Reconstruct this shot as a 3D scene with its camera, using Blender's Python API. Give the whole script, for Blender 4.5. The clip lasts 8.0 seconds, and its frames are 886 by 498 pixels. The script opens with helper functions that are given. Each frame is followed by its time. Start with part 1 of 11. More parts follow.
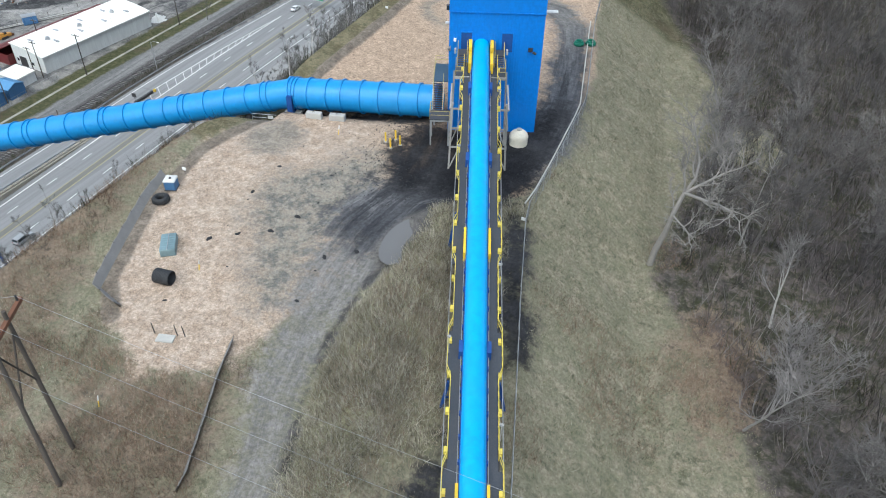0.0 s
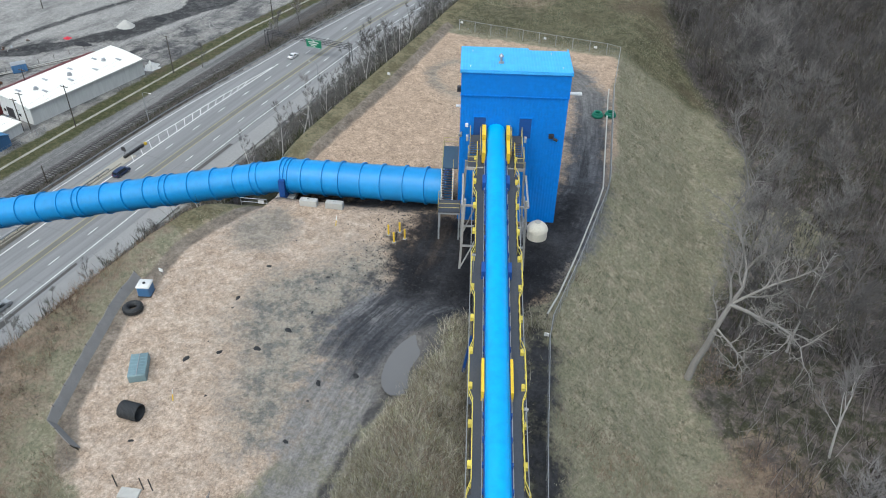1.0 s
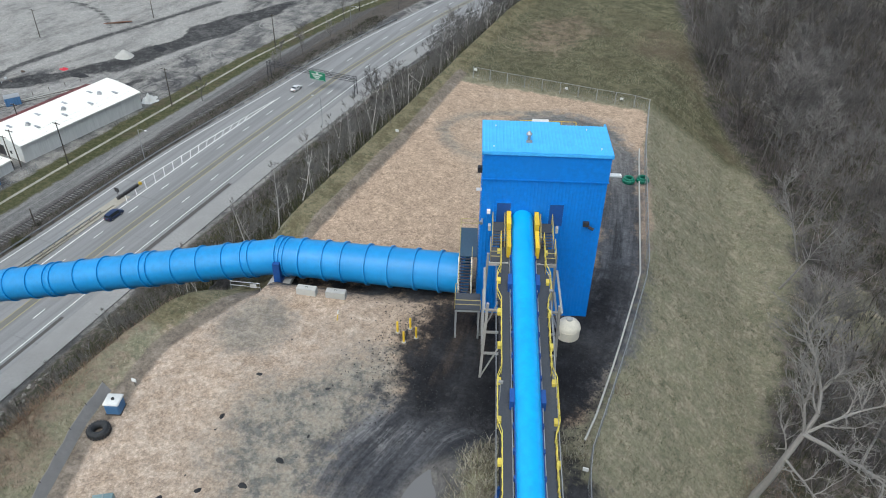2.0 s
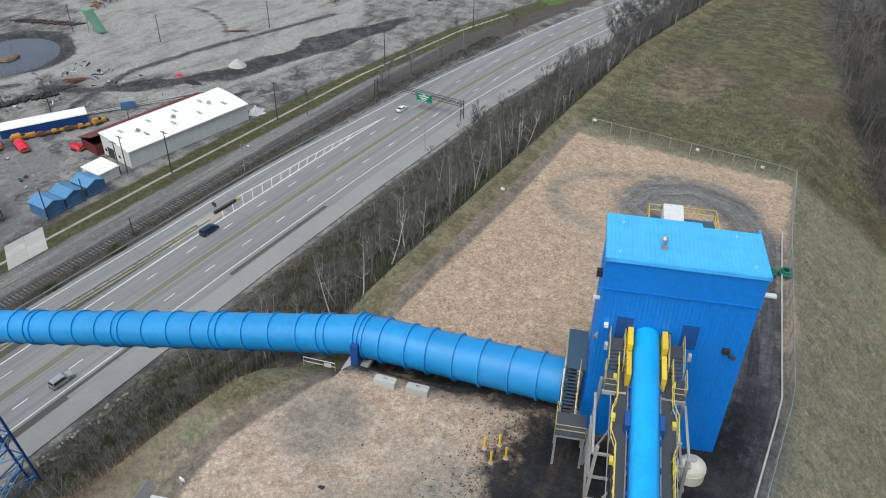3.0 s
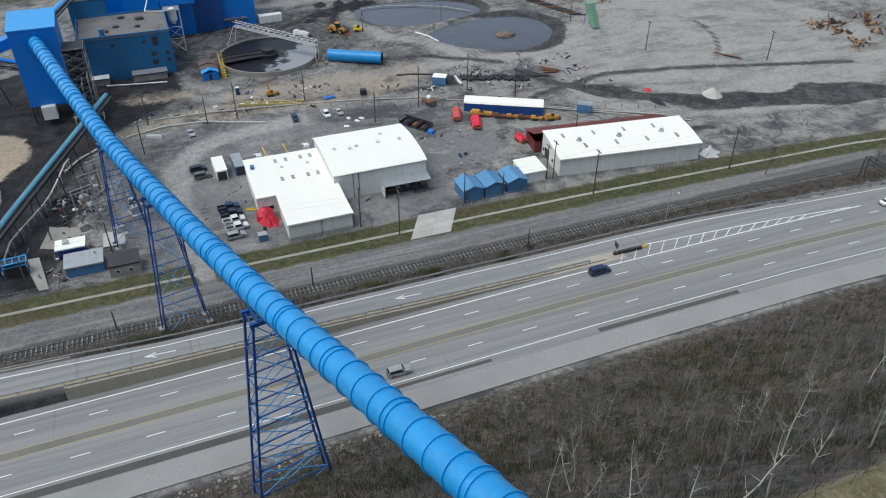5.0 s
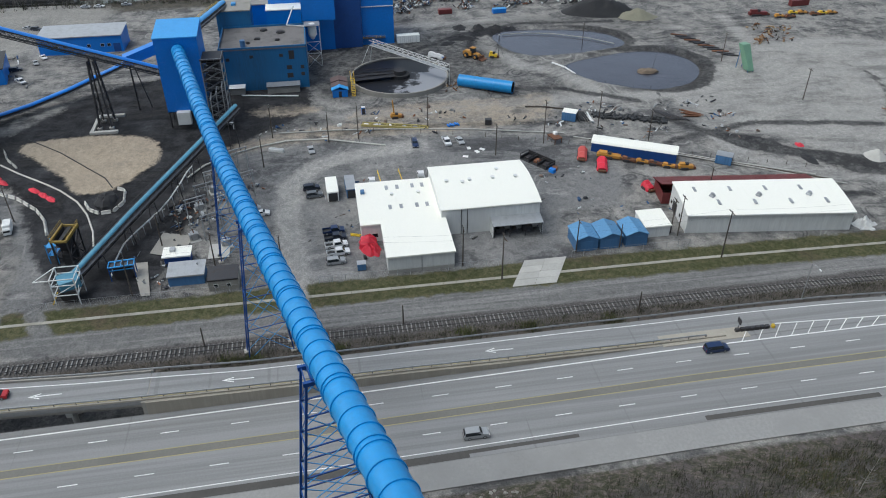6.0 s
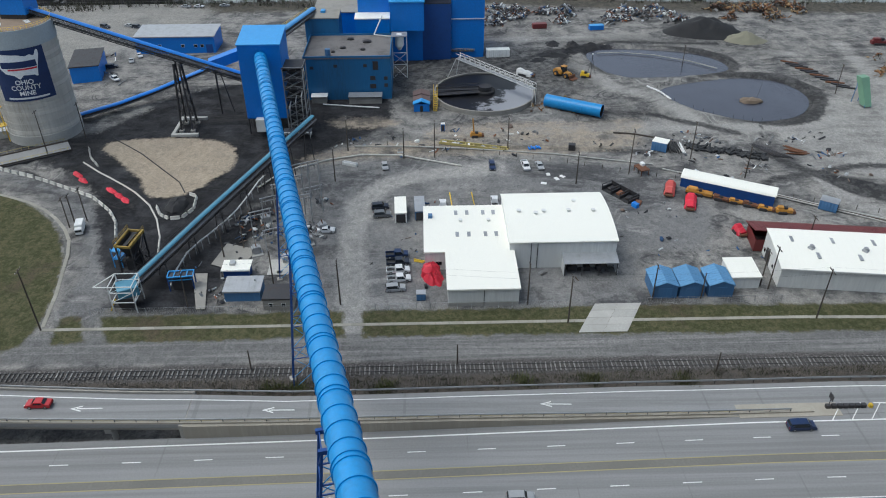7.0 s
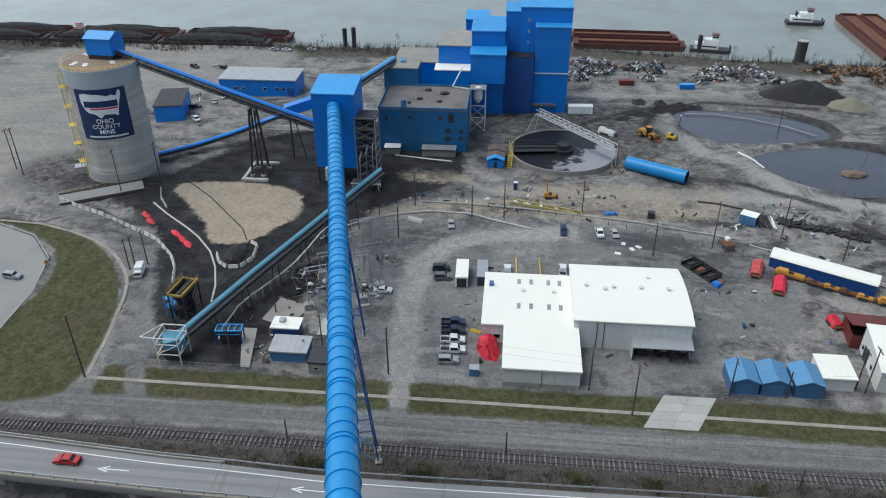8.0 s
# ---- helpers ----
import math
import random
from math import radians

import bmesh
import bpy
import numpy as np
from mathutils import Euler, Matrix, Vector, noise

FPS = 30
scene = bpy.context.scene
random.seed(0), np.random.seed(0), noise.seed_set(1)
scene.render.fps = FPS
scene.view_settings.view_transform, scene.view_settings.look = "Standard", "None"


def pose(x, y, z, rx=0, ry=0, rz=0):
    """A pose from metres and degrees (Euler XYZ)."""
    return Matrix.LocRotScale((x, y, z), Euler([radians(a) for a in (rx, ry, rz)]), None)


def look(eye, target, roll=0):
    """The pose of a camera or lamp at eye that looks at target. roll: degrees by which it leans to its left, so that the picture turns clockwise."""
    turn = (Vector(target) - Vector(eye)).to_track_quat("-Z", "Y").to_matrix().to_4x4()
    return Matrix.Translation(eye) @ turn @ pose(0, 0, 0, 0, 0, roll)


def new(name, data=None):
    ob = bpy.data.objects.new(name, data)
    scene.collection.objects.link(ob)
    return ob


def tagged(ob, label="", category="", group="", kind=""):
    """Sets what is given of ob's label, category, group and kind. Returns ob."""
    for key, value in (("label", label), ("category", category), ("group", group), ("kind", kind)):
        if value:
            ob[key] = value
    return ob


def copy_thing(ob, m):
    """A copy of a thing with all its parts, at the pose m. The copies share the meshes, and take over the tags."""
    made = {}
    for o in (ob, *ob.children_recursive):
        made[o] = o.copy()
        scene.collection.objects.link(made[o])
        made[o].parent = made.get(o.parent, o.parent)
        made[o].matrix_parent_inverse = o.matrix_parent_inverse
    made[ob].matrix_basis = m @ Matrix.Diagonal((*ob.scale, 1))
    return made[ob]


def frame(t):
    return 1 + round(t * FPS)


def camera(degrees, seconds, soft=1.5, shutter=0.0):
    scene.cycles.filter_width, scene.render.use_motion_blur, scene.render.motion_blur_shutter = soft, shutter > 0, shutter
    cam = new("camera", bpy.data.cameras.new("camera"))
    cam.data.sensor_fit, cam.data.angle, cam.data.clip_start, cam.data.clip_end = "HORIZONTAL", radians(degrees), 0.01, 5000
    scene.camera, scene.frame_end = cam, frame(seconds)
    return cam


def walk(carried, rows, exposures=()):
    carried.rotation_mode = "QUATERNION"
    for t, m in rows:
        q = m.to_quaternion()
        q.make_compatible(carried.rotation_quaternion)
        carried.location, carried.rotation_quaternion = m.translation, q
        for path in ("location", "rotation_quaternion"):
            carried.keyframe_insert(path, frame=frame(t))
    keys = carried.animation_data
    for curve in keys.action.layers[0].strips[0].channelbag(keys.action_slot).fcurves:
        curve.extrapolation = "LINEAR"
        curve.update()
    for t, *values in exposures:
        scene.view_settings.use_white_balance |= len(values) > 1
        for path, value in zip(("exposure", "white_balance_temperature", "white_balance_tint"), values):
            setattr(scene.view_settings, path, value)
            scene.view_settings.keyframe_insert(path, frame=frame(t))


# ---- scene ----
cam = camera(60.4, 8.0, soft=1.05)
METRES, EYE, TILT, LEAN, TURN = 104.05, 105.4, 0.0, 0.0, 21.7
ROWS = [
    (0.0, 0.0, 0.0, 0.0, 0.7, -39.29, -0.86),
    (0.5, -0.0071, 0.0625, -0.0, 0.64, -38.13, -0.93),
    (1.0, -0.0134, 0.1211, 0.0006, 0.58, -36.99, -0.95),
    (1.5, -0.0199, 0.1846, 0.0006, 0.52, -35.89, -0.96),
    (3.0, -0.0421, 0.366, 0.0003, 9.47, -35.16, -0.82),
    (3.5, -0.0517, 0.4307, -0.0008, 20.3, -35.4, -0.73),
    (4.0, -0.0626, 0.4923, -0.0039, 29.57, -35.57, -0.62),
    (4.5, -0.0787, 0.5576, -0.0078, 39.08, -35.7, -0.44),
    (5.0, -0.095, 0.6172, -0.0106, 47.23, -35.79, -0.24),
    (6.5, -0.1854, 0.7849, -0.0166, 63.01, -34.25, 0.14),
    (7.0, -0.225, 0.8292, -0.0159, 66.7, -34.25, 0.2),
    (7.5, -0.272, 0.8743, -0.0153, 70.51, -32.64, 0.26),
    (8.0, -0.3175, 0.9112, -0.0169, 73.82, -31.24, 0.3),
]
walk(cam, [(t, pose(0, 0, EYE, TILT, LEAN, TURN) @ pose(METRES * x, METRES * y, METRES * z, 90 + pitch, roll, yaw)) for t, x, y, z, yaw, pitch, roll in ROWS],
     exposures=[(0.0, 0.79, 6000, 3), (0.5, 0.68, 6040, 3), (1.5, 0.57, 6100, 3), (3.0, 0.46, 6280, 4), (3.5, 0.39, 6260, 4), (4.0, 0.28, 6180, 4), (4.5, 0.29, 6180, 4), (5.0, 0.36, 6200, 4), (6.5, 0.26, 6150, 4), (8.0, 0.28, 6110, 3)])

# ---- light ----
SUN_ELEV, SUN_ROT = 52.0, 200.0
world = bpy.data.worlds.new("overcast_sky")
scene.world = world
world.use_nodes = True
wn, wl = world.node_tree.nodes, world.node_tree.links
wn.clear()
w_out, w_bg, w_sky, w_hsv = wn.new("ShaderNodeOutputWorld"), wn.new("ShaderNodeBackground"), wn.new("ShaderNodeTexSky"), wn.new("ShaderNodeHueSaturation")
w_sky.sky_type, w_sky.sun_disc = "NISHITA", False
w_sky.sun_elevation, w_sky.sun_rotation = radians(SUN_ELEV), radians(SUN_ROT)
w_sky.dust_density, w_sky.air_density = 3.0, 1.0
w_hsv.inputs["Saturation"].default_value = 0.62
w_bg.inputs["Strength"].default_value = 0.14
wl.new(w_sky.outputs[0], w_hsv.inputs["Color"])
wl.new(w_hsv.outputs[0], w_bg.inputs["Color"])
wl.new(w_bg.outputs[0], w_out.inputs["Surface"])
sun = new("sun", bpy.data.lights.new("sun", "SUN"))
sun.data.energy, sun.data.angle, sun.data.color = 1.0, radians(25), (1.0, 0.985, 0.96)
sun.matrix_world = look((40, -60, 160), (0, 0, 0))


# ---- mesh building ----
class Form:
    """Collects vertices and faces of one mesh."""

    def __init__(self):
        self.v, self.f = [], []

    def add(self, verts, faces):
        n = len(self.v)
        self.v.extend(tuple(p) for p in verts)
        self.f.extend(tuple(i + n for i in f) for f in faces)
        return self

    def box(self, x0, y0, z0, x1, y1, z1):
        c = [(x, y, z) for z in (z0, z1) for x, y in ((x0, y0), (x1, y0), (x1, y1), (x0, y1))]
        return self.add(c, [(3, 2, 1, 0), (4, 5, 6, 7), (0, 1, 5, 4), (1, 2, 6, 5), (2, 3, 7, 6), (3, 0, 4, 7)])

    def block(self, cx, cy, z0, lx, ly, h, yaw=0.0, bevel=0.0):
        a, b = lx / 2, ly / 2
        q = [(-a, -b), (a, -b), (a, b), (-a, b)]
        if bevel:
            k = min(bevel, a * 0.45, b * 0.45)
            q = [(-a + k, -b), (a - k, -b), (a, -b + k), (a, b - k), (a - k, b), (-a + k, b), (-a, b - k), (-a, -b + k)]
        ca, sa = math.cos(radians(yaw)), math.sin(radians(yaw))
        q = [(cx + x * ca - y * sa, cy + x * sa + y * ca) for x, y in q]
        if bevel:
            k = min(bevel, h * 0.4)
            s = 1 - 2 * k / max(lx, ly)
            inner = [(cx + (x - cx) * s, cy + (y - cy) * s, z0 + h) for x, y in q]
            n = len(q)
            v = [(x, y, z0) for x, y in q] + [(x, y, z0 + h - k) for x, y in q] + inner
            f = [tuple(range(n - 1, -1, -1)), tuple(range(2 * n, 3 * n))]
            for r in (0, n):
                f += [(r + i, r + (i + 1) % n, r + n + (i + 1) % n, r + n + i) for i in range(n)]
            return self.add(v, f)
        return self.prism(q, z0, z0 + h)

    def prism(self, poly, z0, z1):
        n = len(poly)
        v = [(x, y, z0) for x, y in poly] + [(x, y, z1) for x, y in poly]
        f = [tuple(range(n - 1, -1, -1)), tuple(range(n, 2 * n))]
        return self.add(v, f + [(i, (i + 1) % n, n + (i + 1) % n, n + i) for i in range(n)])

    def beam(self, p, q, r, n=6, r2=None, caps=True):
        """A round or square bar from p to q."""
        p, q = Vector(p), Vector(q)
        d = q - p
        if d.length < 1e-6:
            return self
        m = d.to_track_quat("Z", "Y").to_matrix()
        off = 0.5 if n == 4 else 0.0
        ring = [m @ Vector((math.cos((i + off) * 2 * math.pi / n), math.sin((i + off) * 2 * math.pi / n), 0)) for i in range(n)]
        r2 = r if r2 is None else r2
        v = [p + a * r for a in ring] + [q + a * r2 for a in ring]
        f = [(i, (i + 1) % n, n + (i + 1) % n, n + i) for i in range(n)]
        if caps:
            f += [tuple(range(n - 1, -1, -1)), tuple(range(n, 2 * n))]
        return self.add(v, f)

    def pipe(self, path, r, n=8):
        """One unbroken bent tube along a path."""
        pts = [Vector(p) for p in path]
        v, m = [], len(pts)
        for k, p in enumerate(pts):
            d = (pts[min(k + 1, m - 1)] - pts[max(k - 1, 0)]).normalized()
            q = d.to_track_quat("Z", "Y").to_matrix()
            v += [p + q @ Vector((r * math.cos(2 * math.pi * (i + 0.5) / n), r * math.sin(2 * math.pi * (i + 0.5) / n), 0)) for i in range(n)]
        f = [(k * n + i, k * n + (i + 1) % n, (k + 1) * n + (i + 1) % n, (k + 1) * n + i) for k in range(m - 1) for i in range(n)]
        return self.add(v, f + [tuple(range(n - 1, -1, -1)), tuple(range((m - 1) * n, m * n))])

    def spike(self, p, q, r):
        """A thin twig that runs to a point."""
        p, q = Vector(p), Vector(q)
        d = q - p
        if d.length < 1e-6:
            return self
        m = d.to_track_quat("Z", "Y").to_matrix()
        ring = [p + m @ Vector((r * math.cos(a), r * math.sin(a), 0)) for a in (0.0, 2.1, 4.2)]
        return self.add(ring + [q], [(0, 1, 3), (1, 2, 3), (2, 0, 3)])

    def dome(self, c, rx, ry, rz, n=12, m=5, lumps=0.0, seed=0):
        rnd = random.Random(seed)
        v, f = [], []
        for j in range(m):
            a = j / m * math.pi / 2
            for i in range(n):
                b = 2 * math.pi * i / n
                k = 1 + rnd.uniform(-lumps, lumps)
                v.append((c[0] + rx * k * math.cos(a) * math.cos(b), c[1] + ry * k * math.cos(a) * math.sin(b), c[2] + rz * k * math.sin(a)))
        v.append((c[0], c[1], c[2] + rz))
        for j in range(m - 1):
            f += [(j * n + i, j * n + (i + 1) % n, (j + 1) * n + (i + 1) % n, (j + 1) * n + i) for i in range(n)]
        f += [((m - 1) * n + i, (m - 1) * n + (i + 1) % n, m * n) for i in range(n)]
        f.append(tuple(range(n - 1, -1, -1)))
        return self.add(v, f)

    def moved(self, m):
        self.v = [tuple(m @ Vector(p)) for p in self.v]
        return self


def mesh_of(name, form, material, smooth=True):
    me = bpy.data.meshes.new(name)
    me.from_pydata(form.v, [], form.f)
    me.update()
    if smooth:
        me.polygons.foreach_set("use_smooth", [True] * len(me.polygons))
        me.set_sharp_from_angle(angle=radians(38))
    me.materials.append(material)
    return me


def part(name, form, material, parent=None, label="", smooth=True):
    ob = new(name, mesh_of(name, form, material, smooth))
    ob.parent = parent
    if label:
        tagged(ob, label)
    return ob


def thing(name, label, category, at=(0, 0, 0), yaw=0.0, group="", kind=""):
    ob = new(name)
    ob.empty_display_size = 0.5
    ob.matrix_basis = pose(*at, 0, 0, yaw)
    return tagged(ob, label, category, group, kind)


# ---- materials ----
def nodes_of(name):
    m = bpy.data.materials.new(name)
    m.use_nodes = True
    return m, m.node_tree.nodes, m.node_tree.links, m.node_tree.nodes["Principled BSDF"]


def noise_node(n, l, coord, scale, detail=4.0, rough=0.6):
    t = n.new("ShaderNodeTexNoise")
    t.inputs["Scale"].default_value, t.inputs["Detail"].default_value, t.inputs["Roughness"].default_value = scale, detail, rough
    l.new(coord, t.inputs["Vector"])
    return t.outputs["Fac"]


def ramp_node(n, l, fac, lo, hi, a=0.0, b=1.0):
    t = n.new("ShaderNodeMapRange")
    t.interpolation_type = "SMOOTHSTEP"
    for key, value in zip(("From Min", "From Max", "To Min", "To Max"), (lo, hi, a, b)):
        t.inputs[key].default_value = value
    l.new(fac, t.inputs["Value"])
    return t.outputs["Result"]


def mix_node(n, l, fac, a, b, how="MIX"):
    t = n.new("ShaderNodeMix")
    t.data_type, t.blend_type = "RGBA", how
    for sock, value in ((t.inputs[0], fac), (t.inputs[6], a), (t.inputs[7], b)):
        if isinstance(value, (int, float)):
            sock.default_value = value
        elif isinstance(value, tuple):
            sock.default_value = (*value[:3], 1.0)
        else:
            l.new(value, sock)
    return t.outputs[2]


def math_node(n, l, how, a, b):
    t = n.new("ShaderNodeMath")
    t.operation = how
    for sock, value in zip(t.inputs, (a, b)):
        if isinstance(value, (int, float)):
            sock.default_value = value
        else:
            l.new(value, sock)
    return t.outputs[0]


def bump_node(n, l, height, strength, distance, shader):
    t = n.new("ShaderNodeBump")
    t.inputs["Strength"].default_value, t.inputs["Distance"].default_value = strength, distance
    l.new(height, t.inputs["Height"])
    l.new(t.outputs[0], shader.inputs["Normal"])


def surface(name, colour, dirt=None, rough=0.6, metal=0.0, coarse=0.25, fine=3.0, amount=0.5, bump=0.3, vary=0.12, streak=False):
    """Colour with wear at two scales; dirt is what the wear shows; vary: tint from object to object."""
    m, n, l, p = nodes_of(name)
    dirt = dirt or tuple(c * 0.6 for c in colour)
    tc = n.new("ShaderNodeTexCoord")
    co = tc.outputs["Object"]
    if streak:
        mp = n.new("ShaderNodeMapping")
        mp.inputs["Scale"].default_value = (1, 1, 0.12)
        l.new(co, mp.inputs["Vector"])
        co = mp.outputs[0]
    big = ramp_node(n, l, noise_node(n, l, co, coarse, 5.0, 0.62), 0.42, 0.72)
    small = noise_node(n, l, co, fine, 5.0, 0.7)
    wear = math_node(n, l, "MULTIPLY", big, ramp_node(n, l, small, 0.3, 0.7))
    col = mix_node(n, l, math_node(n, l, "MULTIPLY", wear, amount), colour, dirt)
    info = n.new("ShaderNodeObjectInfo")
    tint = ramp_node(n, l, info.outputs["Random"], 0.0, 1.0, 1 - vary, 1 + vary)
    grain = ramp_node(n, l, small, 0.25, 0.75, 0.88, 1.1)
    bright = n.new("ShaderNodeCombineColor")
    k = math_node(n, l, "MULTIPLY", tint, grain)
    for i in range(3):
        l.new(k, bright.inputs[i])
    l.new(mix_node(n, l, 1.0, col, bright.outputs[0], "MULTIPLY"), p.inputs["Base Color"])
    l.new(ramp_node(n, l, wear, 0, 1, rough, min(1.0, rough + 0.25)), p.inputs["Roughness"])
    p.inputs["Metallic"].default_value = metal
    if bump:
        bump_node(n, l, small, bump, 0.03, p)
    return m


BLUE = surface("blue_painted_steel", (0.010, 0.190, 0.640), (0.01, 0.09, 0.27), 0.38, 0.0, 0.12, 2.0, 0.35, 0.1, 0.05)
BLUE_TUBE = surface("blue_tube_shell", (0.018, 0.252, 0.585), (0.02, 0.16, 0.40), 0.36, 0.0, 0.1, 1.5, 0.35, 0.08, 0.04)
BLUE_HOOD = surface("bright_blue_hood", (0.015, 0.36, 0.80), (0.02, 0.26, 0.60), 0.34, 0.0, 0.1, 1.5, 0.3, 0.08, 0.03)
BLUE_DARK = surface("dark_blue_steel", (0.012, 0.07, 0.27), (0.02, 0.05, 0.13), 0.5, 0.0, 0.3, 3.0, 0.5, 0.1, 0.06)
BLUE_OLD = surface("weathered_blue_siding", (0.016, 0.135, 0.310), (0.03, 0.07, 0.12), 0.5, 0.0, 0.12, 2.0, 0.7, 0.1, 0.05, True)
BLUE_DULL = surface("dull_blue_siding", (0.06, 0.16, 0.32), (0.06, 0.11, 0.18), 0.55, 0.0, 0.2, 2.0, 0.5, 0.1, 0.08, True)
BLUE_ROOF = surface("blue_metal_roof", (0.045, 0.30, 0.66), (0.05, 0.18, 0.42), 0.4, 0.0, 0.15, 2.0, 0.35, 0.1, 0.05)
# tower blue made paler: the sky's reflection on the roof is in this colour
BLUE_SKY_SHEEN = surface("blue_roof_with_sky_sheen", (0.075, 0.43, 0.87), (0.06, 0.36, 0.74), 0.42, 0.0, 0.1, 1.0, 0.25, 0.05, 0.02)
YELLOW = surface("yellow_safety_paint", (0.72, 0.48, 0.03), (0.30, 0.20, 0.04), 0.5, 0.0, 0.8, 5.0, 0.5, 0.1)
WALKWAY = surface("dark_walkway_grating", (0.060, 0.068, 0.084), (0.11, 0.11, 0.112), 0.7, 0.2, 0.5, 8.0, 0.6, 0.4)
STEEL = surface("galvanised_steel", (0.42, 0.43, 0.44), (0.24, 0.23, 0.22), 0.45, 0.6, 0.5, 4.0, 0.5, 0.1)
STEEL_DARK = surface("dark_steel", (0.05, 0.05, 0.055), (0.10, 0.07, 0.05), 0.55, 0.4, 0.6, 4.0, 0.5, 0.1)
STEEL_WHITE = surface("white_painted_steel", (0.72, 0.72, 0.70), (0.40, 0.36, 0.30), 0.5, 0.0, 0.4, 3.0, 0.4, 0.1)
RUST = surface("rusty_steel", (0.17, 0.075, 0.04), (0.06, 0.035, 0.03), 0.8, 0.1, 0.4, 3.0, 0.7, 0.3)
WHITE_ROOF = surface("white_metal_roof", (0.86, 0.845, 0.765), (0.78, 0.76, 0.68), 0.5, 0.0, 0.05, 7.0, 0.12, 0.0, 0.01)
SIDING = surface("grey_white_siding", (0.68, 0.685, 0.665), (0.52, 0.515, 0.49), 0.55, 0.0, 0.12, 1.5, 0.5, 0.08, 0.04, True)
RED_ROOF = surface("red_metal_roof", (0.135, 0.022, 0.022), (0.07, 0.02, 0.02), 0.5, 0.0, 0.2, 2.0, 0.5, 0.1)
RED_TARP = surface("red_tarpaulin", (0.62, 0.018, 0.045), (0.36, 0.02, 0.03), 0.55, 0.0, 0.4, 2.0, 0.4, 0.5)
ORANGE = surface("orange_machine_paint", (0.50, 0.24, 0.04), (0.16, 0.10, 0.05), 0.55, 0.0, 0.6, 4.0, 0.7, 0.2)
CONCRETE = surface("pale_concrete", (0.42, 0.41, 0.38), (0.25, 0.24, 0.22), 0.85, 0.0, 0.15, 2.5, 0.7, 0.25, 0.08)
CONCRETE_OLD = surface("stained_concrete", (0.30, 0.285, 0.255), (0.15, 0.14, 0.13), 0.9, 0.0, 0.2, 2.5, 0.8, 0.3, 0.08)
SILO_STONE = surface("silo_concrete", (0.56, 0.535, 0.485), (0.27, 0.245, 0.205), 0.85, 0.0, 0.16, 1.5, 0.95, 0.15, 0.10, True)


def road_material(name, pale, dark, seam):
    """Worn paving: wheel tracks and oil lines along the lanes, repair joints across, fine grain."""
    m, n, l, p = nodes_of(name)
    geo = n.new("ShaderNodeNewGeometry").outputs["Position"]

    def drawn(sx, sy, scale, detail=5.0):
        t = n.new("ShaderNodeMapping")
        t.inputs["Scale"].default_value = (sx, sy, 1)
        l.new(geo, t.inputs["Vector"])
        return noise_node(n, l, t.outputs[0], scale, detail, 0.62)

    tracks = drawn(1.0, 0.012, 0.75)
    patches = drawn(0.5, 0.10, 0.35, 3.0)
    joints = drawn(0.02, 1.0, 0.55, 2.0)
    grain = noise_node(n, l, geo, 3.0, 6.0, 0.75)
    col = mix_node(n, l, ramp_node(n, l, tracks, 0.34, 0.66), pale, dark)
    col = mix_node(n, l, ramp_node(n, l, patches, 0.46, 0.68, 0.0, 0.3), col, tuple(0.5 * (a + b) * 0.92 for a, b in zip(pale, dark)))
    col = mix_node(n, l, ramp_node(n, l, joints, 0.68, 0.71, 0.0, 0.3), col, seam)
    bright = n.new("ShaderNodeCombineColor")
    k = ramp_node(n, l, grain, 0.25, 0.75, 0.90, 1.09)
    for i in range(3):
        l.new(k, bright.inputs[i])
    l.new(mix_node(n, l, 1.0, col, bright.outputs[0], "MULTIPLY"), p.inputs["Base Color"])
    p.inputs["Roughness"].default_value = 0.86
    bump_node(n, l, grain, 0.15, 0.02, p)
    return m


SHOULDER = surface("pale_shoulder", (0.275, 0.270, 0.262), (0.165, 0.161, 0.157), 0.88, 0.0, 0.07, 1.6, 0.7, 0.15, 0.04)
ASPHALT = road_material("grey_asphalt", (0.258, 0.257, 0.256), (0.192, 0.191, 0.190), (0.12, 0.119, 0.118))
MEDIAN = surface("median_grit", (0.175, 0.168, 0.150), (0.115, 0.111, 0.102), 0.9, 0.0, 0.1, 2.0, 0.7, 0.2, 0.04)
PAINT_WHITE = surface("white_road_paint", (0.74, 0.74, 0.72), (0.45, 0.45, 0.44), 0.7, 0.0, 0.5, 5.0, 0.5, 0.0, 0.05)
PAINT_YELLOW = surface("yellow_road_paint", (0.36, 0.31, 0.15), (0.25, 0.225, 0.15), 0.7, 0.0, 0.5, 5.0, 0.7, 0.0, 0.05)
PATH = surface("worn_path_concrete", (0.315, 0.30, 0.255), (0.18, 0.172, 0.145), 0.9, 0.0, 0.2, 2.5, 0.8, 0.3, 0.12)
TIMBER = surface("weathered_timber", (0.085, 0.070, 0.058), (0.05, 0.042, 0.036), 0.9, 0.0, 0.6, 6.0, 0.6, 0.3, 0.25)
SLEEPER = surface("bleached_sleeper", (0.205, 0.200, 0.192), (0.05, 0.047, 0.045), 0.9, 0.0, 0.6, 6.0, 0.7, 0.3, 0.3)
BARK = surface("grey_bark", (0.125, 0.114, 0.106), (0.065, 0.058, 0.053), 0.95, 0.0, 0.5, 5.0, 0.6, 0.3, 0.3)
BARK_DEAD = surface("weathered_dead_wood", (0.235, 0.220, 0.20), (0.14, 0.125, 0.11), 0.95, 0.0, 0.5, 5.0, 0.6, 0.3, 0.2)
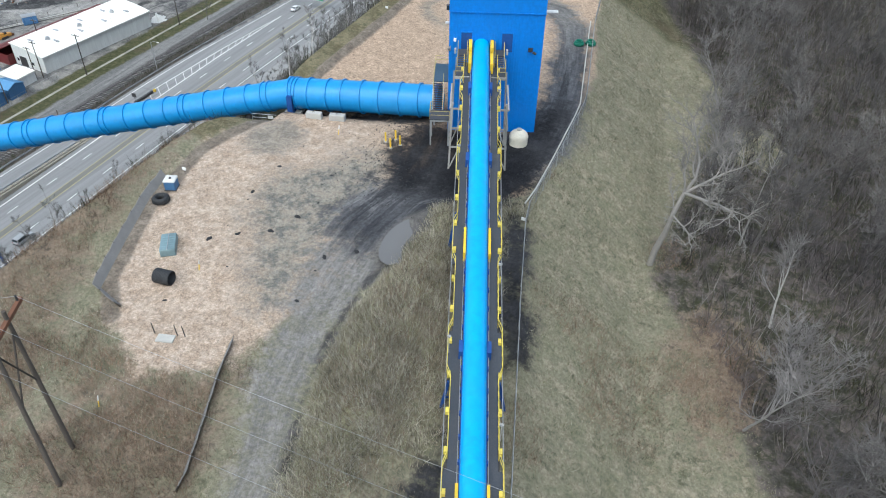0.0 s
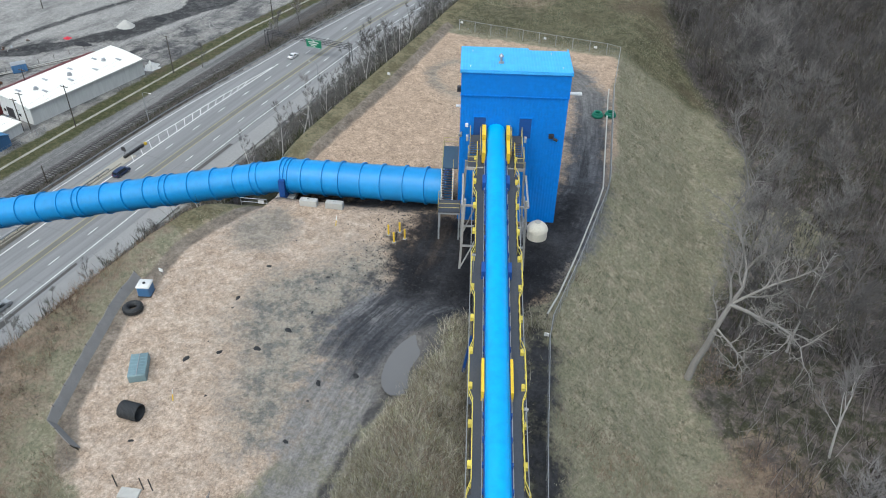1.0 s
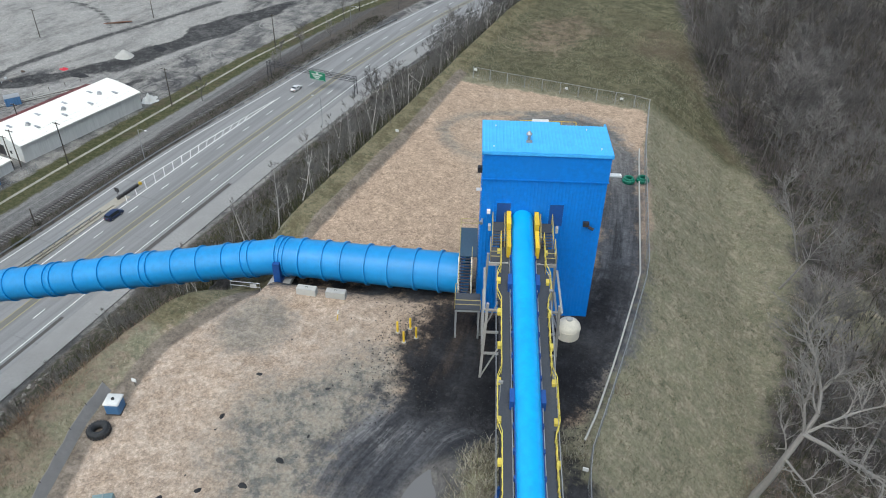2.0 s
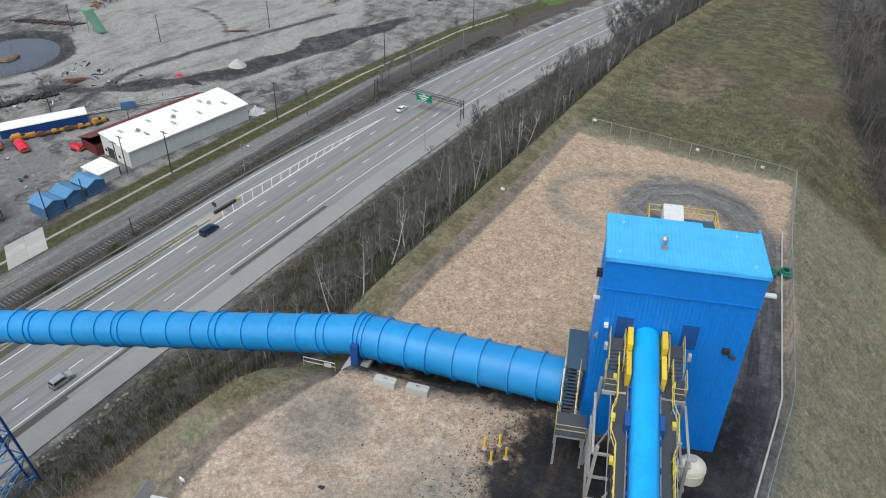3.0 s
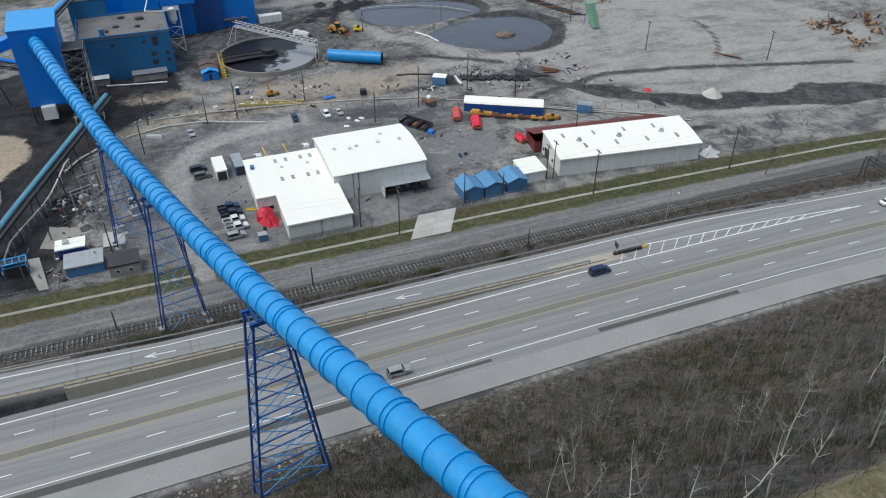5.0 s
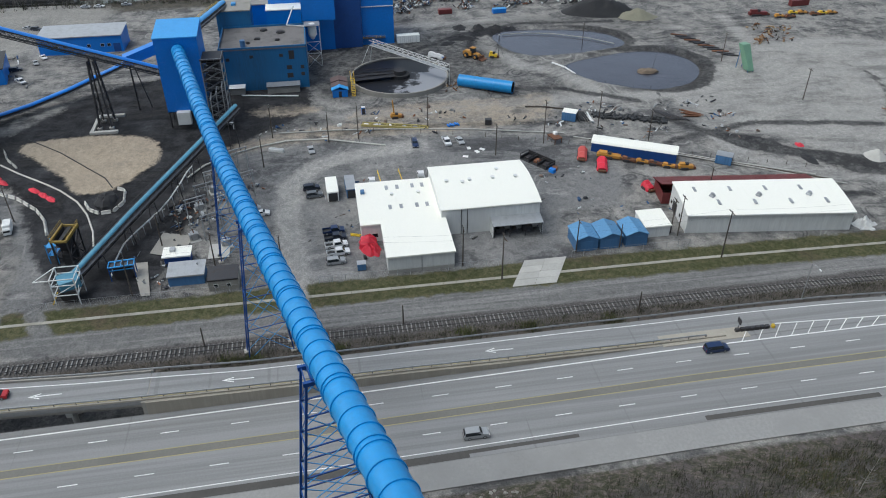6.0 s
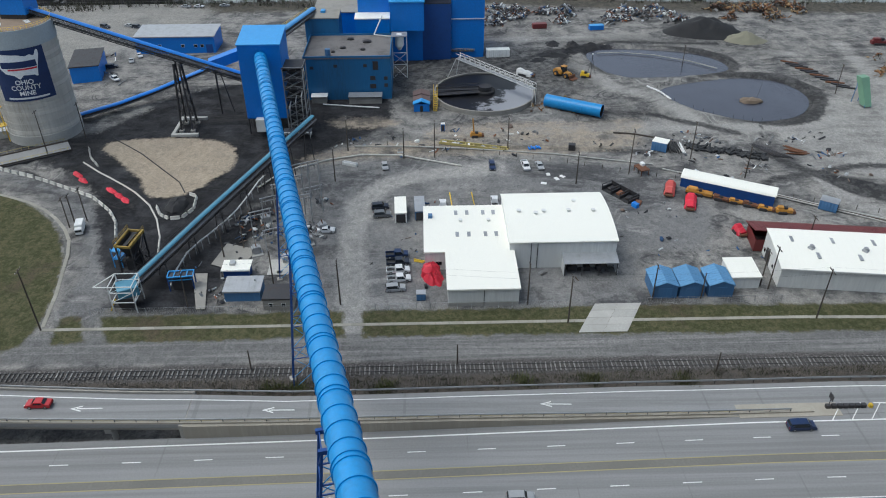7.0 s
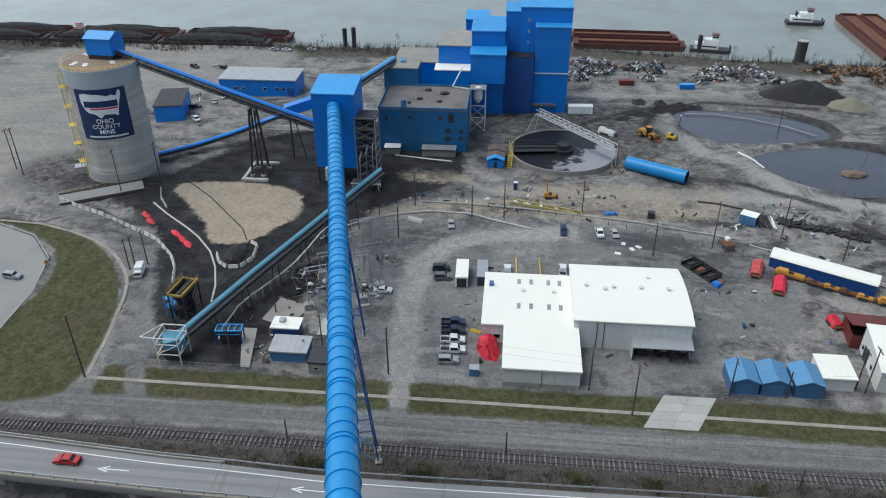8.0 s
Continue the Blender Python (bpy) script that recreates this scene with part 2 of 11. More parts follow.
BARK_PALE = surface("pale_bark", (0.27, 0.258, 0.24), (0.15, 0.14, 0.125), 0.95, 0.0, 0.5, 5.0, 0.6, 0.3, 0.25)
TWIG = surface("grey_twigs", (0.145, 0.134, 0.128), (0.085, 0.078, 0.075), 0.95, 0.0, 0.05, 0.8, 0.6, 0.0, 0.4)
TWIG_BANK = surface("dark_bank_twigs", (0.098, 0.094, 0.088), (0.055, 0.054, 0.050), 0.95, 0.0, 0.05, 0.8, 0.6, 0.0, 0.35)
RUBBER = surface("black_rubber", (0.025, 0.026, 0.028), (0.06, 0.058, 0.055), 0.7, 0.0, 0.6, 5.0, 0.5, 0.2)
GLASS = surface("dark_glass", (0.02, 0.025, 0.03), None, 0.12, 0.0, 0.5, 3.0, 0.2, 0.0)
COAL = surface("black_coal", (0.022, 0.022, 0.024), (0.05, 0.048, 0.046), 0.9, 0.0, 0.3, 4.0, 0.6, 0.8)


# ---- the lie of the land ----
PLANT_Z, PAD_Z, RIVER_Z = -1.5, 57.5, -6.0


TABLES = {}


def vnoise(x, y, size, seed):
    """Smooth value noise in 0..1 at the given size in metres."""
    if seed not in TABLES:
        TABLES[seed] = np.random.RandomState(seed).rand(256, 256)
    table = TABLES[seed]
    u, v = np.asarray(x) / size, np.asarray(y) / size
    i, j = np.floor(u).astype(int), np.floor(v).astype(int)
    a, b = u - i, v - j
    a, b = a * a * (3 - 2 * a), b * b * (3 - 2 * b)
    g = lambda p, q: table[(i + p) % 256, (j + q) % 256]
    return (g(0, 0) * (1 - a) + g(1, 0) * a) * (1 - b) + (g(0, 1) * (1 - a) + g(1, 1) * a) * b


def road_line(y):
    """Where the highway's far dashed line runs."""
    return np.interp(y, [-400, -80, 0, 60, 130, 180, 240, 275, 310, 345, 380, 450, 700], [-140, -141.6, -142.2, -143.2, -144.8, -145, -143.6, -140.6, -135.8, -129.5, -121, -100, -10])


def crest_line(y):
    return np.interp(y, [-200, 20, 44, 57, 66, 72, 82, 130, 165, 205, 300, 500], [-63, -61, -59.5, -58.6, -57.5, -56, -55, -55, -56, -53, -40, 20])


def fence_line(y):
    return np.interp(y, [-100, 0, 30, 50, 62, 75, 88, 114, 128, 220, 400], [30, 2, -6.2, -12, -15.3, -15.2, -15.5, -20.6, -22.6, -24, 10])


RAMP_Y = [-400, -60, 0, 28, 48, 75, 101, 128, 400]
RAMP_H = [3.4, 3.3, 3.1, 3.0, 2.5, 1.9, 0.9, 0.05, 0.0]


def ramp_outer(y):
    """Offset of the slip road's outer edge line from the highway's line."""
    return float(np.interp(y, [-120, -60, -8, 17, 45, 72, 109, 150, 168, 195, 220, 300, 420], [-22, -17.5, -14.2, -12.1, -10.7, -10.9, -11.8, -12.0, -11.6, -10.0, -8.5, -5.4, -5.2]))


def ramp_inner(y):
    return float(np.interp(y, [-120, -60, -5, 26, 47, 71, 108, 138], [-13, -10.5, -8.1, -6.5, -6.3, -6.3, -6.3, -6.3]))



RIVER_Y = [-3000, -200, -58, 15, 104, 175, 241, 420, 3000]
RIVER_X = [-425, -425, -424, -426, -434, -420, -416, -405, -300]
POND_A = [(-345.4, 136), (-349.4, 147), (-347.6, 162), (-344, 176), (-338.3, 183), (-331, 186), (-325, 185), (-322.2, 176), (-319.4, 163), (-318.6, 150), (-321.5, 143), (-331, 138)]
POND_B = [(-304.5, 154.6), (-309.4, 160), (-313, 170), (-317, 186), (-313.8, 199), (-303, 204.4), (-292.5, 202), (-283.5, 194.5), (-280.3, 182), (-283, 172), (-291, 162.5)]


def rounded(poly, times=2):
    """A closed outline with its corners cut round."""
    for _ in range(times):
        poly = [(a[0] * u + b[0] * (1 - u), a[1] * u + b[1] * (1 - u)) for a, b in zip(poly, poly[1:] + poly[:1]) for u in (0.75, 0.25)]
    return poly


def follow(line, x, y):
    """Distance across and along a line for each place; the sign tells the side."""
    px, py = np.asarray(x, float), np.asarray(y, float)
    best, along, side, run = np.full(px.shape, 1e9), np.zeros(px.shape), np.ones(px.shape), 0.0
    for (ax, ay), (bx, by) in zip(line, line[1:]):
        ex, ey = bx - ax, by - ay
        size = math.hypot(ex, ey)
        t = np.clip(((px - ax) * ex + (py - ay) * ey) / (size * size), 0, 1)
        d = np.hypot(px - ax - t * ex, py - ay - t * ey)
        near = d < best
        best, along = np.where(near, d, best), np.where(near, run + t * size, along)
        side = np.where(near, np.sign((px - ax) * ey - (py - ay) * ex), side)
        run += size
    return best * side, along


def inside(poly, x, y):
    """Signed distance to a polygon, positive within."""
    px, py = np.asarray(x, float), np.asarray(y, float)
    best = np.full(px.shape, 1e9)
    within = np.zeros(px.shape, bool)
    n = len(poly)
    for k in range(n):
        (ax, ay), (bx, by) = poly[k], poly[(k + 1) % n]
        ex, ey = bx - ax, by - ay
        t = np.clip(((px - ax) * ex + (py - ay) * ey) / (ex * ex + ey * ey), 0, 1)
        best = np.minimum(best, np.hypot(px - ax - t * ex, py - ay - t * ey))
        crosses = (ay > py) != (by > py)
        with np.errstate(divide="ignore", invalid="ignore"):
            within ^= crosses & (px < ax + (py - ay) * ex / (ey if ey else 1e-9))
    return np.where(within, best, -best)




def swollen(poly, k):
    cx, cy = sum(p[0] for p in poly) / len(poly), sum(p[1] for p in poly) / len(poly)
    return [(cx + (x - cx) * k, cy + (y - cy) * k) for x, y in poly]


POND_A, POND_B = swollen(rounded(POND_A), 1.03), swollen(rounded(POND_B), 1.03)
WOOD_Y = [-100, 40, 50, 61, 67, 88, 107, 117, 135, 146, 166, 198, 237, 400]
WOOD_X = [40, 15, 10, 3.5, -2.5, -1.0, 0.3, -0.5, -9, -15.5, -23, -29.5, -37, -45]


def land(x, y):
    """Height of the ground."""
    x, y = np.asarray(x, float), np.asarray(y, float)
    bend = road_line(y) + 144
    foot, crest, fence = -121.5 + bend, crest_line(y), fence_line(y)
    top = PAD_Z - 0.055 * np.clip(60 - y, 0, 400) - 0.03 * np.clip(y - 135, 0, 400)
    t = np.clip((x - foot) / (crest - foot), 0, 1)
    z = top * t ** 1.25 + 2.2 * (vnoise(x, y, 9, 1) - 0.5) * np.clip(4 * t * (1 - t), 0, 1)
    over = np.clip(x - fence, 0, None)
    z -= 0.60 * np.clip(over, 0, 12) + 0.12 * np.clip(over - 12, 0, 60)
    z += np.where(over > 0, 0.7 * (vnoise(x, y, 7, 2) - 0.5) * np.clip(over / 3, 0, 1), 0)
    mound = np.exp(-(((x + 20.5 + 0.15 * (y - 40)) / 3.2) ** 2)) * np.clip((62 - y) / 4, 0, 1) * np.clip((y - 5) / 10, 0, 1)
    z += 2.0 * mound * (0.75 + 0.5 * vnoise(x, y, 2.2, 31))
    z -= (0.34 + 0.22 * (vnoise(x, y, 1.3, 33) - 0.5)) * np.exp(-(((x + 25.4 + 1.2 * (vnoise(x, y, 2.6, 34) - 0.5) - 0.18 * (y - 53.5)) / 1.15) ** 2 + ((y - 53.5) / 2.9) ** 2))
    z += 0.6 * np.exp(-(((x - np.interp(y, [78, 105, 129], [-52.1, -51.7, -52.5])) / 0.6) ** 2)) * (y > 78) * (y < 130)
    bank = np.exp(-(((x - crest) / 2.0) ** 2)) * np.clip((y - 10) / 10, 0, 1)
    z += 0.6 * bank
    run = (x + 51.7) / 19.6
    trench = np.exp(-(((y - 75.4 - 3.0 * run) / 2.3) ** 2)) * np.clip((x + 54) / 3, 0, 1) * np.clip((-30 - x) / 3, 0, 1)
    z -= 2.4 * trench * np.clip(1.15 - run, 0, 1)
    belly = np.interp(x, [-112, -90, -70, -51.7], [42.1, 47.8, 53.2, 57.9]) - 3.4
    close = np.exp(-(((y - 76.31 - 0.238 * (x + 50.2)) / 5.0) ** 2)) * (x < -51) * (x > -100)
    z = z - close * np.clip(z - belly, 0, 9)
    z += 0.16 * (vnoise(x, y, 5, 3) - 0.5) * (x > crest)
    low = np.interp(x - bend, [-900, -163.5, -160.5, -121.5], [PLANT_Z, PLANT_Z, -0.3, -0.3])
    z = np.where(x < foot, low, np.maximum(z, -0.3))
    under = (x < -147.2) & (x > -158.5) & (y < 28)
    z = np.where(under, -3.2, z)
    z = np.where(x < -170, z + 0.5 * (vnoise(x, y, 14, 4) - 0.5) * np.clip((-190 - x) / 20, 0, 1), z)
    if not (x < -200).any():
        return z
    pond = np.maximum(inside(POND_A, x, y), inside(POND_B, x, y))
    z = np.where(x < -250, z - np.clip((pond + 1.6) * 0.9, 0, 2.4) + 0.3 * np.exp(-(((pond + 3.0) / 1.6) ** 2)), z)
    pit = inside([(-262, -52), (-250, -26), (-240, -10), (-222, 3), (-213, 8), (-219, -4), (-236, -20), (-247, -40)], x, y)
    z -= np.clip(pit * 0.35, 0, 1.6)
    shore = x - np.interp(y, RIVER_Y, RIVER_X)
    z = np.where(shore < 8, PLANT_Z - np.clip((8 - shore) * 0.55, 0, 8), z)
    return z


def height(x, y):
    return float(land(np.array([x]), np.array([y]))[0])


GRAVEL = [(-52.0, 126.8), (-23, 128), (-20.6, 114), (-17, 100), (-16, 85), (-16, 75), (-17, 66), (-24, 62), (-26, 55), (-29.5, 47), (-32, 38), (-34, 33), (-40, 31), (-45, 34), (-50, 38), (-53.2, 48), (-54.6, 54), (-54.6, 60), (-53.2, 67), (-52, 72), (-52, 80)]
PAD_COAL = [(-34.6, 69), (-35.2, 73), (-34.8, 76.5), (-28, 77), (-22, 78), (-20.6, 86), (-17.8, 90), (-16.4, 78), (-16.4, 65), (-21, 62.5), (-27, 62.5), (-31.3, 61.5), (-34.2, 66)]
PAD_MUD = [(-24, 66), (-30, 64), (-33, 61), (-35, 57.5), (-34.2, 53), (-31.0, 51), (-28, 51.5), (-25.6, 53), (-24.6, 57)]
MOUND = [(-23.6, 60.5), (-23.2, 54), (-24.0, 49), (-25.6, 43), (-24.9, 37), (-23.6, 31), (-22.4, 24), (-19, 22), (-17, 34), (-17.5, 46), (-19, 58), (-20.5, 61.5)]
PAD_SILT = [(-25.2, 49.6), (-26.8, 49.4), (-28.4, 52.5), (-27.6, 57.4), (-24.4, 58.4), (-23.6, 54)]
PAD_SMUDGE = [(-44.5, 55), (-43.2, 59.5), (-40.6, 62), (-38.2, 66.5), (-34.3, 69), (-31, 62), (-33, 50), (-31.5, 42), (-35, 40), (-39.5, 47)]
# the dirt track: up from the slope, past the coal, round the tower and into the turning loop
TRACK = [(-23.2, 6), (-23.8, 20), (-25.2, 27), (-27.6, 33), (-29.2, 40.5), (-29.8, 48), (-29.6, 55), (-28, 61), (-24.5, 66), (-20.5, 71), (-18.6, 78), (-18.9, 88), (-20.4, 98), (-22.4, 107), (-24.2, 113.5), (-28, 118), (-33, 119.2), (-37, 116.5), (-37.5, 112.5), (-34, 110)]
TRACK_AT = [0, 22, 36, 44, 52, 60, 68, 78, 90, 102, 113, 122, 140, 160]
TRACK_WIDE = [2.0, 2.2, 2.8, 3.9, 4.6, 4.6, 4.4, 4.0, 2.5, 2.6, 2.8, 3.4, 3.0, 1.5]
TRACK_DARK = [0.0, 0.0, 0.05, 0.12, 0.45, 0.85, 0.95, 1.0, 0.95, 0.75, 0.40, 0.30, 0.25, 0.3]
LOOP = [(-40.4, 105.2), (-43.2, 105.8), (-46.0, 107.8), (-47.8, 111.0), (-47.4, 114.2), (-44.8, 117.4), (-40.5, 119.5), (-36, 121)]
EDGE_STRIP = [(-52.4, 129), (-51.6, 105), (-51.9, 81), (-53.1, 67), (-54.7, 60), (-53.4, 49), (-49.7, 38.6), (-46.4, 34.9)]
LANES = [[(-274.5, 70), (-274.3, 90), (-274.5, 114), (-276.5, 139), (-273.5, 163), (-274.5, 189), (-292, 217), (-318, 236), (-350, 240)], [(-330, 128), (-308.4, 139.5), (-300, 150), (-286, 158), (-277, 160)], [(-291, 202.6), (-265.6, 190), (-246, 184), (-228, 186), (-214, 200), (-206, 228), (-200, 270)], [(-356, 40), (-362, 90), (-360, 160), (-340, 214)]]
NORTH_FLAT = [(-300, 205), (-332, 262), (-284, 330), (-222, 322), (-198, 262), (-208, 226), (-228, 206), (-250, 186)]
TRAILS = [[(-196, 300), (-206, 250), (-216, 215), (-232, 190), (-258, 172)], [(-226, 150), (-240, 170), (-248, 200), (-240, 240), (-226, 290)], [(-290, 118), (-285, 148), (-270, 170)], [(-330, 100), (-345, 120), (-356, 150), (-352, 190)], [(-204, 150), (-208, 180), (-200, 210)], [(-262, 60), (-262, 110), (-258, 140)], [(-212, -22), (-222, -14), (-238, -24), (-252, -44)]]
DRIVE = [(-250, 92), (-247.5, 78), (-245.5, 69), (-240.5, 60.5), (-230.6, 53.6), (-215.4, 52.6), (-198.1, 54), (-181.5, 55.3), (-172, 56)]
# strip below the level tube: its shade and spilled coal in one dark colour
TUBE_SHADE_COAL = [(-52.5, 72.6), (-32, 76.6), (-31, 80.5), (-52.5, 77.4)]
DITCH_A = [(-17.4, 63.4), (-15.2, 62), (-13.6, 57.5), (-11.2, 50.5), (-9.2, 44), (-11.6, 42.5), (-13.4, 47), (-15.8, 54)]
DITCH_B = [(-14.0, 34.5), (-12.6, 34), (-10.6, 28), (-8, 20), (-13.6, 20), (-14.4, 29)]
WEED_PATCHES = [
    [(-45, 31), (-38, 31.5), (-33.5, 34), (-30.5, 30), (-28.5, 21), (-36, 15), (-43, 22)],
    [(-25, 48), (-21.5, 54), (-17, 52), (-16, 40), (-18, 28), (-23, 32)],
    [(2.4, 62), (6, 66), (10, 63), (10, 52), (6, 48), (2, 55)],
    [(-72, 8), (-44, 14), (-48, 30), (-53, 37), (-57, 50), (-57.6, 68), (-66, 72)],
    [(-48, 146), (-41, 144), (-38, 158), (-42, 168), (-49, 160)],
]
CLEARING = [(1.6, 97), (3.4, 107), (8, 108.5), (11.5, 104), (8, 97)]
PAD_DISC = [(-48.4 + 3.6 * math.cos(k), 66.2 + 4.2 * math.sin(k)) for k in (0, 0.8, 1.6, 2.4, 3.1, 3.9, 4.7, 5.5)]
SAND = [(-268.3, -29.8), (-271.9, -20.5), (-273.7, -3.5), (-270, 9.7), (-260.3, 15.9), (-252, 15), (-247, 12.8), (-244, 10.5), (-238.5, 7.6), (-235.2, 1.4), (-235.4, -3.6), (-238.9, -6.4), (-247.1, -9.9), (-256, -18)]
SAND_STRIPS = [
    [(-257.5, 33), (-265.7, 52), (-269.5, 75.4), (-267.3, 100.3), (-272, 128), (-270, 140), (-261, 138), (-256.7, 107.4), (-258.9, 75.6), (-256.3, 53), (-252.2, 37.3)],
    [(-285.5, 38), (-286, 57), (-281.8, 66), (-277.5, 57.7), (-278.3, 43.4)],
    [(-269.5, 69), (-279, 75), (-280.5, 92.6), (-280, 130), (-284, 142), (-271, 142), (-266, 110.3), (-266.5, 92.1)],
]
GRIME = [
    [(-348, 58), (-352, 124), (-330, 130), (-312, 134), (-301, 126), (-292, 104), (-287, 66), (-300, 58)],
    [(-290, -84), (-264, -80), (-261, -58), (-270, -40), (-296, -44)],
    [(-276, 30), (-276, 66), (-270, 70), (-266, 52), (-260, 38)],
    [(-290, 118), (-296, 146), (-286, 152), (-281, 140), (-283, 122)],
    [(-354, 118), (-364, 150), (-360, 202), (-346, 216), (-338, 204), (-350, 180), (-353, 150)],
    [(-264, -78), (-247, -47), (-239, -33), (-222, -17), (-205, -10.5), (-186, -9), (-184, 3), (-205, -5), (-224, -11), (-240, -24), (-257, -56)],
    [(-212, -6), (-196, -6), (-184, 0), (-184, 26), (-200, 26), (-226, 36), (-246, 36), (-240, 26), (-212, 12)],
]
HAUL = [(-264, -78), (-247, -47), (-239, -33), (-222, -17), (-205, -10.5), (-186, -9), (-182, -4), (-184, 3), (-190, 1), (-205, -5), (-224, -11), (-240, -24), (-257, -56)]
GATE_WAY = [(-196, -6.5), (-186.6, -3.1), (-177, 1.4), (-170, 4)]
SAND_FLAT = [(-246, 186), (-262, 178), (-292, 196), (-306, 236), (-286, 262), (-252, 250), (-236, 216)]
SAND_FAR = [(-300, -72), (-268, -68), (-240, -75), (-230, -160), (-420, -160), (-420, -20), (-380, -30), (-340, -62)]
COAL_YARD = [(-268, -60), (-252, -32), (-240, -21), (-224, -14), (-205, -7), (-189, 2), (-188, 12), (-198, 16), (-222, 21), (-240, 28), (-264, 42), (-280, 62), (-296, 60), (-318, 60), (-326, 20), (-316, 4), (-308, -14), (-290, -24), (-276, -32)]
COAL_PONDS = [(-352, 128), (-354, 146), (-346, 150), (-342, 130), (-330, 124), (-318, 132), (-330, 122)]
DUMP_COAL = [(-186.5, 0), (-186, 22), (-196, 24), (-212, 27), (-232, 32), (-224, 18), (-200, 6)]
COAL_NORTH = [(-222, 190), (-232, 178), (-262, 170), (-268, 176), (-240, 196), (-226, 240), (-214, 300), (-190, 330), (-184, 280), (-200, 220)]
VERGE = [(-184.4, -8), (-175.4, -8), (-176, 60), (-174.5, 160), (-172, 240), (-166, 300), (-150, 360), (-158, 362), (-176, 300), (-183, 220), (-184.6, 120), (-184.6, 60)]
LOOP_GRASS = [(-246, -80), (-242.5, -52), (-234, -35), (-218.5, -21), (-198, -13.6), (-181, -12), (-172, -14), (-170, -60), (-187, -46), (-208, -36.5), (-224.5, -41), (-236, -52), (-241, -66)]
FIELD_FAR = [(-153, 352), (-136, 396), (-150, 440), (-190, 430), (-176, 370)]
YARD_ASPHALT = [(-184.6, 44), (-184.6, 120), (-206, 122), (-206, 140), (-226, 148), (-250, 136), (-256, 60), (-250, 36), (-226, 36)]

xs = np.concatenate([[-3000, -1500, -900, -650, -520], np.arange(-470, -126, 1.7), np.arange(-126, -62, 1.3), np.arange(-62, 14, 0.62), np.arange(14, 125, 3.5), [140, 180, 260, 500, 1200, 3000]])
ys = np.concatenate([[-3000, -1200, -500, -250, -170], np.arange(-130, 16, 2.2), np.arange(16, 131, 0.66), np.arange(131, 300, 2.2), np.arange(300, 480, 6.0), [500, 600, 800, 1400, 3000]])
gx, gy = np.meshgrid(xs, ys)
gz = land(gx, gy)
rows_n, cols_n = gx.shape
idx = np.arange(rows_n * cols_n).reshape(rows_n, cols_n)
quads = np.stack([idx[:-1, :-1], idx[:-1, 1:], idx[1:, 1:], idx[1:, :-1]], -1).reshape(-1, 4)
ground_mesh = bpy.data.meshes.new("ground")
ground_mesh.from_pydata(np.stack([gx, gy, gz], -1).reshape(-1, 3).tolist(), [], quads.tolist())
ground_mesh.polygons.foreach_set("use_smooth", [True] * len(ground_mesh.polygons))


def zone(name, *polys):
    d = np.max([inside(p, gx, gy) for p in polys], 0)
    at = ground_mesh.attributes.new(name, "FLOAT", "POINT")
    at.data.foreach_set("value", np.clip(d, -12, 12).reshape(-1).astype(np.float32))


zone("gravel", GRAVEL)
zone("smudge", rounded(PAD_SMUDGE))
zone("brown", *WEED_PATCHES)
zone("mud", rounded(PAD_MUD))
zone("silt", rounded(PAD_SILT))
zone("mound", rounded(MOUND))
zone("far_flat", rounded(SAND_FAR))
# the strip below the tube takes the coal colour for its shade too
zone("coal", rounded(PAD_COAL), TUBE_SHADE_COAL, DITCH_A, DITCH_B, rounded(COAL_YARD), DUMP_COAL, COAL_PONDS)
zone("disc", PAD_DISC)
zone("worn", [(-56, 70), (-40, 71), (-30, 66), (-28, 40), (-33, 25), (-48, 25), (-58, 45)])
zone("sand", rounded(SAND))
zone("strip", *[rounded(p) for p in SAND_STRIPS])
zone("grime", *[rounded(p) for p in GRIME])
zone("lawn", FIELD_FAR)
zone("yard", YARD_ASPHALT, HAUL)
bend_g = road_line(gy) + 144
track_across, track_along = follow(TRACK, gx, gy)
pond_g = np.maximum(inside(POND_A, gx, gy), inside(POND_B, gx, gy))
sand_ring = inside(rounded(SAND_FLAT), gx, gy)
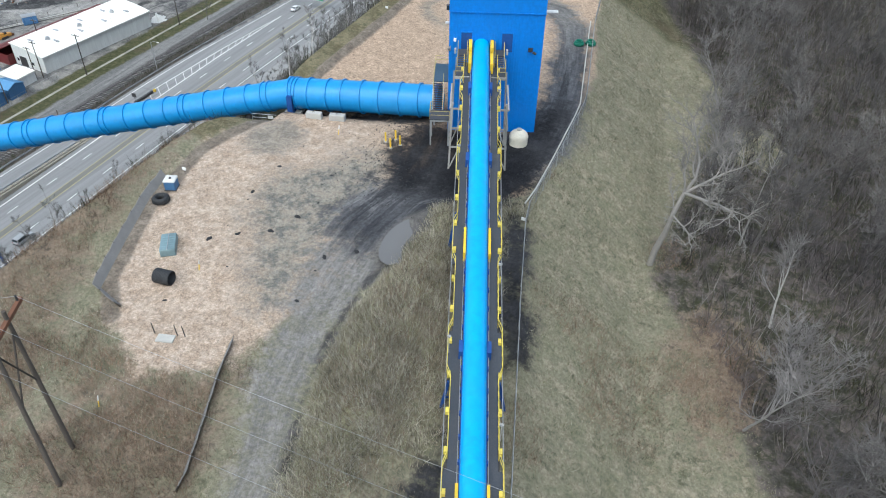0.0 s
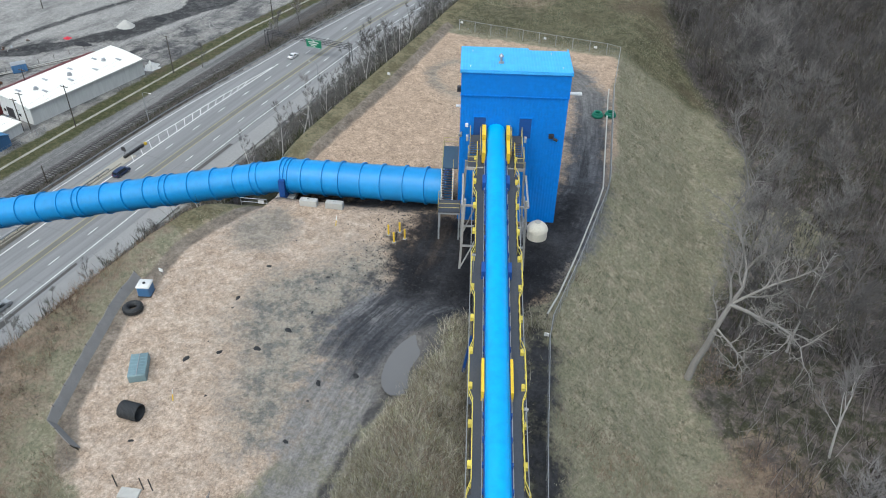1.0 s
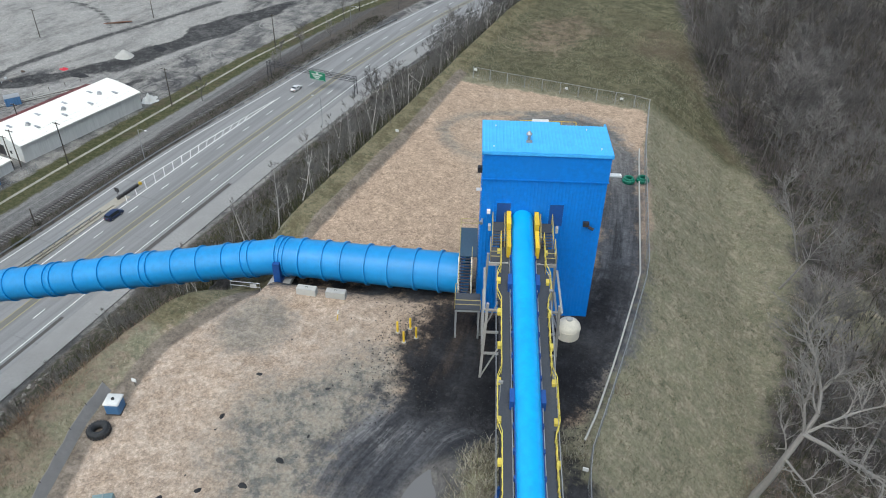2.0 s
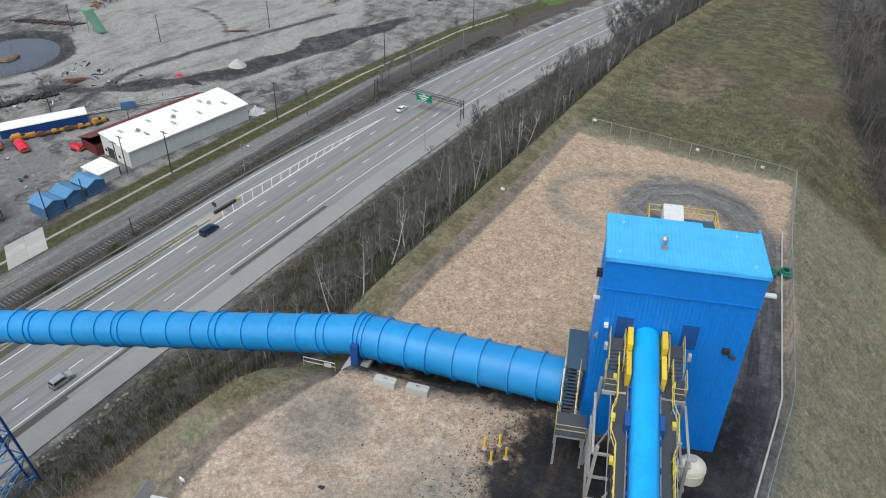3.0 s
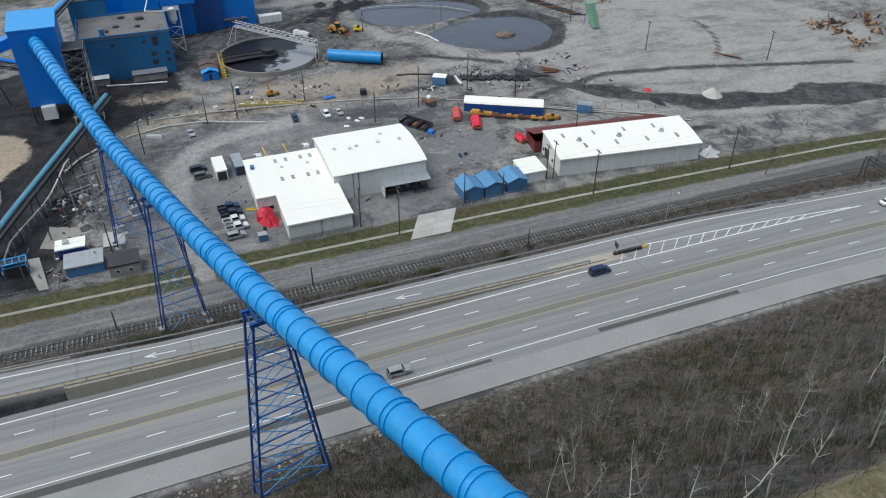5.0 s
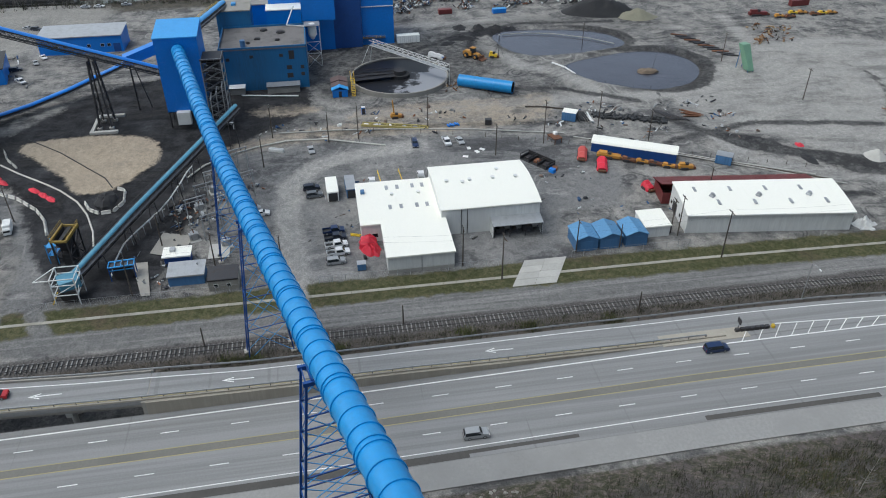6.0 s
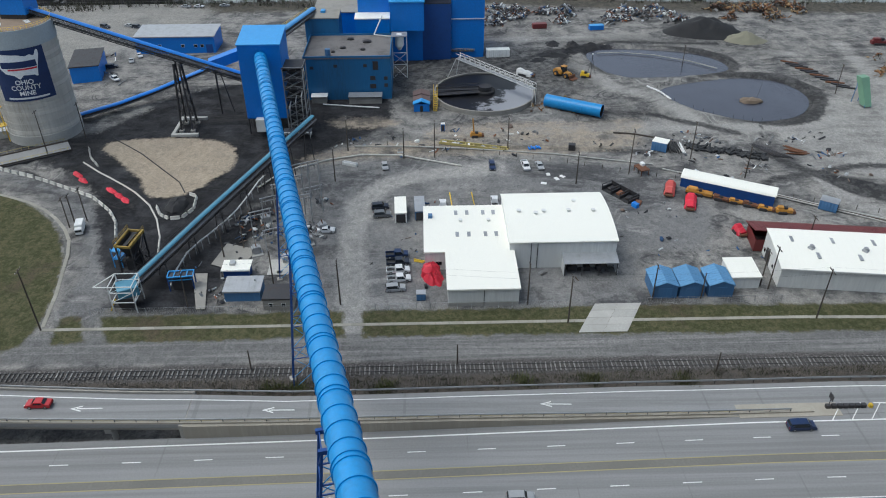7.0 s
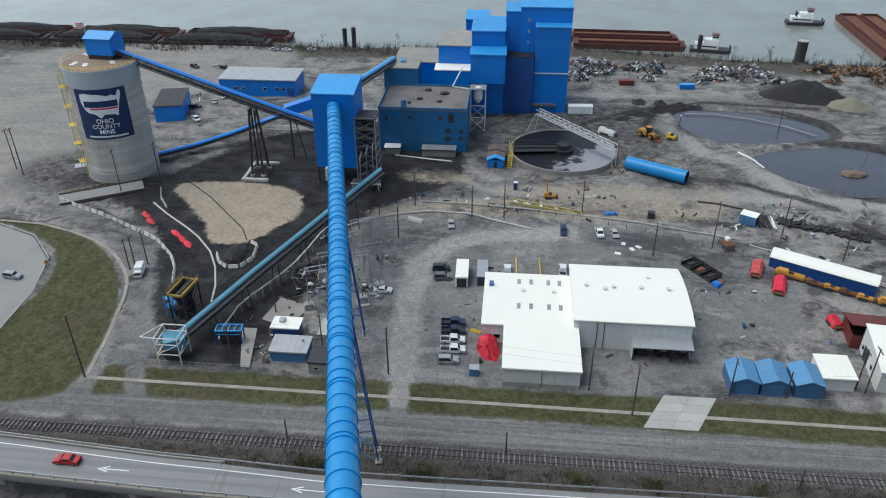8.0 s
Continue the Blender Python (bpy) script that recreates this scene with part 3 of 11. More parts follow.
for key, d, most in (
    ("plant", (-121.5 + bend_g) - gx, 12),
    ("grass", np.minimum(np.max([inside(p, gx, gy) for p in (VERGE, rounded(LOOP_GRASS), FIELD_FAR)], 0), np.minimum(np.abs(follow(GATE_WAY, gx, gy)[0]), np.abs(follow(DRIVE, gx, gy)[0])) - 2.0), 12),
    ("woods", np.maximum(gx - np.interp(gy, WOOD_Y, WOOD_X), np.minimum((crest_line(gy) - 1.2) - gx, gx - (-121.5 + bend_g) + 4)), 12),
    ("hill", np.minimum(gy - 130, gx - crest_line(gy)), 12),
    ("berm", 0.85 - np.abs(follow(EDGE_STRIP, gx, gy)[0]), 12),
    ("straw", np.minimum(1.7 - np.abs(gx - crest_line(gy) - 1.2), np.minimum(gy - 62, 250 - gy)), 12),
    ("shore", 16 - np.abs(gx - np.interp(gy, RIVER_Y, RIVER_X) - 8), 12),
    ("track_edge", 0.35 - np.abs(track_across - np.interp(track_along, TRACK_AT, TRACK_WIDE) + 0.3) - 9 * ((track_along < 20) | (track_along > 50)), 12),
    ("gravel_road", 4.6 - np.abs(gx + 172.8 - 0.02 * (gy - 60)) - 4 * np.clip(gy - 330, 0, 9), 12),
    ("trackside", np.minimum(gx + 164.6 - 0.3 * (bend_g - 0.5) * (gy > 180), road_line(gy) - 13.0 - gx), 12),
    ("clearing", inside(CLEARING, gx, gy), 12),
    ("rusty_edge", np.minimum(2.2 - np.abs(gx - crest_line(gy) + 2.6), np.minimum(gy - 40, 72 - gy)), 12),
    ("ballast", 2.3 - np.abs(gx + 166.0 - 0.3 * (bend_g - 0.5) * (gy > 180)) - 4 * np.clip(gy - 330, 0, 9), 12),
    ("track", np.interp(track_along, TRACK_AT, TRACK_WIDE) - np.abs(track_across), 12),
    ("track_dark", np.interp(track_along, TRACK_AT, TRACK_DARK), 1),
    ("track_across", track_across, 40),
    ("track_along", track_along, 400),
    ("loop", 0.75 - np.abs(follow(LOOP, gx, gy)[0]), 12),
    ("lane", np.maximum(np.max([3.2 - np.abs(follow(w, gx, gy)[0]) for w in LANES], 0), np.maximum(sand_ring, inside(rounded(NORTH_FLAT), gx, gy) - 3)), 12),
    ("drive", 3.4 - np.abs(follow(DRIVE, gx, gy)[0]), 12),
    ("rim", np.maximum(np.max([1.5 - np.abs(follow(w, gx, gy)[0]) for w in TRAILS], 0), np.maximum(3.4 - np.abs(pond_g + 2.6) + 1.6 * np.clip((gy - 180) / 12, -1, 1.6) - 3.0 * vnoise(gx, gy, 19, 43), np.maximum(1.4 - np.abs(sand_ring + 4.0 + 2 * vnoise(gx, gy, 17, 41)) - 2.6 * vnoise(gx, gy, 21, 45), inside(rounded(COAL_NORTH), gx, gy) - 3 - 12 * vnoise(gx, gy, 13, 47)))), 12),
):
    at = ground_mesh.attributes.new(key, "FLOAT", "POINT")
    at.data.foreach_set("value", np.clip(d, -most, most).reshape(-1).astype(np.float32))


def ground_material():
    m, n, l, p = nodes_of("ground")
    geo = n.new("ShaderNodeNewGeometry").outputs["Position"]
    blot = noise_node(n, l, geo, 0.16, 7.0, 0.68)
    patch = noise_node(n, l, geo, 0.035, 6.0, 0.62)
    grit = noise_node(n, l, geo, 2.6, 5.0, 0.8)
    fleck = noise_node(n, l, geo, 0.75, 7.0, 0.78)
    coarse = noise_node(n, l, geo, 0.42, 6.0, 0.72)
    pebble = noise_node(n, l, geo, 4.2, 3.0, 0.65)

    def stretched(sx, sy, scale):
        t = n.new("ShaderNodeMapping")
        t.inputs["Scale"].default_value = (sx, sy, 1)
        l.new(geo, t.inputs["Vector"])
        return noise_node(n, l, t.outputs[0], scale, 5.0, 0.65)

    ruts = stretched(0.8, 0.02, 1.0)
    # swept and rutted earth: noise drawn out along wandering lines
    sway = n.new("ShaderNodeTexNoise")
    sway.inputs["Scale"].default_value, sway.inputs["Detail"].default_value = 0.014, 2.0
    l.new(geo, sway.inputs["Vector"])
    bent = n.new("ShaderNodeVectorMath")
    bent.operation = "MULTIPLY_ADD"
    l.new(sway.outputs["Color"], bent.inputs[0])
    bent.inputs[1].default_value = (34, 34, 0)
    l.new(geo, bent.inputs[2])
    swept = n.new("ShaderNodeMapping")
    swept.inputs["Scale"].default_value = (0.34, 0.085, 1)
    l.new(bent.outputs[0], swept.inputs["Vector"])
    drag = noise_node(n, l, swept.outputs[0], 0.5, 9.0, 0.74)
    stones = n.new("ShaderNodeTexVoronoi")
    stones.inputs["Scale"].default_value = 8.5
    l.new(geo, stones.inputs["Vector"])
    wobble = math_node(n, l, "ADD", math_node(n, l, "SUBTRACT", math_node(n, l, "ADD", blot, coarse), 1.0), math_node(n, l, "SUBTRACT", fleck, 0.5))

    def field(name):
        a = n.new("ShaderNodeAttribute")
        a.attribute_name = name
        return a.outputs["Fac"]

    def mask(name, soft, ragged):
        d = math_node(n, l, "ADD", field(name), math_node(n, l, "MULTIPLY", wobble, ragged))
        return ramp_node(n, l, d, -soft, soft)

    def two(a, b, fac, lo=0.35, hi=0.65):
        return mix_node(n, l, ramp_node(n, l, fac, lo, hi), a, b)

    def times(a, b):
        return math_node(n, l, "MULTIPLY", a, b)

    def two_scale(a, b):
        return times(math_node(n, l, "ADD", a, b), 0.5)

    # wheel marks that follow the dirt track
    lanes = n.new("ShaderNodeCombineXYZ")
    l.new(times(field("track_across"), 1.0), lanes.inputs[0])
    l.new(times(field("track_along"), 0.07), lanes.inputs[1])
    wheel = noise_node(n, l, lanes.outputs[0], 0.9, 6.0, 0.8)

    grass = two(two((0.205, 0.196, 0.130), (0.300, 0.274, 0.198), coarse, 0.36, 0.64), two((0.108, 0.107, 0.066), (0.250, 0.222, 0.160), fleck, 0.44, 0.56), two_scale(coarse, fleck), 0.45, 0.56)
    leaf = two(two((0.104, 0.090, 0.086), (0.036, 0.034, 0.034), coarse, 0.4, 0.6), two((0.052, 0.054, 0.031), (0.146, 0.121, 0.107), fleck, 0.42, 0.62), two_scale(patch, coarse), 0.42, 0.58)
    wander = noise_node(n, l, geo, 0.022, 3.0, 0.45)

    def rut_lines(centre, half):
        """Pairs of thin wandering lines such as wheels leave."""
        off = math_node(n, l, "ABSOLUTE", math_node(n, l, "SUBTRACT", wander, centre), 0.0)
        pair = math_node(n, l, "ABSOLUTE", math_node(n, l, "SUBTRACT", off, half), 0.0)
        return times(ramp_node(n, l, pair, 0.0012, 0.0045, 1.0, 0.0), ramp_node(n, l, blot, 0.40, 0.56))

    dull = two(two((0.272, 0.260, 0.240), (0.190, 0.184, 0.176), blot, 0.40, 0.60), two((0.088, 0.087, 0.087), (0.165, 0.160, 0.155), coarse, 0.38, 0.62), two_scale(drag, blot), 0.43, 0.60)
    dull = mix_node(n, l, times(rut_lines(0.47, 0.009), 0.6), dull, (0.34, 0.33, 0.31))
    dull = mix_node(n, l, times(rut_lines(0.55, 0.008), 0.7), dull, (0.050, 0.050, 0.052))
    dull = mix_node(n, l, ramp_node(n, l, two_scale(blot, fleck), 0.57, 0.66, 0.0, 0.6), dull, (0.060, 0.059, 0.060))
    dull = mix_node(n, l, ramp_node(n, l, two_scale(patch, drag), 0.51, 0.61, 0.0, 0.75), dull, (0.052, 0.051, 0.053))
    gravel = two((0.315, 0.230, 0.163), (0.505, 0.378, 0.276), stones.outputs["Color"], 0.05, 0.95)
    gravel = two(gravel, (0.25, 0.18, 0.13), pebble, 0.54, 0.72)
    gravel = mix_node(n, l, times(mask("worn", 5.0, 8.0), ramp_node(n, l, fleck, 0.35, 0.65, 0.15, 0.6)), gravel, two((0.40, 0.340, 0.285), (0.49, 0.417, 0.352), stones.outputs["Color"], 0.05, 0.95))
    gravel = mix_node(n, l, ramp_node(n, l, patch, 0.50, 0.72, 0.0, 0.5), gravel, (0.36, 0.305, 0.245))
    coal = two((0.011, 0.011, 0.013), (0.058, 0.058, 0.062), two_scale(drag, blot), 0.42, 0.66)
    smudge = two((0.29, 0.265, 0.218), (0.128, 0.123, 0.112), two_scale(fleck, coarse), 0.44, 0.57)
    pale_track = two(two((0.135, 0.129, 0.124), (0.262, 0.248, 0.230), wheel, 0.34, 0.68), (0.190, 0.182, 0.170), coarse, 0.45, 0.75)
    dark_track = two(two((0.034, 0.035, 0.040), (0.150, 0.152, 0.162), wheel, 0.34, 0.72), (0.070, 0.071, 0.078), coarse, 0.45, 0.72)
    track = mix_node(n, l, ramp_node(n, l, math_node(n, l, "ADD", field("track_dark"), math_node(n, l, "MULTIPLY", wobble, 0.25)), 0.0, 1.0), pale_track, dark_track)
    sand = two(two((0.385, 0.318, 0.240), (0.330, 0.276, 0.212), blot, 0.35, 0.65), (0.235, 0.212, 0.182), two_scale(drag, patch), 0.55, 0.70)
    verge = two(two((0.056, 0.062, 0.026), (0.092, 0.087, 0.046), two_scale(coarse, fleck), 0.42, 0.58), (0.085, 0.070, 0.045), two_scale(patch, blot), 0.52, 0.64)
    yard = two(two((0.190, 0.187, 0.184), (0.128, 0.127, 0.129), two_scale(blot, drag), 0.42, 0.58), two((0.265, 0.258, 0.248), (0.076, 0.076, 0.078), patch, 0.42, 0.58), drag, 0.46, 0.60)
    yard = mix_node(n, l, times(rut_lines(0.50, 0.010), 0.5), yard, (0.30, 0.292, 0.28))
    yard = mix_node(n, l, times(ramp_node(n, l, coarse, 0.60, 0.70), 0.7), yard, (0.062, 0.062, 0.064))
    yard = mix_node(n, l, ramp_node(n, l, two_scale(blot, wander), 0.52, 0.60, 0.0, 0.6), yard, (0.27, 0.262, 0.25))
    yard = mix_node(n, l, ramp_node(n, l, two_scale(blot, patch), 0.54, 0.62, 0.0, 0.7), yard, (0.070, 0.069, 0.070))
    berm = two((0.165, 0.135, 0.106), (0.215, 0.182, 0.148), fleck)
    lane = two(two((0.145, 0.142, 0.139), (0.235, 0.230, 0.222), ruts, 0.42, 0.62), (0.175, 0.171, 0.165), coarse, 0.45, 0.7)
    stone_bed = two((0.060, 0.056, 0.054), (0.120, 0.112, 0.106), grit)
    dust = two((0.38, 0.365, 0.34), (0.28, 0.272, 0.258), coarse, 0.35, 0.65)
    slurry = two((0.024, 0.024, 0.026), (0.085, 0.083, 0.081), two_scale(blot, coarse), 0.44, 0.60)

    upland = two(two((0.076, 0.076, 0.042), (0.130, 0.117, 0.070), two_scale(coarse, fleck), 0.44, 0.58), (0.118, 0.092, 0.062), patch, 0.50, 0.66)
    grass = mix_node(n, l, mask("hill", 2.0, 4.0), grass, upland)
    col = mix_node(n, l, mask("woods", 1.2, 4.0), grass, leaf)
    col = mix_node(n, l, mask("clearing", 1.5, 3.0), col, grass)
    col = mix_node(n, l, times(mask("rusty_edge", 1.4, 3.0), 0.85), col, two((0.235, 0.150, 0.060), (0.165, 0.130, 0.060), coarse, 0.4, 0.6))
    brown = two(two((0.175, 0.117, 0.087), (0.260, 0.200, 0.148), coarse, 0.4, 0.62), (0.092, 0.074, 0.057), fleck, 0.48, 0.66)
    col = mix_node(n, l, times(mask("brown", 2.0, 9.0), ramp_node(n, l, coarse, 0.38, 0.60, 0.25, 0.9)), col, brown)
    col = mix_node(n, l, times(mask("straw", 0.5, 2.0), 0.9), col, two(two((0.125, 0.108, 0.060), (0.192, 0.165, 0.100), coarse, 0.4, 0.6), (0.075, 0.076, 0.040), fleck, 0.5, 0.62))
    col = mix_node(n, l, times(mask("mound", 0.8, 2.5), 0.9), col, two(two((0.330, 0.302, 0.245), (0.185, 0.164, 0.122), fleck, 0.42, 0.58), (0.245, 0.240, 0.150), blot, 0.46, 0.60))
    col = mix_node(n, l, mask("plant", 0.8, 1.0), col, dull)
    col = mix_node(n, l, mask("shore", 3.0, 9.0), col, two((0.105, 0.095, 0.075), (0.060, 0.055, 0.048), coarse, 0.4, 0.6))
    col = mix_node(n, l, times(mask("lane", 1.8, 4.0), ramp_node(n, l, drag, 0.40, 0.62, 0.9, 0.45)), col, dust)
    col = mix_node(n, l, times(mask("rim", 0.8, 3.5), 0.92), col, slurry)
    col = mix_node(n, l, mask("far_flat", 4.0, 9.0), col, two(two((0.285, 0.272, 0.248), (0.235, 0.226, 0.210), drag, 0.38, 0.62), (0.195, 0.190, 0.180), patch, 0.52, 0.68))
    col = mix_node(n, l, times(mask("grime", 5.0, 9.0), ramp_node(n, l, two_scale(drag, coarse), 0.36, 0.60, 0.95, 0.35)), col, slurry)
    spread = times(mask("gravel", 1.0, 6.0), mask("worn", 3.0, 4.0))
    col = mix_node(n, l, math_node(n, l, "MAXIMUM", mask("gravel", 0.5, 1.8), times(spread, 0.8)), col, gravel)
    col = mix_node(n, l, times(mask("smudge", 3.0, 6.0), ramp_node(n, l, fleck, 0.34, 0.58, 0.65, 1.0)), col, smudge)
    col = mix_node(n, l, times(mask("disc", 1.2, 3.0), 0.75), col, smudge)
    col = mix_node(n, l, times(mask("track", 1.3, 4.5), ramp_node(n, l, math_node(n, l, "ADD", fleck, times(field("track_dark"), 0.5)), 0.40, 0.62, 0.6, 1.0)), col, track)
    col = mix_node(n, l, times(mask("track_edge", 0.3, 1.2), 0.85), col, (0.045, 0.043, 0.043))
    col = mix_node(n, l, times(mask("loop", 1.0, 2.6), 0.8), col, smudge)
    col = mix_node(n, l, mask("berm", 0.25, 0.5), col, berm)
    col = mix_node(n, l, mask("yard", 2.0, 5.0), col, yard)
    col = mix_node(n, l, times(mask("drive", 1.6, 3.5), ramp_node(n, l, coarse, 0.38, 0.62, 1.0, 0.75)), col, dust)
    mud = two(two((0.030, 0.031, 0.036), (0.085, 0.086, 0.092), two_scale(wheel, drag), 0.40, 0.60), (0.175, 0.172, 0.172), two_scale(blot, wheel), 0.53, 0.66)
    col = mix_node(n, l, times(mask("mud", 2.4, 6.0), ramp_node(n, l, fleck, 0.30, 0.5, 0.75, 1.0)), col, mud)
    col = mix_node(n, l, times(mask("silt", 0.8, 2.0), 0.9), col, two((0.150, 0.140, 0.128), (0.095, 0.090, 0.086), coarse, 0.4, 0.6))
    spill = mask("coal", 1.4, 6.0)
    col = mix_node(n, l, times(spill, ramp_node(n, l, drag, 0.36, 0.52, 0.88, 1.0)), col, coal)
    col = mix_node(n, l, times(mask("sand", 0.9, 3.2), ramp_node(n, l, blot, 0.30, 0.45, 0.75, 1.0)), col, sand)
    col = mix_node(n, l, times(mask("strip", 1.6, 7.0), ramp_node(n, l, two_scale(blot, drag), 0.42, 0.58, 0.9, 0.25)), col, mix_node(n, l, 0.3, sand, (0.20, 0.185, 0.165)))
    col = mix_node(n, l, mask("trackside", 0.8, 2.0), col, two((0.105, 0.090, 0.076), (0.062, 0.056, 0.050), two_scale(coarse, fleck), 0.42, 0.60))
    col = mix_node(n, l, mask("gravel_road", 1.0, 2.0), col, lane)
    col = mix_node(n, l, mask("ballast", 0.7, 1.5), col, stone_bed)
    col = mix_node(n, l, mask("grass", 0.6, 2.5), col, verge)
    col = mix_node(n, l, mask("lawn", 0.6, 2.0), col, two((0.075, 0.125, 0.030), (0.11, 0.15, 0.05), coarse))
    speck = times(ramp_node(n, l, grit, 0.34, 0.66, 0.74, 1.22), times(ramp_node(n, l, fleck, 0.34, 0.66, 0.86, 1.13), ramp_node(n, l, coarse, 0.34, 0.66, 0.93, 1.06)))
    grey = n.new("ShaderNodeCombineColor")
    for i in range(3):
        l.new(speck, grey.inputs[i])
    l.new(mix_node(n, l, 1.0, col, grey.outputs[0], "MULTIPLY"), p.inputs["Base Color"])
    p.inputs["Roughness"].default_value = 0.95
    p.inputs["Specular IOR Level"].default_value = 0.2
    bump_node(n, l, math_node(n, l, "ADD", grit, fleck), 0.6, 0.2, p)
    return m


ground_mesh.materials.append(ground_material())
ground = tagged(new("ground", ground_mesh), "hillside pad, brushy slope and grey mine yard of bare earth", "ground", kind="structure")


# ---- water ----
def water_material(name, colour, rough, wave):
    m, n, l, p = nodes_of(name)
    tc = n.new("ShaderNodeNewGeometry").outputs["Position"]
    a = noise_node(n, l, tc, 0.03, 4.0, 0.6)
    l.new(mix_node(n, l, ramp_node(n, l, a, 0.3, 0.7), colour, tuple(c * 0.8 for c in colour)), p.inputs["Base Color"])
    p.inputs["Roughness"].default_value = rough
    bump_node(n, l, noise_node(n, l, tc, wave, 5.0, 0.6), 0.12, 0.3, p)
    return m


RIVER = water_material("river_water", (0.24, 0.255, 0.235), 0.10, 0.5)
POND = water_material("pond_water", (0.070, 0.072, 0.092), 0.05, 0.8)
PUDDLE = water_material("puddle_water", (0.165, 0.160, 0.158), 0.04, 0.6)


def sheet(name, poly, z, material, label, kind="structure", thick=0.05):
    f = Form().prism(poly, z - thick, z)
    return tagged(part(name, f, material, smooth=False), label, name.split("_")[-1] if kind == "structure" else name, kind=kind)


shore = [(x, y) for x, y in zip(RIVER_X, RIVER_Y)]
river = Form().add([(-3500, -3000, RIVER_Z), *[(x + 12, y, RIVER_Z) for x, y in shore], (-3500, 3000, RIVER_Z)], [tuple(range(len(shore) + 2))])
tagged(part("water", river, RIVER, smooth=False), "wide grey-green river below the yard", "river", kind="structure")
for poly in (POND_A, POND_B):
    f = Form().add([(x, y, PLANT_Z - 0.75) for x, y in [(u + (u - sum(p[0] for p in poly) / len(poly)) * 0.03, w + (w - sum(p[1] for p in poly) / len(poly)) * 0.03) for u, w in poly]], [tuple(range(len(poly)))])
    tagged(part("water", f, POND, smooth=False), "dark settling pond with still water", "pond", kind="structure")
PUDDLE_RIM = [(-25.5 + 2.0 * math.cos(a), 53.5 + 4.0 * math.sin(a)) for a in (2 * math.pi * k / 20 for k in range(20))]
puddle_z = height(-25.4, 53.5) + 0.13
f = Form().add([(x, y, puddle_z) for x, y in PUDDLE_RIM], [tuple(range(len(PUDDLE_RIM)))])
tagged(part("water", f, PUDDLE, smooth=False), "shallow muddy puddle beside the dirt track", "puddle", kind="structure")


# ---- the highway ----
def ribbon(x0, x1, y0, y1, z, thick=0.3, step=6.0, lift=None):
    """A strip of road between two offsets from the road's line."""
    f, n = Form(), max(1, int((y1 - y0) / step))
    v, q = [], []
    for k in range(n + 1):
        y = y0 + (y1 - y0) * k / n
        c = float(road_line(y))
        up = z + (lift(y) if lift else 0.0)
        a = x0(y) if callable(x0) else x0
        b = x1(y) if callable(x1) else x1
        v += [(c + a, y, up - thick), (c + a, y, up), (c + b, y, up), (c + b, y, up - thick)]
        if k:
            i = 4 * k
            q += [(i - 4 + j, i - 4 + (j + 1) % 4, i + (j + 1) % 4, i + j) for j in range(4)]
    q += [(0, 1, 2, 3), (4 * n + 3, 4 * n + 2, 4 * n + 1, 4 * n)]
    return f.add(v, q)


def ramp_lift(y):
    return float(np.interp(y, RAMP_Y, RAMP_H))


road = tagged(part("road", ribbon(-5.2, 15.6, -260, 600, 0.0), ASPHALT, smooth=False), "grey four-lane highway of worn asphalt", "highway", kind="structure")
median = tagged(part("median", ribbon(3.9, 5.6, -260, 600, 0.02, 0.1), MEDIAN, smooth=False), "narrow gritty median strip between the carriageways", "median", kind="structure")
shoulder = tagged(part("pavement", ribbon(15.6, 21.0, -260, 330, -0.04), SHOULDER, smooth=False), "pale concrete shoulder along the highway", "shoulder", kind="structure")
GUTTER = surface("dark_gutter_grit", (0.085, 0.080, 0.074), (0.05, 0.048, 0.046), 0.95, 0.0, 0.12, 1.5, 0.8, 0.3, 0.04)
for y0, y1, a, b in ((-200, 84, 13.9, 15.5), (84, 104, 13.9, 14.7), (128, 163, 14.2, 15.3)):
    tagged(part("drain", ribbon(a, b, y0, y1, 0.015, 0.2), GUTTER, smooth=False), "dark gritty gutter strip beside the shoulder", "gutter", kind="structure")
ramp = tagged(part("road", ribbon(lambda y: ramp_outer(y) - 1.3, lambda y: -5.0 - (0.9 if y < 128 else 0.0), 28.2, 420, 0.03, 0.3, 4.0, ramp_lift), ASPHALT, smooth=False), "grey slip road climbing beside the highway", "slip road", kind="structure")


def marking(name, x0, x1, y0, y1, material, parent, lift=None, z=0.035):
    return part(name, ribbon(x0, x1, y0, y1, z, 0.03, 6.0, lift), material, parent, smooth=False)


for off in (0.0, 9.0):
    for k in range(-14, 40):
        y = 29.3 + 12.25 * k + (3.0 if off == 0 else 0.0)
        marking("lane_dash", off - 0.09, off + 0.09, y - 1.6, y + 1.6, PAINT_WHITE, road)
marking("edge_line", -3.62, -3.34, -260, 215, PAINT_WHITE, road)
marking("edge_line", 13.05, 13.23, -260, 600, PAINT_WHITE, road)
marking("edge_line", 3.75, 3.93, -260, 600, PAINT_YELLOW, road)
marking("edge_line", 5.55, 5.73, -260, 600, PAINT_YELLOW, road)
marking("edge_line", lambda y: ramp_outer(y) - 0.1, lambda y: ramp_outer(y) + 0.1, -100, 420, PAINT_WHITE, ramp, ramp_lift, 0.07)
marking("edge_line", lambda y: ramp_inner(y) - 0.09, lambda y: ramp_inner(y) + 0.09, -100, 140, PAINT_YELLOW, ramp, ramp_lift, 0.07)
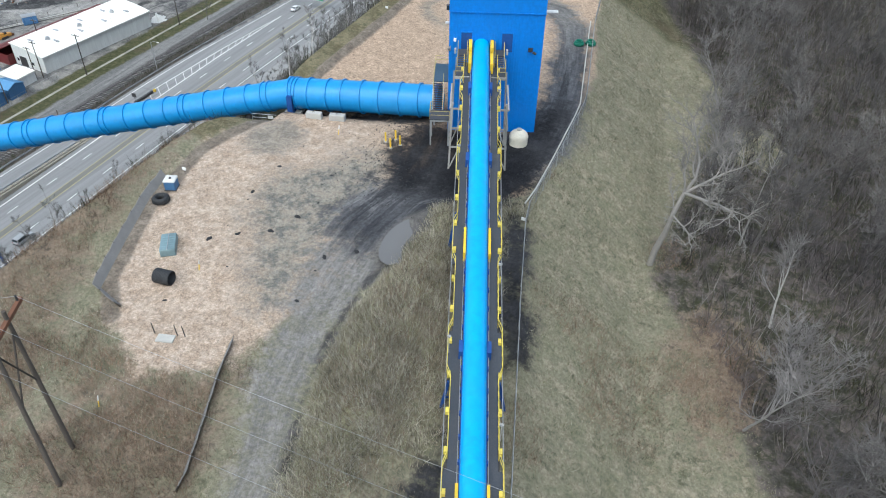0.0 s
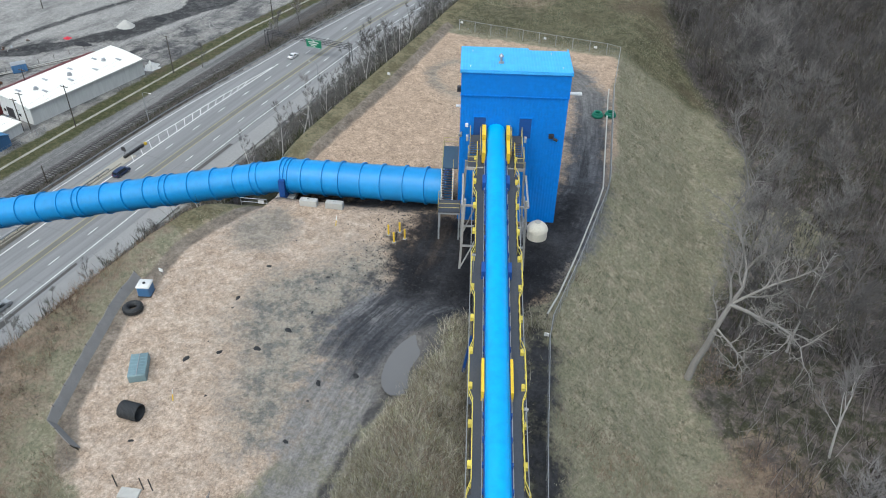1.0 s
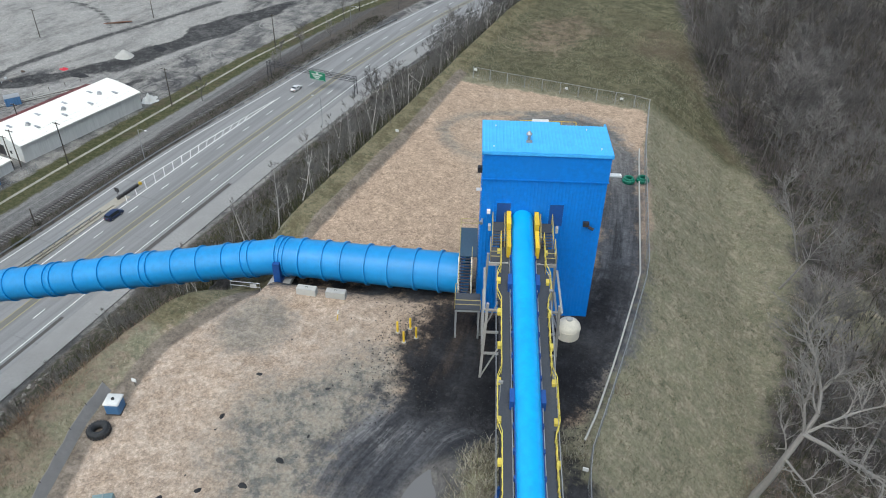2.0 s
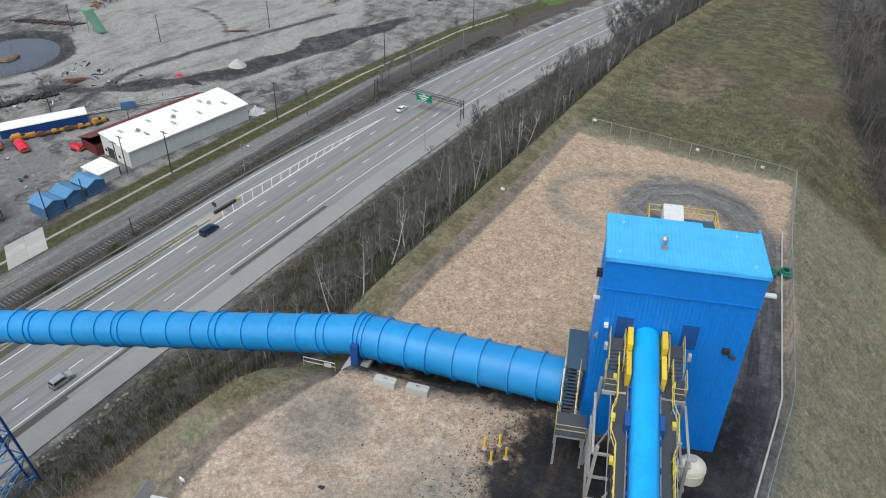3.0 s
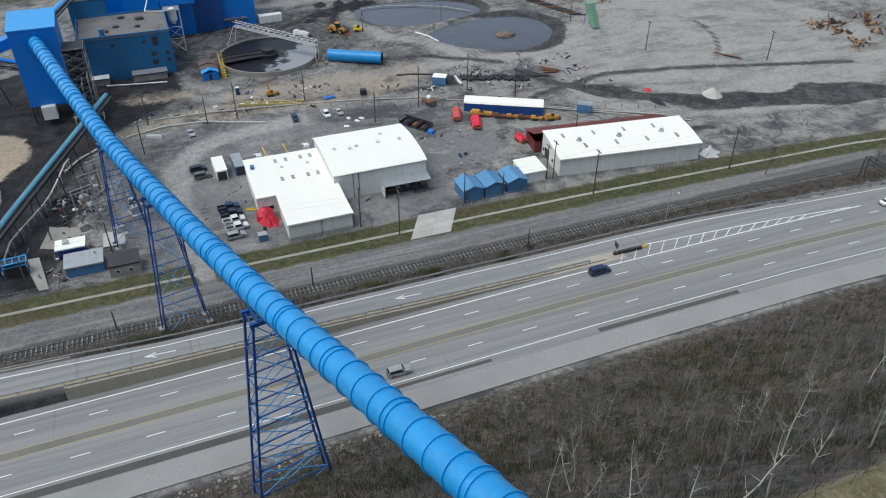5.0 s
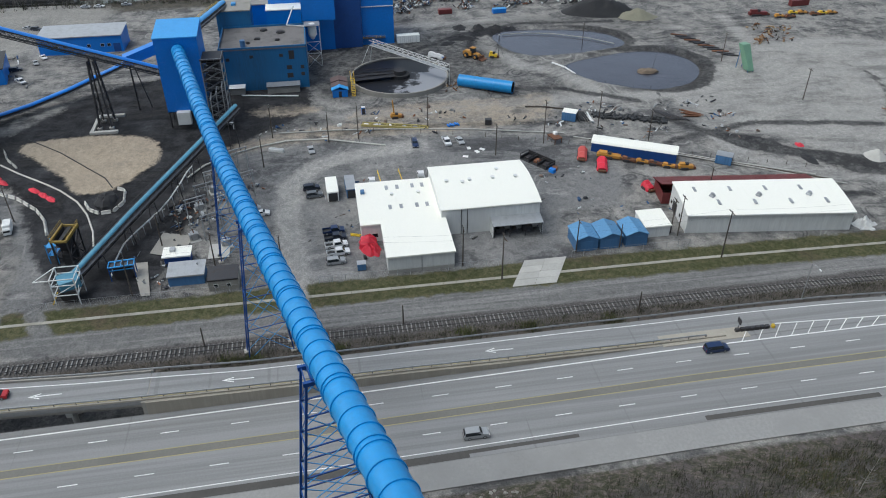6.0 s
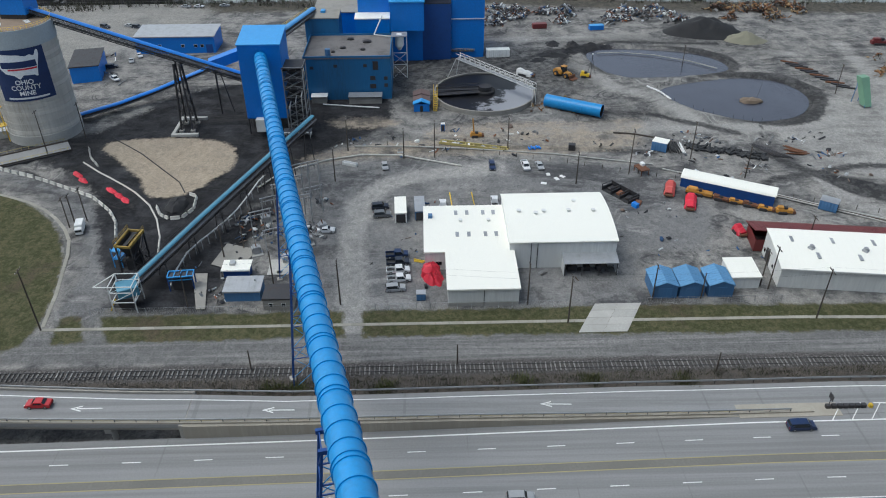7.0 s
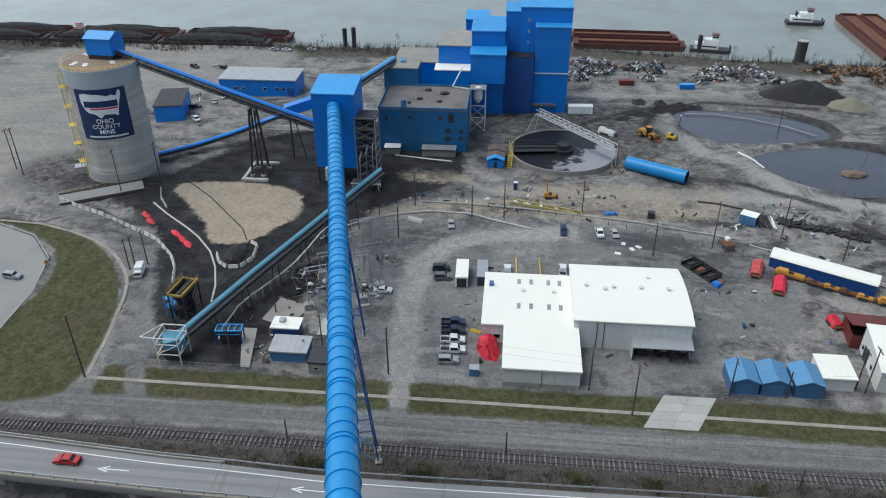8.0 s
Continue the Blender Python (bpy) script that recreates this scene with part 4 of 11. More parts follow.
# the ladder-hatched gore where the slip road leaves
gore = lambda y: float(np.interp(y, [140, 155, 162, 176, 187, 197, 212], [-7.7, -7.5, -7.0, -6.1, -5.5, -4.9, -3.6]))
marking("gore_line", lambda y: gore(y) - 0.14, lambda y: gore(y) + 0.14, 154, 212, PAINT_WHITE, road, None, 0.13)
for k in range(15):
    y, c = 144.5 + 3.65 * k, gore(144.5 + 3.65 * k + 3.4)
    f = ribbon(lambda v: -3.5 + (c + 3.5) * (v - y) / 3.5 - 0.12, lambda v: -3.5 + (c + 3.5) * (v - y) / 3.5 + 0.12, y, y + 3.5, 0.13, 0.03, 1.75)
    part("gore_bar", f, PAINT_WHITE, road, smooth=False)


def arrow(y):
    f = Form()
    c, z = float(road_line(y)) + (ramp_outer(y) + ramp_inner(y)) / 2, 0.085
    for poly in ([(-0.12, 0), (0.12, 0), (0.12, 4.6), (-0.12, 4.6)], [(0, -1.3), (0.75, 0.9), (0.5, 0.9), (0, -0.5)], [(0, -1.3), (0, -0.5), (-0.5, 0.9), (-0.75, 0.9)]):
        f.add([(c + a, y + b, z + ramp_lift(y + b)) for a, b in poly], [tuple(range(len(poly)))])
    part("lane_arrow", f, PAINT_WHITE, ramp, smooth=False)


for y in (42.5, 93.0, 8.0):
    arrow(y)

# slip road on its viaduct: deck, girders, piers and parapets
viaduct = thing("viaduct", "concrete slip-road viaduct on piers beside the highway", "bridge", kind="structure")
part("deck", ribbon(lambda y: ramp_outer(y) - 1.4, lambda y: ramp_inner(y) + 0.9, -200, 28, 0.03, 0.9, 4.0, ramp_lift), ASPHALT, viaduct, smooth=False)
for u in (0.08, 0.5, 0.92):
    mid = lambda y: ramp_outer(y) - 1.2 + (ramp_inner(y) - ramp_outer(y) + 2.0) * u
    part("girder", ribbon(lambda y: mid(y) - 0.25, lambda y: mid(y) + 0.25, -200, 28, -0.87, 1.0, 6.0, ramp_lift), CONCRETE_OLD, viaduct, smooth=False)
for y in (-70, -40, -10, 14):
    c = float(road_line(y))
    f = Form().box(c + ramp_outer(y) - 0.8, y - 0.6, 0.0, c + ramp_inner(y) + 0.3, y + 0.6, 1.2)
    for dx in (ramp_outer(y) + 1, ramp_inner(y) - 1.5):
        f.beam((c + dx, y, -4), (c + dx, y, 0.2), 0.55, 12)
    part("pier", f, CONCRETE, viaduct)
WALL_STAINED = surface("brown_stained_concrete", (0.36, 0.33, 0.275), (0.22, 0.195, 0.16), 0.9, 0.0, 0.15, 2.0, 0.8, 0.3, 0.05, True)
wall_ramp = part("wall_ramp", ribbon(-5.9, -5.0, 28, 128, 0.0, 0.4, 4.0, ramp_lift), WALL_STAINED, smooth=False)
wall_ramp.data.vertices.foreach_set("co", [c for v in wall_ramp.data.vertices for c in (v.co.x, v.co.y, -0.4 if v.index % 4 in (0, 3) else v.co.z)])
tagged(wall_ramp, "stained concrete retaining wall under the slip road", "retaining wall", kind="structure")
f = Form().box(-156.6, 27.2, -4.2, -147.9, 28.2, 2.95)
tagged(part("wall_abutment", f, CONCRETE_OLD, smooth=False), "concrete abutment at the end of the viaduct", "abutment", kind="structure")


def guard_rail(off, y0, y1, lift=None, pitch=3.8, material=STEEL, label="galvanised guard rail on short posts"):
    side = off if callable(off) else (lambda y: off)
    rail = thing("guard_rail", label, "guard rail", (float(road_line(y0)) + side(y0), y0, 0), group="guard rails along the road")
    base = Vector(rail.location)
    f, g = Form(), Form()
    n = int((y1 - y0) / 7.6)
    pts = []
    for k in range(n + 1):
        y = y0 + 7.6 * k
        pts.append(Vector((float(road_line(y)) + side(y), y, 0.62 + (lift(y) if lift else 0.0))) - base)
    for a, b in zip(pts, pts[1:]):
        for dz, dx in ((0.12, 0.0), (0.0, 0.06), (-0.12, 0.0)):
            f.beam(a + Vector((dx, 0, dz)), b + Vector((dx, 0, dz)), 0.085, 4)
    part("beam", f, material, rail)
    for k in range(2 * n + 1):
        p = pts[min(k // 2, n)].lerp(pts[min(k // 2 + k % 2, n)], 0.5 * (k % 2))
        part("post", Form().beam((p.x, p.y, p.z - 0.85), (p.x, p.y, p.z + 0.1), 0.09, 4), STEEL_DARK, rail)
    return rail


guard_rail(lambda y: ramp_outer(y) - 1.9, -60, 300, ramp_lift)
guard_rail(lambda y: min(-5.7, ramp_inner(y) + 0.6), -60, 140, lambda y: ramp_lift(y) + 0.3)
for y0, y1 in ((28, 142), (-120, 28)):
    edge = lambda y: min(-5.5, ramp_inner(y) + 0.85)
    f = ribbon(lambda y: edge(y) - 0.45, edge, y0, y1, 0.32, 0.42, 4.0, ramp_lift)
    tagged(part("parapet", f, WALL_STAINED, smooth=False), "low stained kerb wall along the slip road", "parapet", kind="structure")
f = ribbon(lambda y: ramp_outer(y) - 1.7, lambda y: ramp_outer(y) - 1.35, -120, 28, 0.5, 0.5, 4.0, ramp_lift)
tagged(part("parapet", f, CONCRETE_OLD, smooth=False), "low concrete parapet along the slip road", "parapet", kind="structure")
f = ribbon(lambda y: gore(y) - 0.2, -4.6, 128, 147, 0.12, 0.2, 4.0)
tagged(part("kerb", f, WALL_STAINED, smooth=False), "sandy kerbed nose between slip road and highway", "kerb", kind="structure")


# ---- the tube conveyor ----
TUBE_R = 1.87
TUBE_X = [-290, -274, -235, -199, -180, -163, -137, -112, -90, -70, -51.7]
TUBE_Z = [23.8, 23.8, 24.3, 26.3, 29.0, 31.9, 36.6, 42.1, 47.8, 53.2, 57.9]


def tube_at(x):
    return Vector((x, 76.31 + (x + 50.2) * 0.238, float(np.interp(x, TUBE_X, TUBE_Z))))


def ring_verts(c, d, r, n):
    q = d.to_track_quat("Z", "Y").to_matrix()
    return [c + q @ Vector((r * math.cos(2 * math.pi * i / n), r * math.sin(2 * math.pi * i / n), 0)) for i in range(n)]


def shell(a, b, da, db, r, n=32):
    return Form().add(ring_verts(a, da, r, n) + ring_verts(b, db, r, n), [(i, (i + 1) % n, n + (i + 1) % n, n + i) for i in range(n)])


def band(c, d, r, wide, tall, n=32):
    """A hoop with a square section round the tube."""
    u = d.normalized() * wide / 2
    v = ring_verts(c - u, d, r, n) + ring_verts(c - u, d, r + tall, n) + ring_verts(c + u, d, r + tall, n) + ring_verts(c + u, d, r, n)
    return Form().add(v, [(k * n + i, k * n + (i + 1) % n, (k + 1) * n + (i + 1) % n, (k + 1) * n + i) for k in range(3) for i in range(n)])


tube = thing("tube_conveyor", "bright blue ribbed steel tube conveyor running downhill over the highway", "conveyor", tuple(tube_at(-51.7)))
t_base = Vector(tube.location)
tube_stops = []
x = -51.75
while x > -273.5:
    tube_stops.append(x)
    x -= 2.9 if x > -70 else 3.05
for k, (xa, xb) in enumerate(zip(tube_stops, tube_stops[1:])):
    a, b = tube_at(xa) - t_base, tube_at(xb) - t_base
    before = tube_at(tube_stops[max(k - 1, 0)])
    after = tube_at(tube_stops[min(k + 2, len(tube_stops) - 1)])
    da, db = (tube_at(xb) - before), (after - tube_at(xa))
    part("tube_section", shell(a, b, da, db, TUBE_R), BLUE_TUBE, tube)
    part("rib", band(a, da, TUBE_R - 0.02, 0.18, 0.17), BLUE_TUBE, tube)
    if k % 4 == 1:
        part("joint_rib", band(a.lerp(b, 0.27), da, TUBE_R - 0.02, 0.18, 0.17), BLUE_TUBE, tube)

# level length from the bend to the transfer tower
tube_top = thing("tube_conveyor", "bright blue ribbed steel tube between the support and the transfer tower", "conveyor", tuple(tube_at(-51.7)))
t_dir = Vector((19.6, 3.0, 1.6))
b_dir = t_dir.normalized() + (tube_at(-51.7) - tube_at(-55)).normalized()
level = [0.0, 0.13, 0.26, 0.36, 0.49, 0.61, 0.745, 0.87, 1.0]
for ka, kb in zip(level, level[1:]):
    part("tube_section", shell(t_dir * ka, t_dir * kb, b_dir if ka == 0 else t_dir, t_dir, TUBE_R + 0.13), BLUE_TUBE, tube_top)
    part("rib", band(t_dir * ka, b_dir if ka == 0 else t_dir, TUBE_R + 0.11, 0.20, 0.19), BLUE_TUBE, tube_top)
part("rib", band(t_dir * 0.022, t_dir, TUBE_R + 0.11, 0.14, 0.16), BLUE_TUBE, tube_top)
part("rib", band(t_dir * 0.045, t_dir, TUBE_R + 0.11, 0.14, 0.16), BLUE_TUBE, tube_top)
part("end_collar", band(t_dir * 0.985, t_dir, TUBE_R + 0.05, 0.3, 0.3), BLUE_DARK, tube_top)

saddle = thing("tube_support", "blue steel saddle on a concrete footing carrying the tube", "support", (-51.3, 75.5, 55.6), 11)
f = Form()
for s in (-1.7, 1.7):
    f.box(-0.35, s - 0.25, 0.35, 0.35, s + 0.25, 3.0)
f.box(-0.3, -2.1, 0.3, 0.3, 2.1, 0.75)
part("saddle_frame", f, BLUE_DARK, saddle)
part("footing", Form().block(0, 0, 0, 2.2, 5.2, 0.4, 0, 0.06), CONCRETE, saddle)
for px, py, yaw in ((-46.4, 72.1, 12), (-43.5, 72.8, 14)):
    b = thing("concrete_block", "pale concrete block lying on the gravel", "concrete block", (px, py, PAD_Z), yaw, "blocks beside the tube")
    part("block", Form().block(0, 0, -0.05, 2.0, 0.75, 0.75, 0, 0.05), CONCRETE, b)
    part("lifting_loop", Form().pipe([(-0.15, 0, 0.66), (-0.1, 0, 0.82), (0.1, 0, 0.82), (0.15, 0, 0.66)], 0.025, 6), STEEL_DARK, b)


def lattice(name, label, cx, cy, base, top_z, wide, narrow, top_wide, levels, material=BLUE_DARK, leg=0.22):
    """A trestle tower: four legs that lean in across the tube, struts and crossed braces."""
    tower = thing(name, label, "trestle tower", (cx, cy, base), 11.9, "towers under the tube")
    h = top_z - base
    foot = lambda sx, sy, k: Vector((sx * narrow / 2, sy * (wide + (top_wide - wide) * k) / 2, h * k))
    for sx in (-1, 1):
        for sy in (-1, 1):
            part("leg", Form().beam(foot(sx, sy, -0.02), foot(sx, sy, 1), leg, 4), material, tower)
            part("footing", Form().block(*foot(sx, sy, 0)[:2], -1.5, 1.3, 1.3, 1.8, 0, 0.1), CONCRETE_OLD, tower)
    ks = [1 - (1 - i / levels) ** 1.0 for i in range(levels + 1)]
    for i, (k0, k1) in enumerate(zip(ks, ks[1:])):
        for sx in (-1, 1):
            part("strut", Form().beam(foot(sx, -1, k1), foot(sx, 1, k1), leg * 0.55, 4), material, tower)
            f = Form().beam(foot(sx, -1, k0), foot(sx, 1, k1), leg * 0.34, 4).beam(foot(sx, 1, k0), foot(sx, -1, k1), leg * 0.34, 4)
            part("cross_brace", f, BLUE_ROOF, tower)
        for sy in (-1, 1):
            part("strut", Form().beam(foot(-1, sy, k1), foot(1, sy, k1), leg * 0.5, 4), material, tower)
            f = Form().beam(foot(-1, sy, k0), foot(1, sy, k1), leg * 0.3, 4)
            part("cross_brace", f, material, tower)
    for sx in (-1, 1):
        part("head_beam", Form().box(sx * narrow / 2 - 0.22, -top_wide / 2 - 0.4, h - 0.3, sx * narrow / 2 + 0.22, top_wide / 2 + 0.4, h + 0.3), material, tower)
        part("saddle", Form().box(-narrow / 2, sx * top_wide * 0.32 - 0.15, h - 0.1, narrow / 2, sx * top_wide * 0.32 + 0.15, h + 0.5), material, tower)
    return tower


lattice("trestle_tower", "tall blue lattice trestle standing on the slope beside the highway", -111.0, 61.6, 2.2, 40.0, 12.3, 3.0, 4.2, 7)
lattice("trestle_tower", "blue lattice trestle standing beside the railway", -163.0, 49.5, -1.2, 29.4, 9.0, 3.0, 3.4, 4, BLUE_DARK, 0.18)
lattice("trestle_tower", "slender blue lattice trestle standing in the substation", -199.0, 40.9, -1.5, 23.9, 8.0, 2.6, 3.2, 4, BLUE_DARK, 0.18)


# ---- the transfer tower ----
def ribbed_wall(w, h, pitch=0.3, deep=0.032):
    """A sheet-metal wall in the xz plane, ribs upright, facing -y."""
    f, v, xs_ = Form(), [], []
    k = 0.0
    while k < w:
        for off, d in ((0, 0), (0.16, 0), (0.19, deep), (0.27, deep)):
            if k + off * pitch / 0.3 < w:
                xs_.append((k + off * pitch / 0.3, d))
        k += pitch
    xs_.append((w, 0))
    for a, d in xs_:
        v += [(a, -d, 0), (a, -d, h)]
    return f.add(v, [(2 * i, 2 * i + 2, 2 * i + 3, 2 * i + 1) for i in range(len(xs_) - 1)])


TOWER_YAW, TOWER_W, TOWER_D, TOWER_H = 20.0, 10.6, 5.5, 17.6
house = thing("transfer_tower", "tall bright blue corrugated steel transfer tower on a coal-dusted pad", "transfer tower", (-30.0, 76.1, PAD_Z), TOWER_YAW)
W_, D_, H_ = TOWER_W, TOWER_D, TOWER_H
part("front_wall", ribbed_wall(W_, H_ - 2.6, 0.3, 0.02), BLUE, house, smooth=False)
part("front_band", ribbed_wall(W_ + 0.1, 2.5, 0.6, 0.008).moved(pose(-0.05, -0.06, H_ - 2.6)), BLUE, house, smooth=False)
part("side_wall", ribbed_wall(D_, H_ - 0.2).moved(pose(W_, 0, 0, 0, 0, 90)), BLUE, house, smooth=False)
part("side_wall", ribbed_wall(D_, H_ - 0.2).moved(pose(0, D_, 0, 0, 0, -90)), BLUE, house, smooth=False)
part("back_wall", ribbed_wall(W_, H_ - 0.6).moved(pose(W_, D_, 0, 0, 0, 180)), BLUE, house, smooth=False)
roof = ribbed_wall(W_ + 0.3, D_ + 0.3, 0.3, 0.02).moved(pose(-0.15, -0.15, H_ + 0.06, -90)).moved(Matrix.Identity(4))
roof.v = [(x, y if not (x > 6.7 and y > 3) else y - 0.55, z) for x, y, z in [(p[0], abs(p[1] + 0.15) - 0.15, p[2]) for p in roof.v]]
roof.box(-0.14, -0.14, H_ - 0.1, W_ + 0.14, D_ - 0.45, H_ + 0.03)
part("roof", roof, BLUE_SKY_SHEEN, house, "ribbed blue metal roof with sky sheen in its colour", smooth=False)
part("gutter", Form().box(-0.15, -0.2, H_ - 0.22, W_ + 0.15, 0.0, H_ + 0.02), BLUE_SKY_SHEEN, house)
part("fascia", Form().box(W_, -0.2, H_ - 0.3, W_ + 0.18, D_ + 0.15, H_ + 0.04), BLUE_ROOF, house)
part("fascia", Form().box(-0.18, -0.2, H_ - 0.3, 0, D_ + 0.15, H_ + 0.04), BLUE_ROOF, house)
part("belt_flashing", Form().box(-0.1, -0.14, H_ - 2.68, W_ + 0.1, 0.02, H_ - 2.6), BLUE, house)
part("roof_core", Form().box(0.05, 0.05, 0.1, W_ - 0.05, D_ - 0.05, H_ - 0.4), BLUE, house)
vent = part("roof_vent", Form().beam((3.8, 2.2, H_), (3.8, 2.2, H_ + 0.5), 0.13, 10).beam((3.8, 2.2, H_ + 0.5), (3.8, 2.2, H_ + 0.62), 0.26, 10).beam((3.8, 2.2, H_ + 0.62), (3.8, 2.2, H_ + 0.85), 0.26, 10, 0.05), STEEL, house)
for dx in (1.35, 5.95):
    part("door", Form().box(dx, -0.06, 10.4, dx + 1.2, -0.03, 12.6), BLUE_DARK, house, "recessed darker blue door")
    part("door_frame", Form().box(dx - 0.1, -0.1, 10.4, dx, -0.02, 12.7).box(dx + 1.2, -0.1, 10.4, dx + 1.3, -0.02, 12.7).box(dx, -0.1, 12.6, dx + 1.2, -0.02, 12.7), BLUE, house)
part("wall_lamp", Form().box(0.5, -0.35, 11.6, 0.8, -0.05, 11.9), STEEL_WHITE, house)
part("wall_fan", Form().box(9.0, -0.35, 10.6, 9.5, -0.05, 11.0).beam((9.5, -0.4, 10.6), (9.9, -0.5, 10.45), 0.14, 8), STEEL_DARK, house)
part("outlet_pipe", Form().beam((W_, 2.4, 14.4), (W_ + 1.5, 2.4, 14.4), 0.12, 8).box(W_ + 0.3, 2.2, 14.25, W_ + 1.6, 2.6, 14.4), STEEL_WHITE, house)
part("alarm_box", Form().box(-0.45, 2.2, 14.2, -0.02, 2.7, 14.7), STEEL_DARK, house)
part("alarm_box", Form().box(-0.5, 0.8, 13.2, -0.02, 1.1, 13.35), STEEL_WHITE, house)
# stair platform on the tube's side, and the platform behind
DECK_BLUE = surface("blue_grey_deck_plate", (0.055, 0.105, 0.155), (0.10, 0.12, 0.13), 0.6, 0.2, 0.5, 5.0, 0.5, 0.2)
plat = part("side_platform", Form().box(-1.75, 0.9, 5.9, -0.1, 5.6, 6.02), DECK_BLUE, house, "blue-grey steel platform")
part("side_platform", Form().box(-2.0, -3.8, 3.4, 0.3, -1.5, 3.52), WALKWAY, house)
for k in range(12):
    part("stair_tread", Form().box(-1.75, 0.7 - 0.19 * k, 5.72 - 0.2 * k, -0.65, 0.86 - 0.19 * k, 5.78 - 0.2 * k), WALKWAY, house)
for xx in (-1.8, -0.6):
    part("stair_stringer", Form().beam((xx, 0.9, 5.9), (xx, -1.5, 3.45), 0.09, 4), STEEL_WHITE, house)
f = Form()
for xx in (-1.9, 0.2):
    for yy in (-3.7, -1.6):
        f.beam((xx, yy, 0), (xx, yy, 3.4), 0.12, 4)
    f.beam((xx, -3.7, 0.5), (xx, -1.6, 3.2), 0.08, 4)
    f.beam((xx, -3.7, 3.3), (xx, -1.6, 3.3), 0.12, 4)
for yy in (1.0, 5.4):
    f.beam((-1.7, yy, 0), (-1.7, yy, 5.9), 0.12, 4)
f.beam((-1.7, 1.0, 2.0), (-1.7, 5.4, 5.7), 0.08, 4).beam((-2.0, -3.75, 3.3), (0.3, -3.75, 3.3), 0.12, 4)
part("platform_frame", f, STEEL, house)


def handrail(points, parent, tall=1.05, material=YELLOW, pitch=1.6, r=0.035):
    up = Vector((0, 0, 1))
    f = Form()
    for a, b in zip(points, points[1:]):
        a, b = Vector(a), Vector(b)
        for k in (tall, tall * 0.52):
            f.beam(a + up * k, b + up * k, r, 5)
        n = max(1, int((b - a).length / pitch))
        for i in range(n + 1):
            p = a.lerp(b, i / n)
            f.beam(p, p + up * tall, r, 5)
    return part("handrail", f, material, parent)


STEEL_GREY = surface("dull_grey_steel", (0.36, 0.35, 0.33), (0.20, 0.18, 0.16), 0.6, 0.1, 0.5, 4.0, 0.6, 0.1)
RAIL_YELLOW = surface("pale_yellow_rail", (0.70, 0.56, 0.09), (0.36, 0.28, 0.08), 0.55, 0.0, 0.8, 5.0, 0.6, 0.1)
RAIL_TAN = surface("faded_yellow_rail", (0.46, 0.38, 0.14), (0.24, 0.20, 0.12), 0.6, 0.0, 0.8, 5.0, 0.6, 0.1)
handrail([(-0.1, 5.6, 6.02), (-1.75, 5.6, 6.02), (-1.75, 0.9, 6.02), (-1.8, -1.5, 3.52), (-2.0, -1.5, 3.52), (-2.0, -3.8, 3.52), (0.3, -3.8, 3.52)], house, 1.05, RAIL_TAN)
handrail([(-0.6, 0.9, 6.02), (-0.6, -1.5, 3.52)], house, 1.05, RAIL_TAN)
rear = thing("rear_platform", "steel platform with yellow rails and pale duct hood", "platform", (-30.0, 76.1, PAD_Z), TOWER_YAW)
part("deck", Form().box(4.0, D_ + 0.2, 11.1, 9.8, 16.6, 11.25), DECK_BLUE, rear)
handrail([(4.0, D_ + 0.2, 11.25), (4.0, 16.6, 11.25), (9.8, 16.6, 11.25), (9.8, D_ + 0.2, 11.25)], rear, 1.15, YELLOW, 1.3, 0.03)
part("duct_hood", Form().add([(x, y, z) for y, z in ((13.9, 12.2), (16.4, 12.7)) for x in (5.2, 6.9)] + [(x, y, 11.25) for y in (13.9, 16.4) for x in (5.2, 6.9)], [(0, 1, 3, 2), (4, 6, 7, 5), (0, 4, 5, 1), (2, 3, 7, 6), (0, 2, 6, 4), (1, 5, 7, 3)]), STEEL_WHITE, rear, "pale sheet-metal duct hood")
part("hood_flange", Form().box(5.12, 13.8, 11.25, 6.98, 13.9, 12.24), STEEL, rear)
for x in (4.3, 9.5):
    for y in (7.5, 16.2):
        part("leg", Form().beam((x, y, -0.1), (x, y, 11.1), 0.16, 4), STEEL_WHITE, rear)
    part("brace", Form().beam((x, 7.5, 2.0), (x, 16.2, 10.8), 0.09, 4), STEEL_WHITE, rear)
for k, (x, y) in enumerate(((0.8, 0.6), (1.0, 4.4), (9.8, 0.7), (8.9, 4.2))):
    part("roof_light", Form().beam((x, y, H_ + 0.05), (x, y, H_ + 0.16), 0.03, 6).block(x, y, H_ + 0.16, 0.1, 0.1, 0.06), STEEL_WHITE, house)
part("roof_vent_base", Form().block(3.8, 1.7, H_ + 0.04, 0.5, 0.4, 0.12), STEEL, house)
part("wall_loudspeaker", Form().beam((0.15, -0.1, 10.9), (0.0, -0.55, 10.7), 0.06, 8, 0.2), STEEL, house)

# ---- the covered belt gallery that climbs to the tower ----
G0, GD, GN = Vector((-26.55, 77.25, 0)), Vector((0.342, -0.94, 0)), Vector((0.94, 0.342, 0))
GAL_S, GAL_Z = [-0.5, 0, 8, 17, 26, 36, 50, 70, 95], [68.7, 68.6, 67.0, 65.2, 63.4, 61.6, 59.4, 56.4, 52.8]


def gal(s, side=0.0, up=0.0):
    return G0 + GD * s + GN * side + Vector((0, 0, float(np.interp(s, GAL_S, GAL_Z)) + up))


gallery = thing("belt_gallery", "belt gallery under a bright blue hood, dark walkways, yellow rails", "conveyor", tuple(gal(0)))
g_base = Vector(gallery.location)


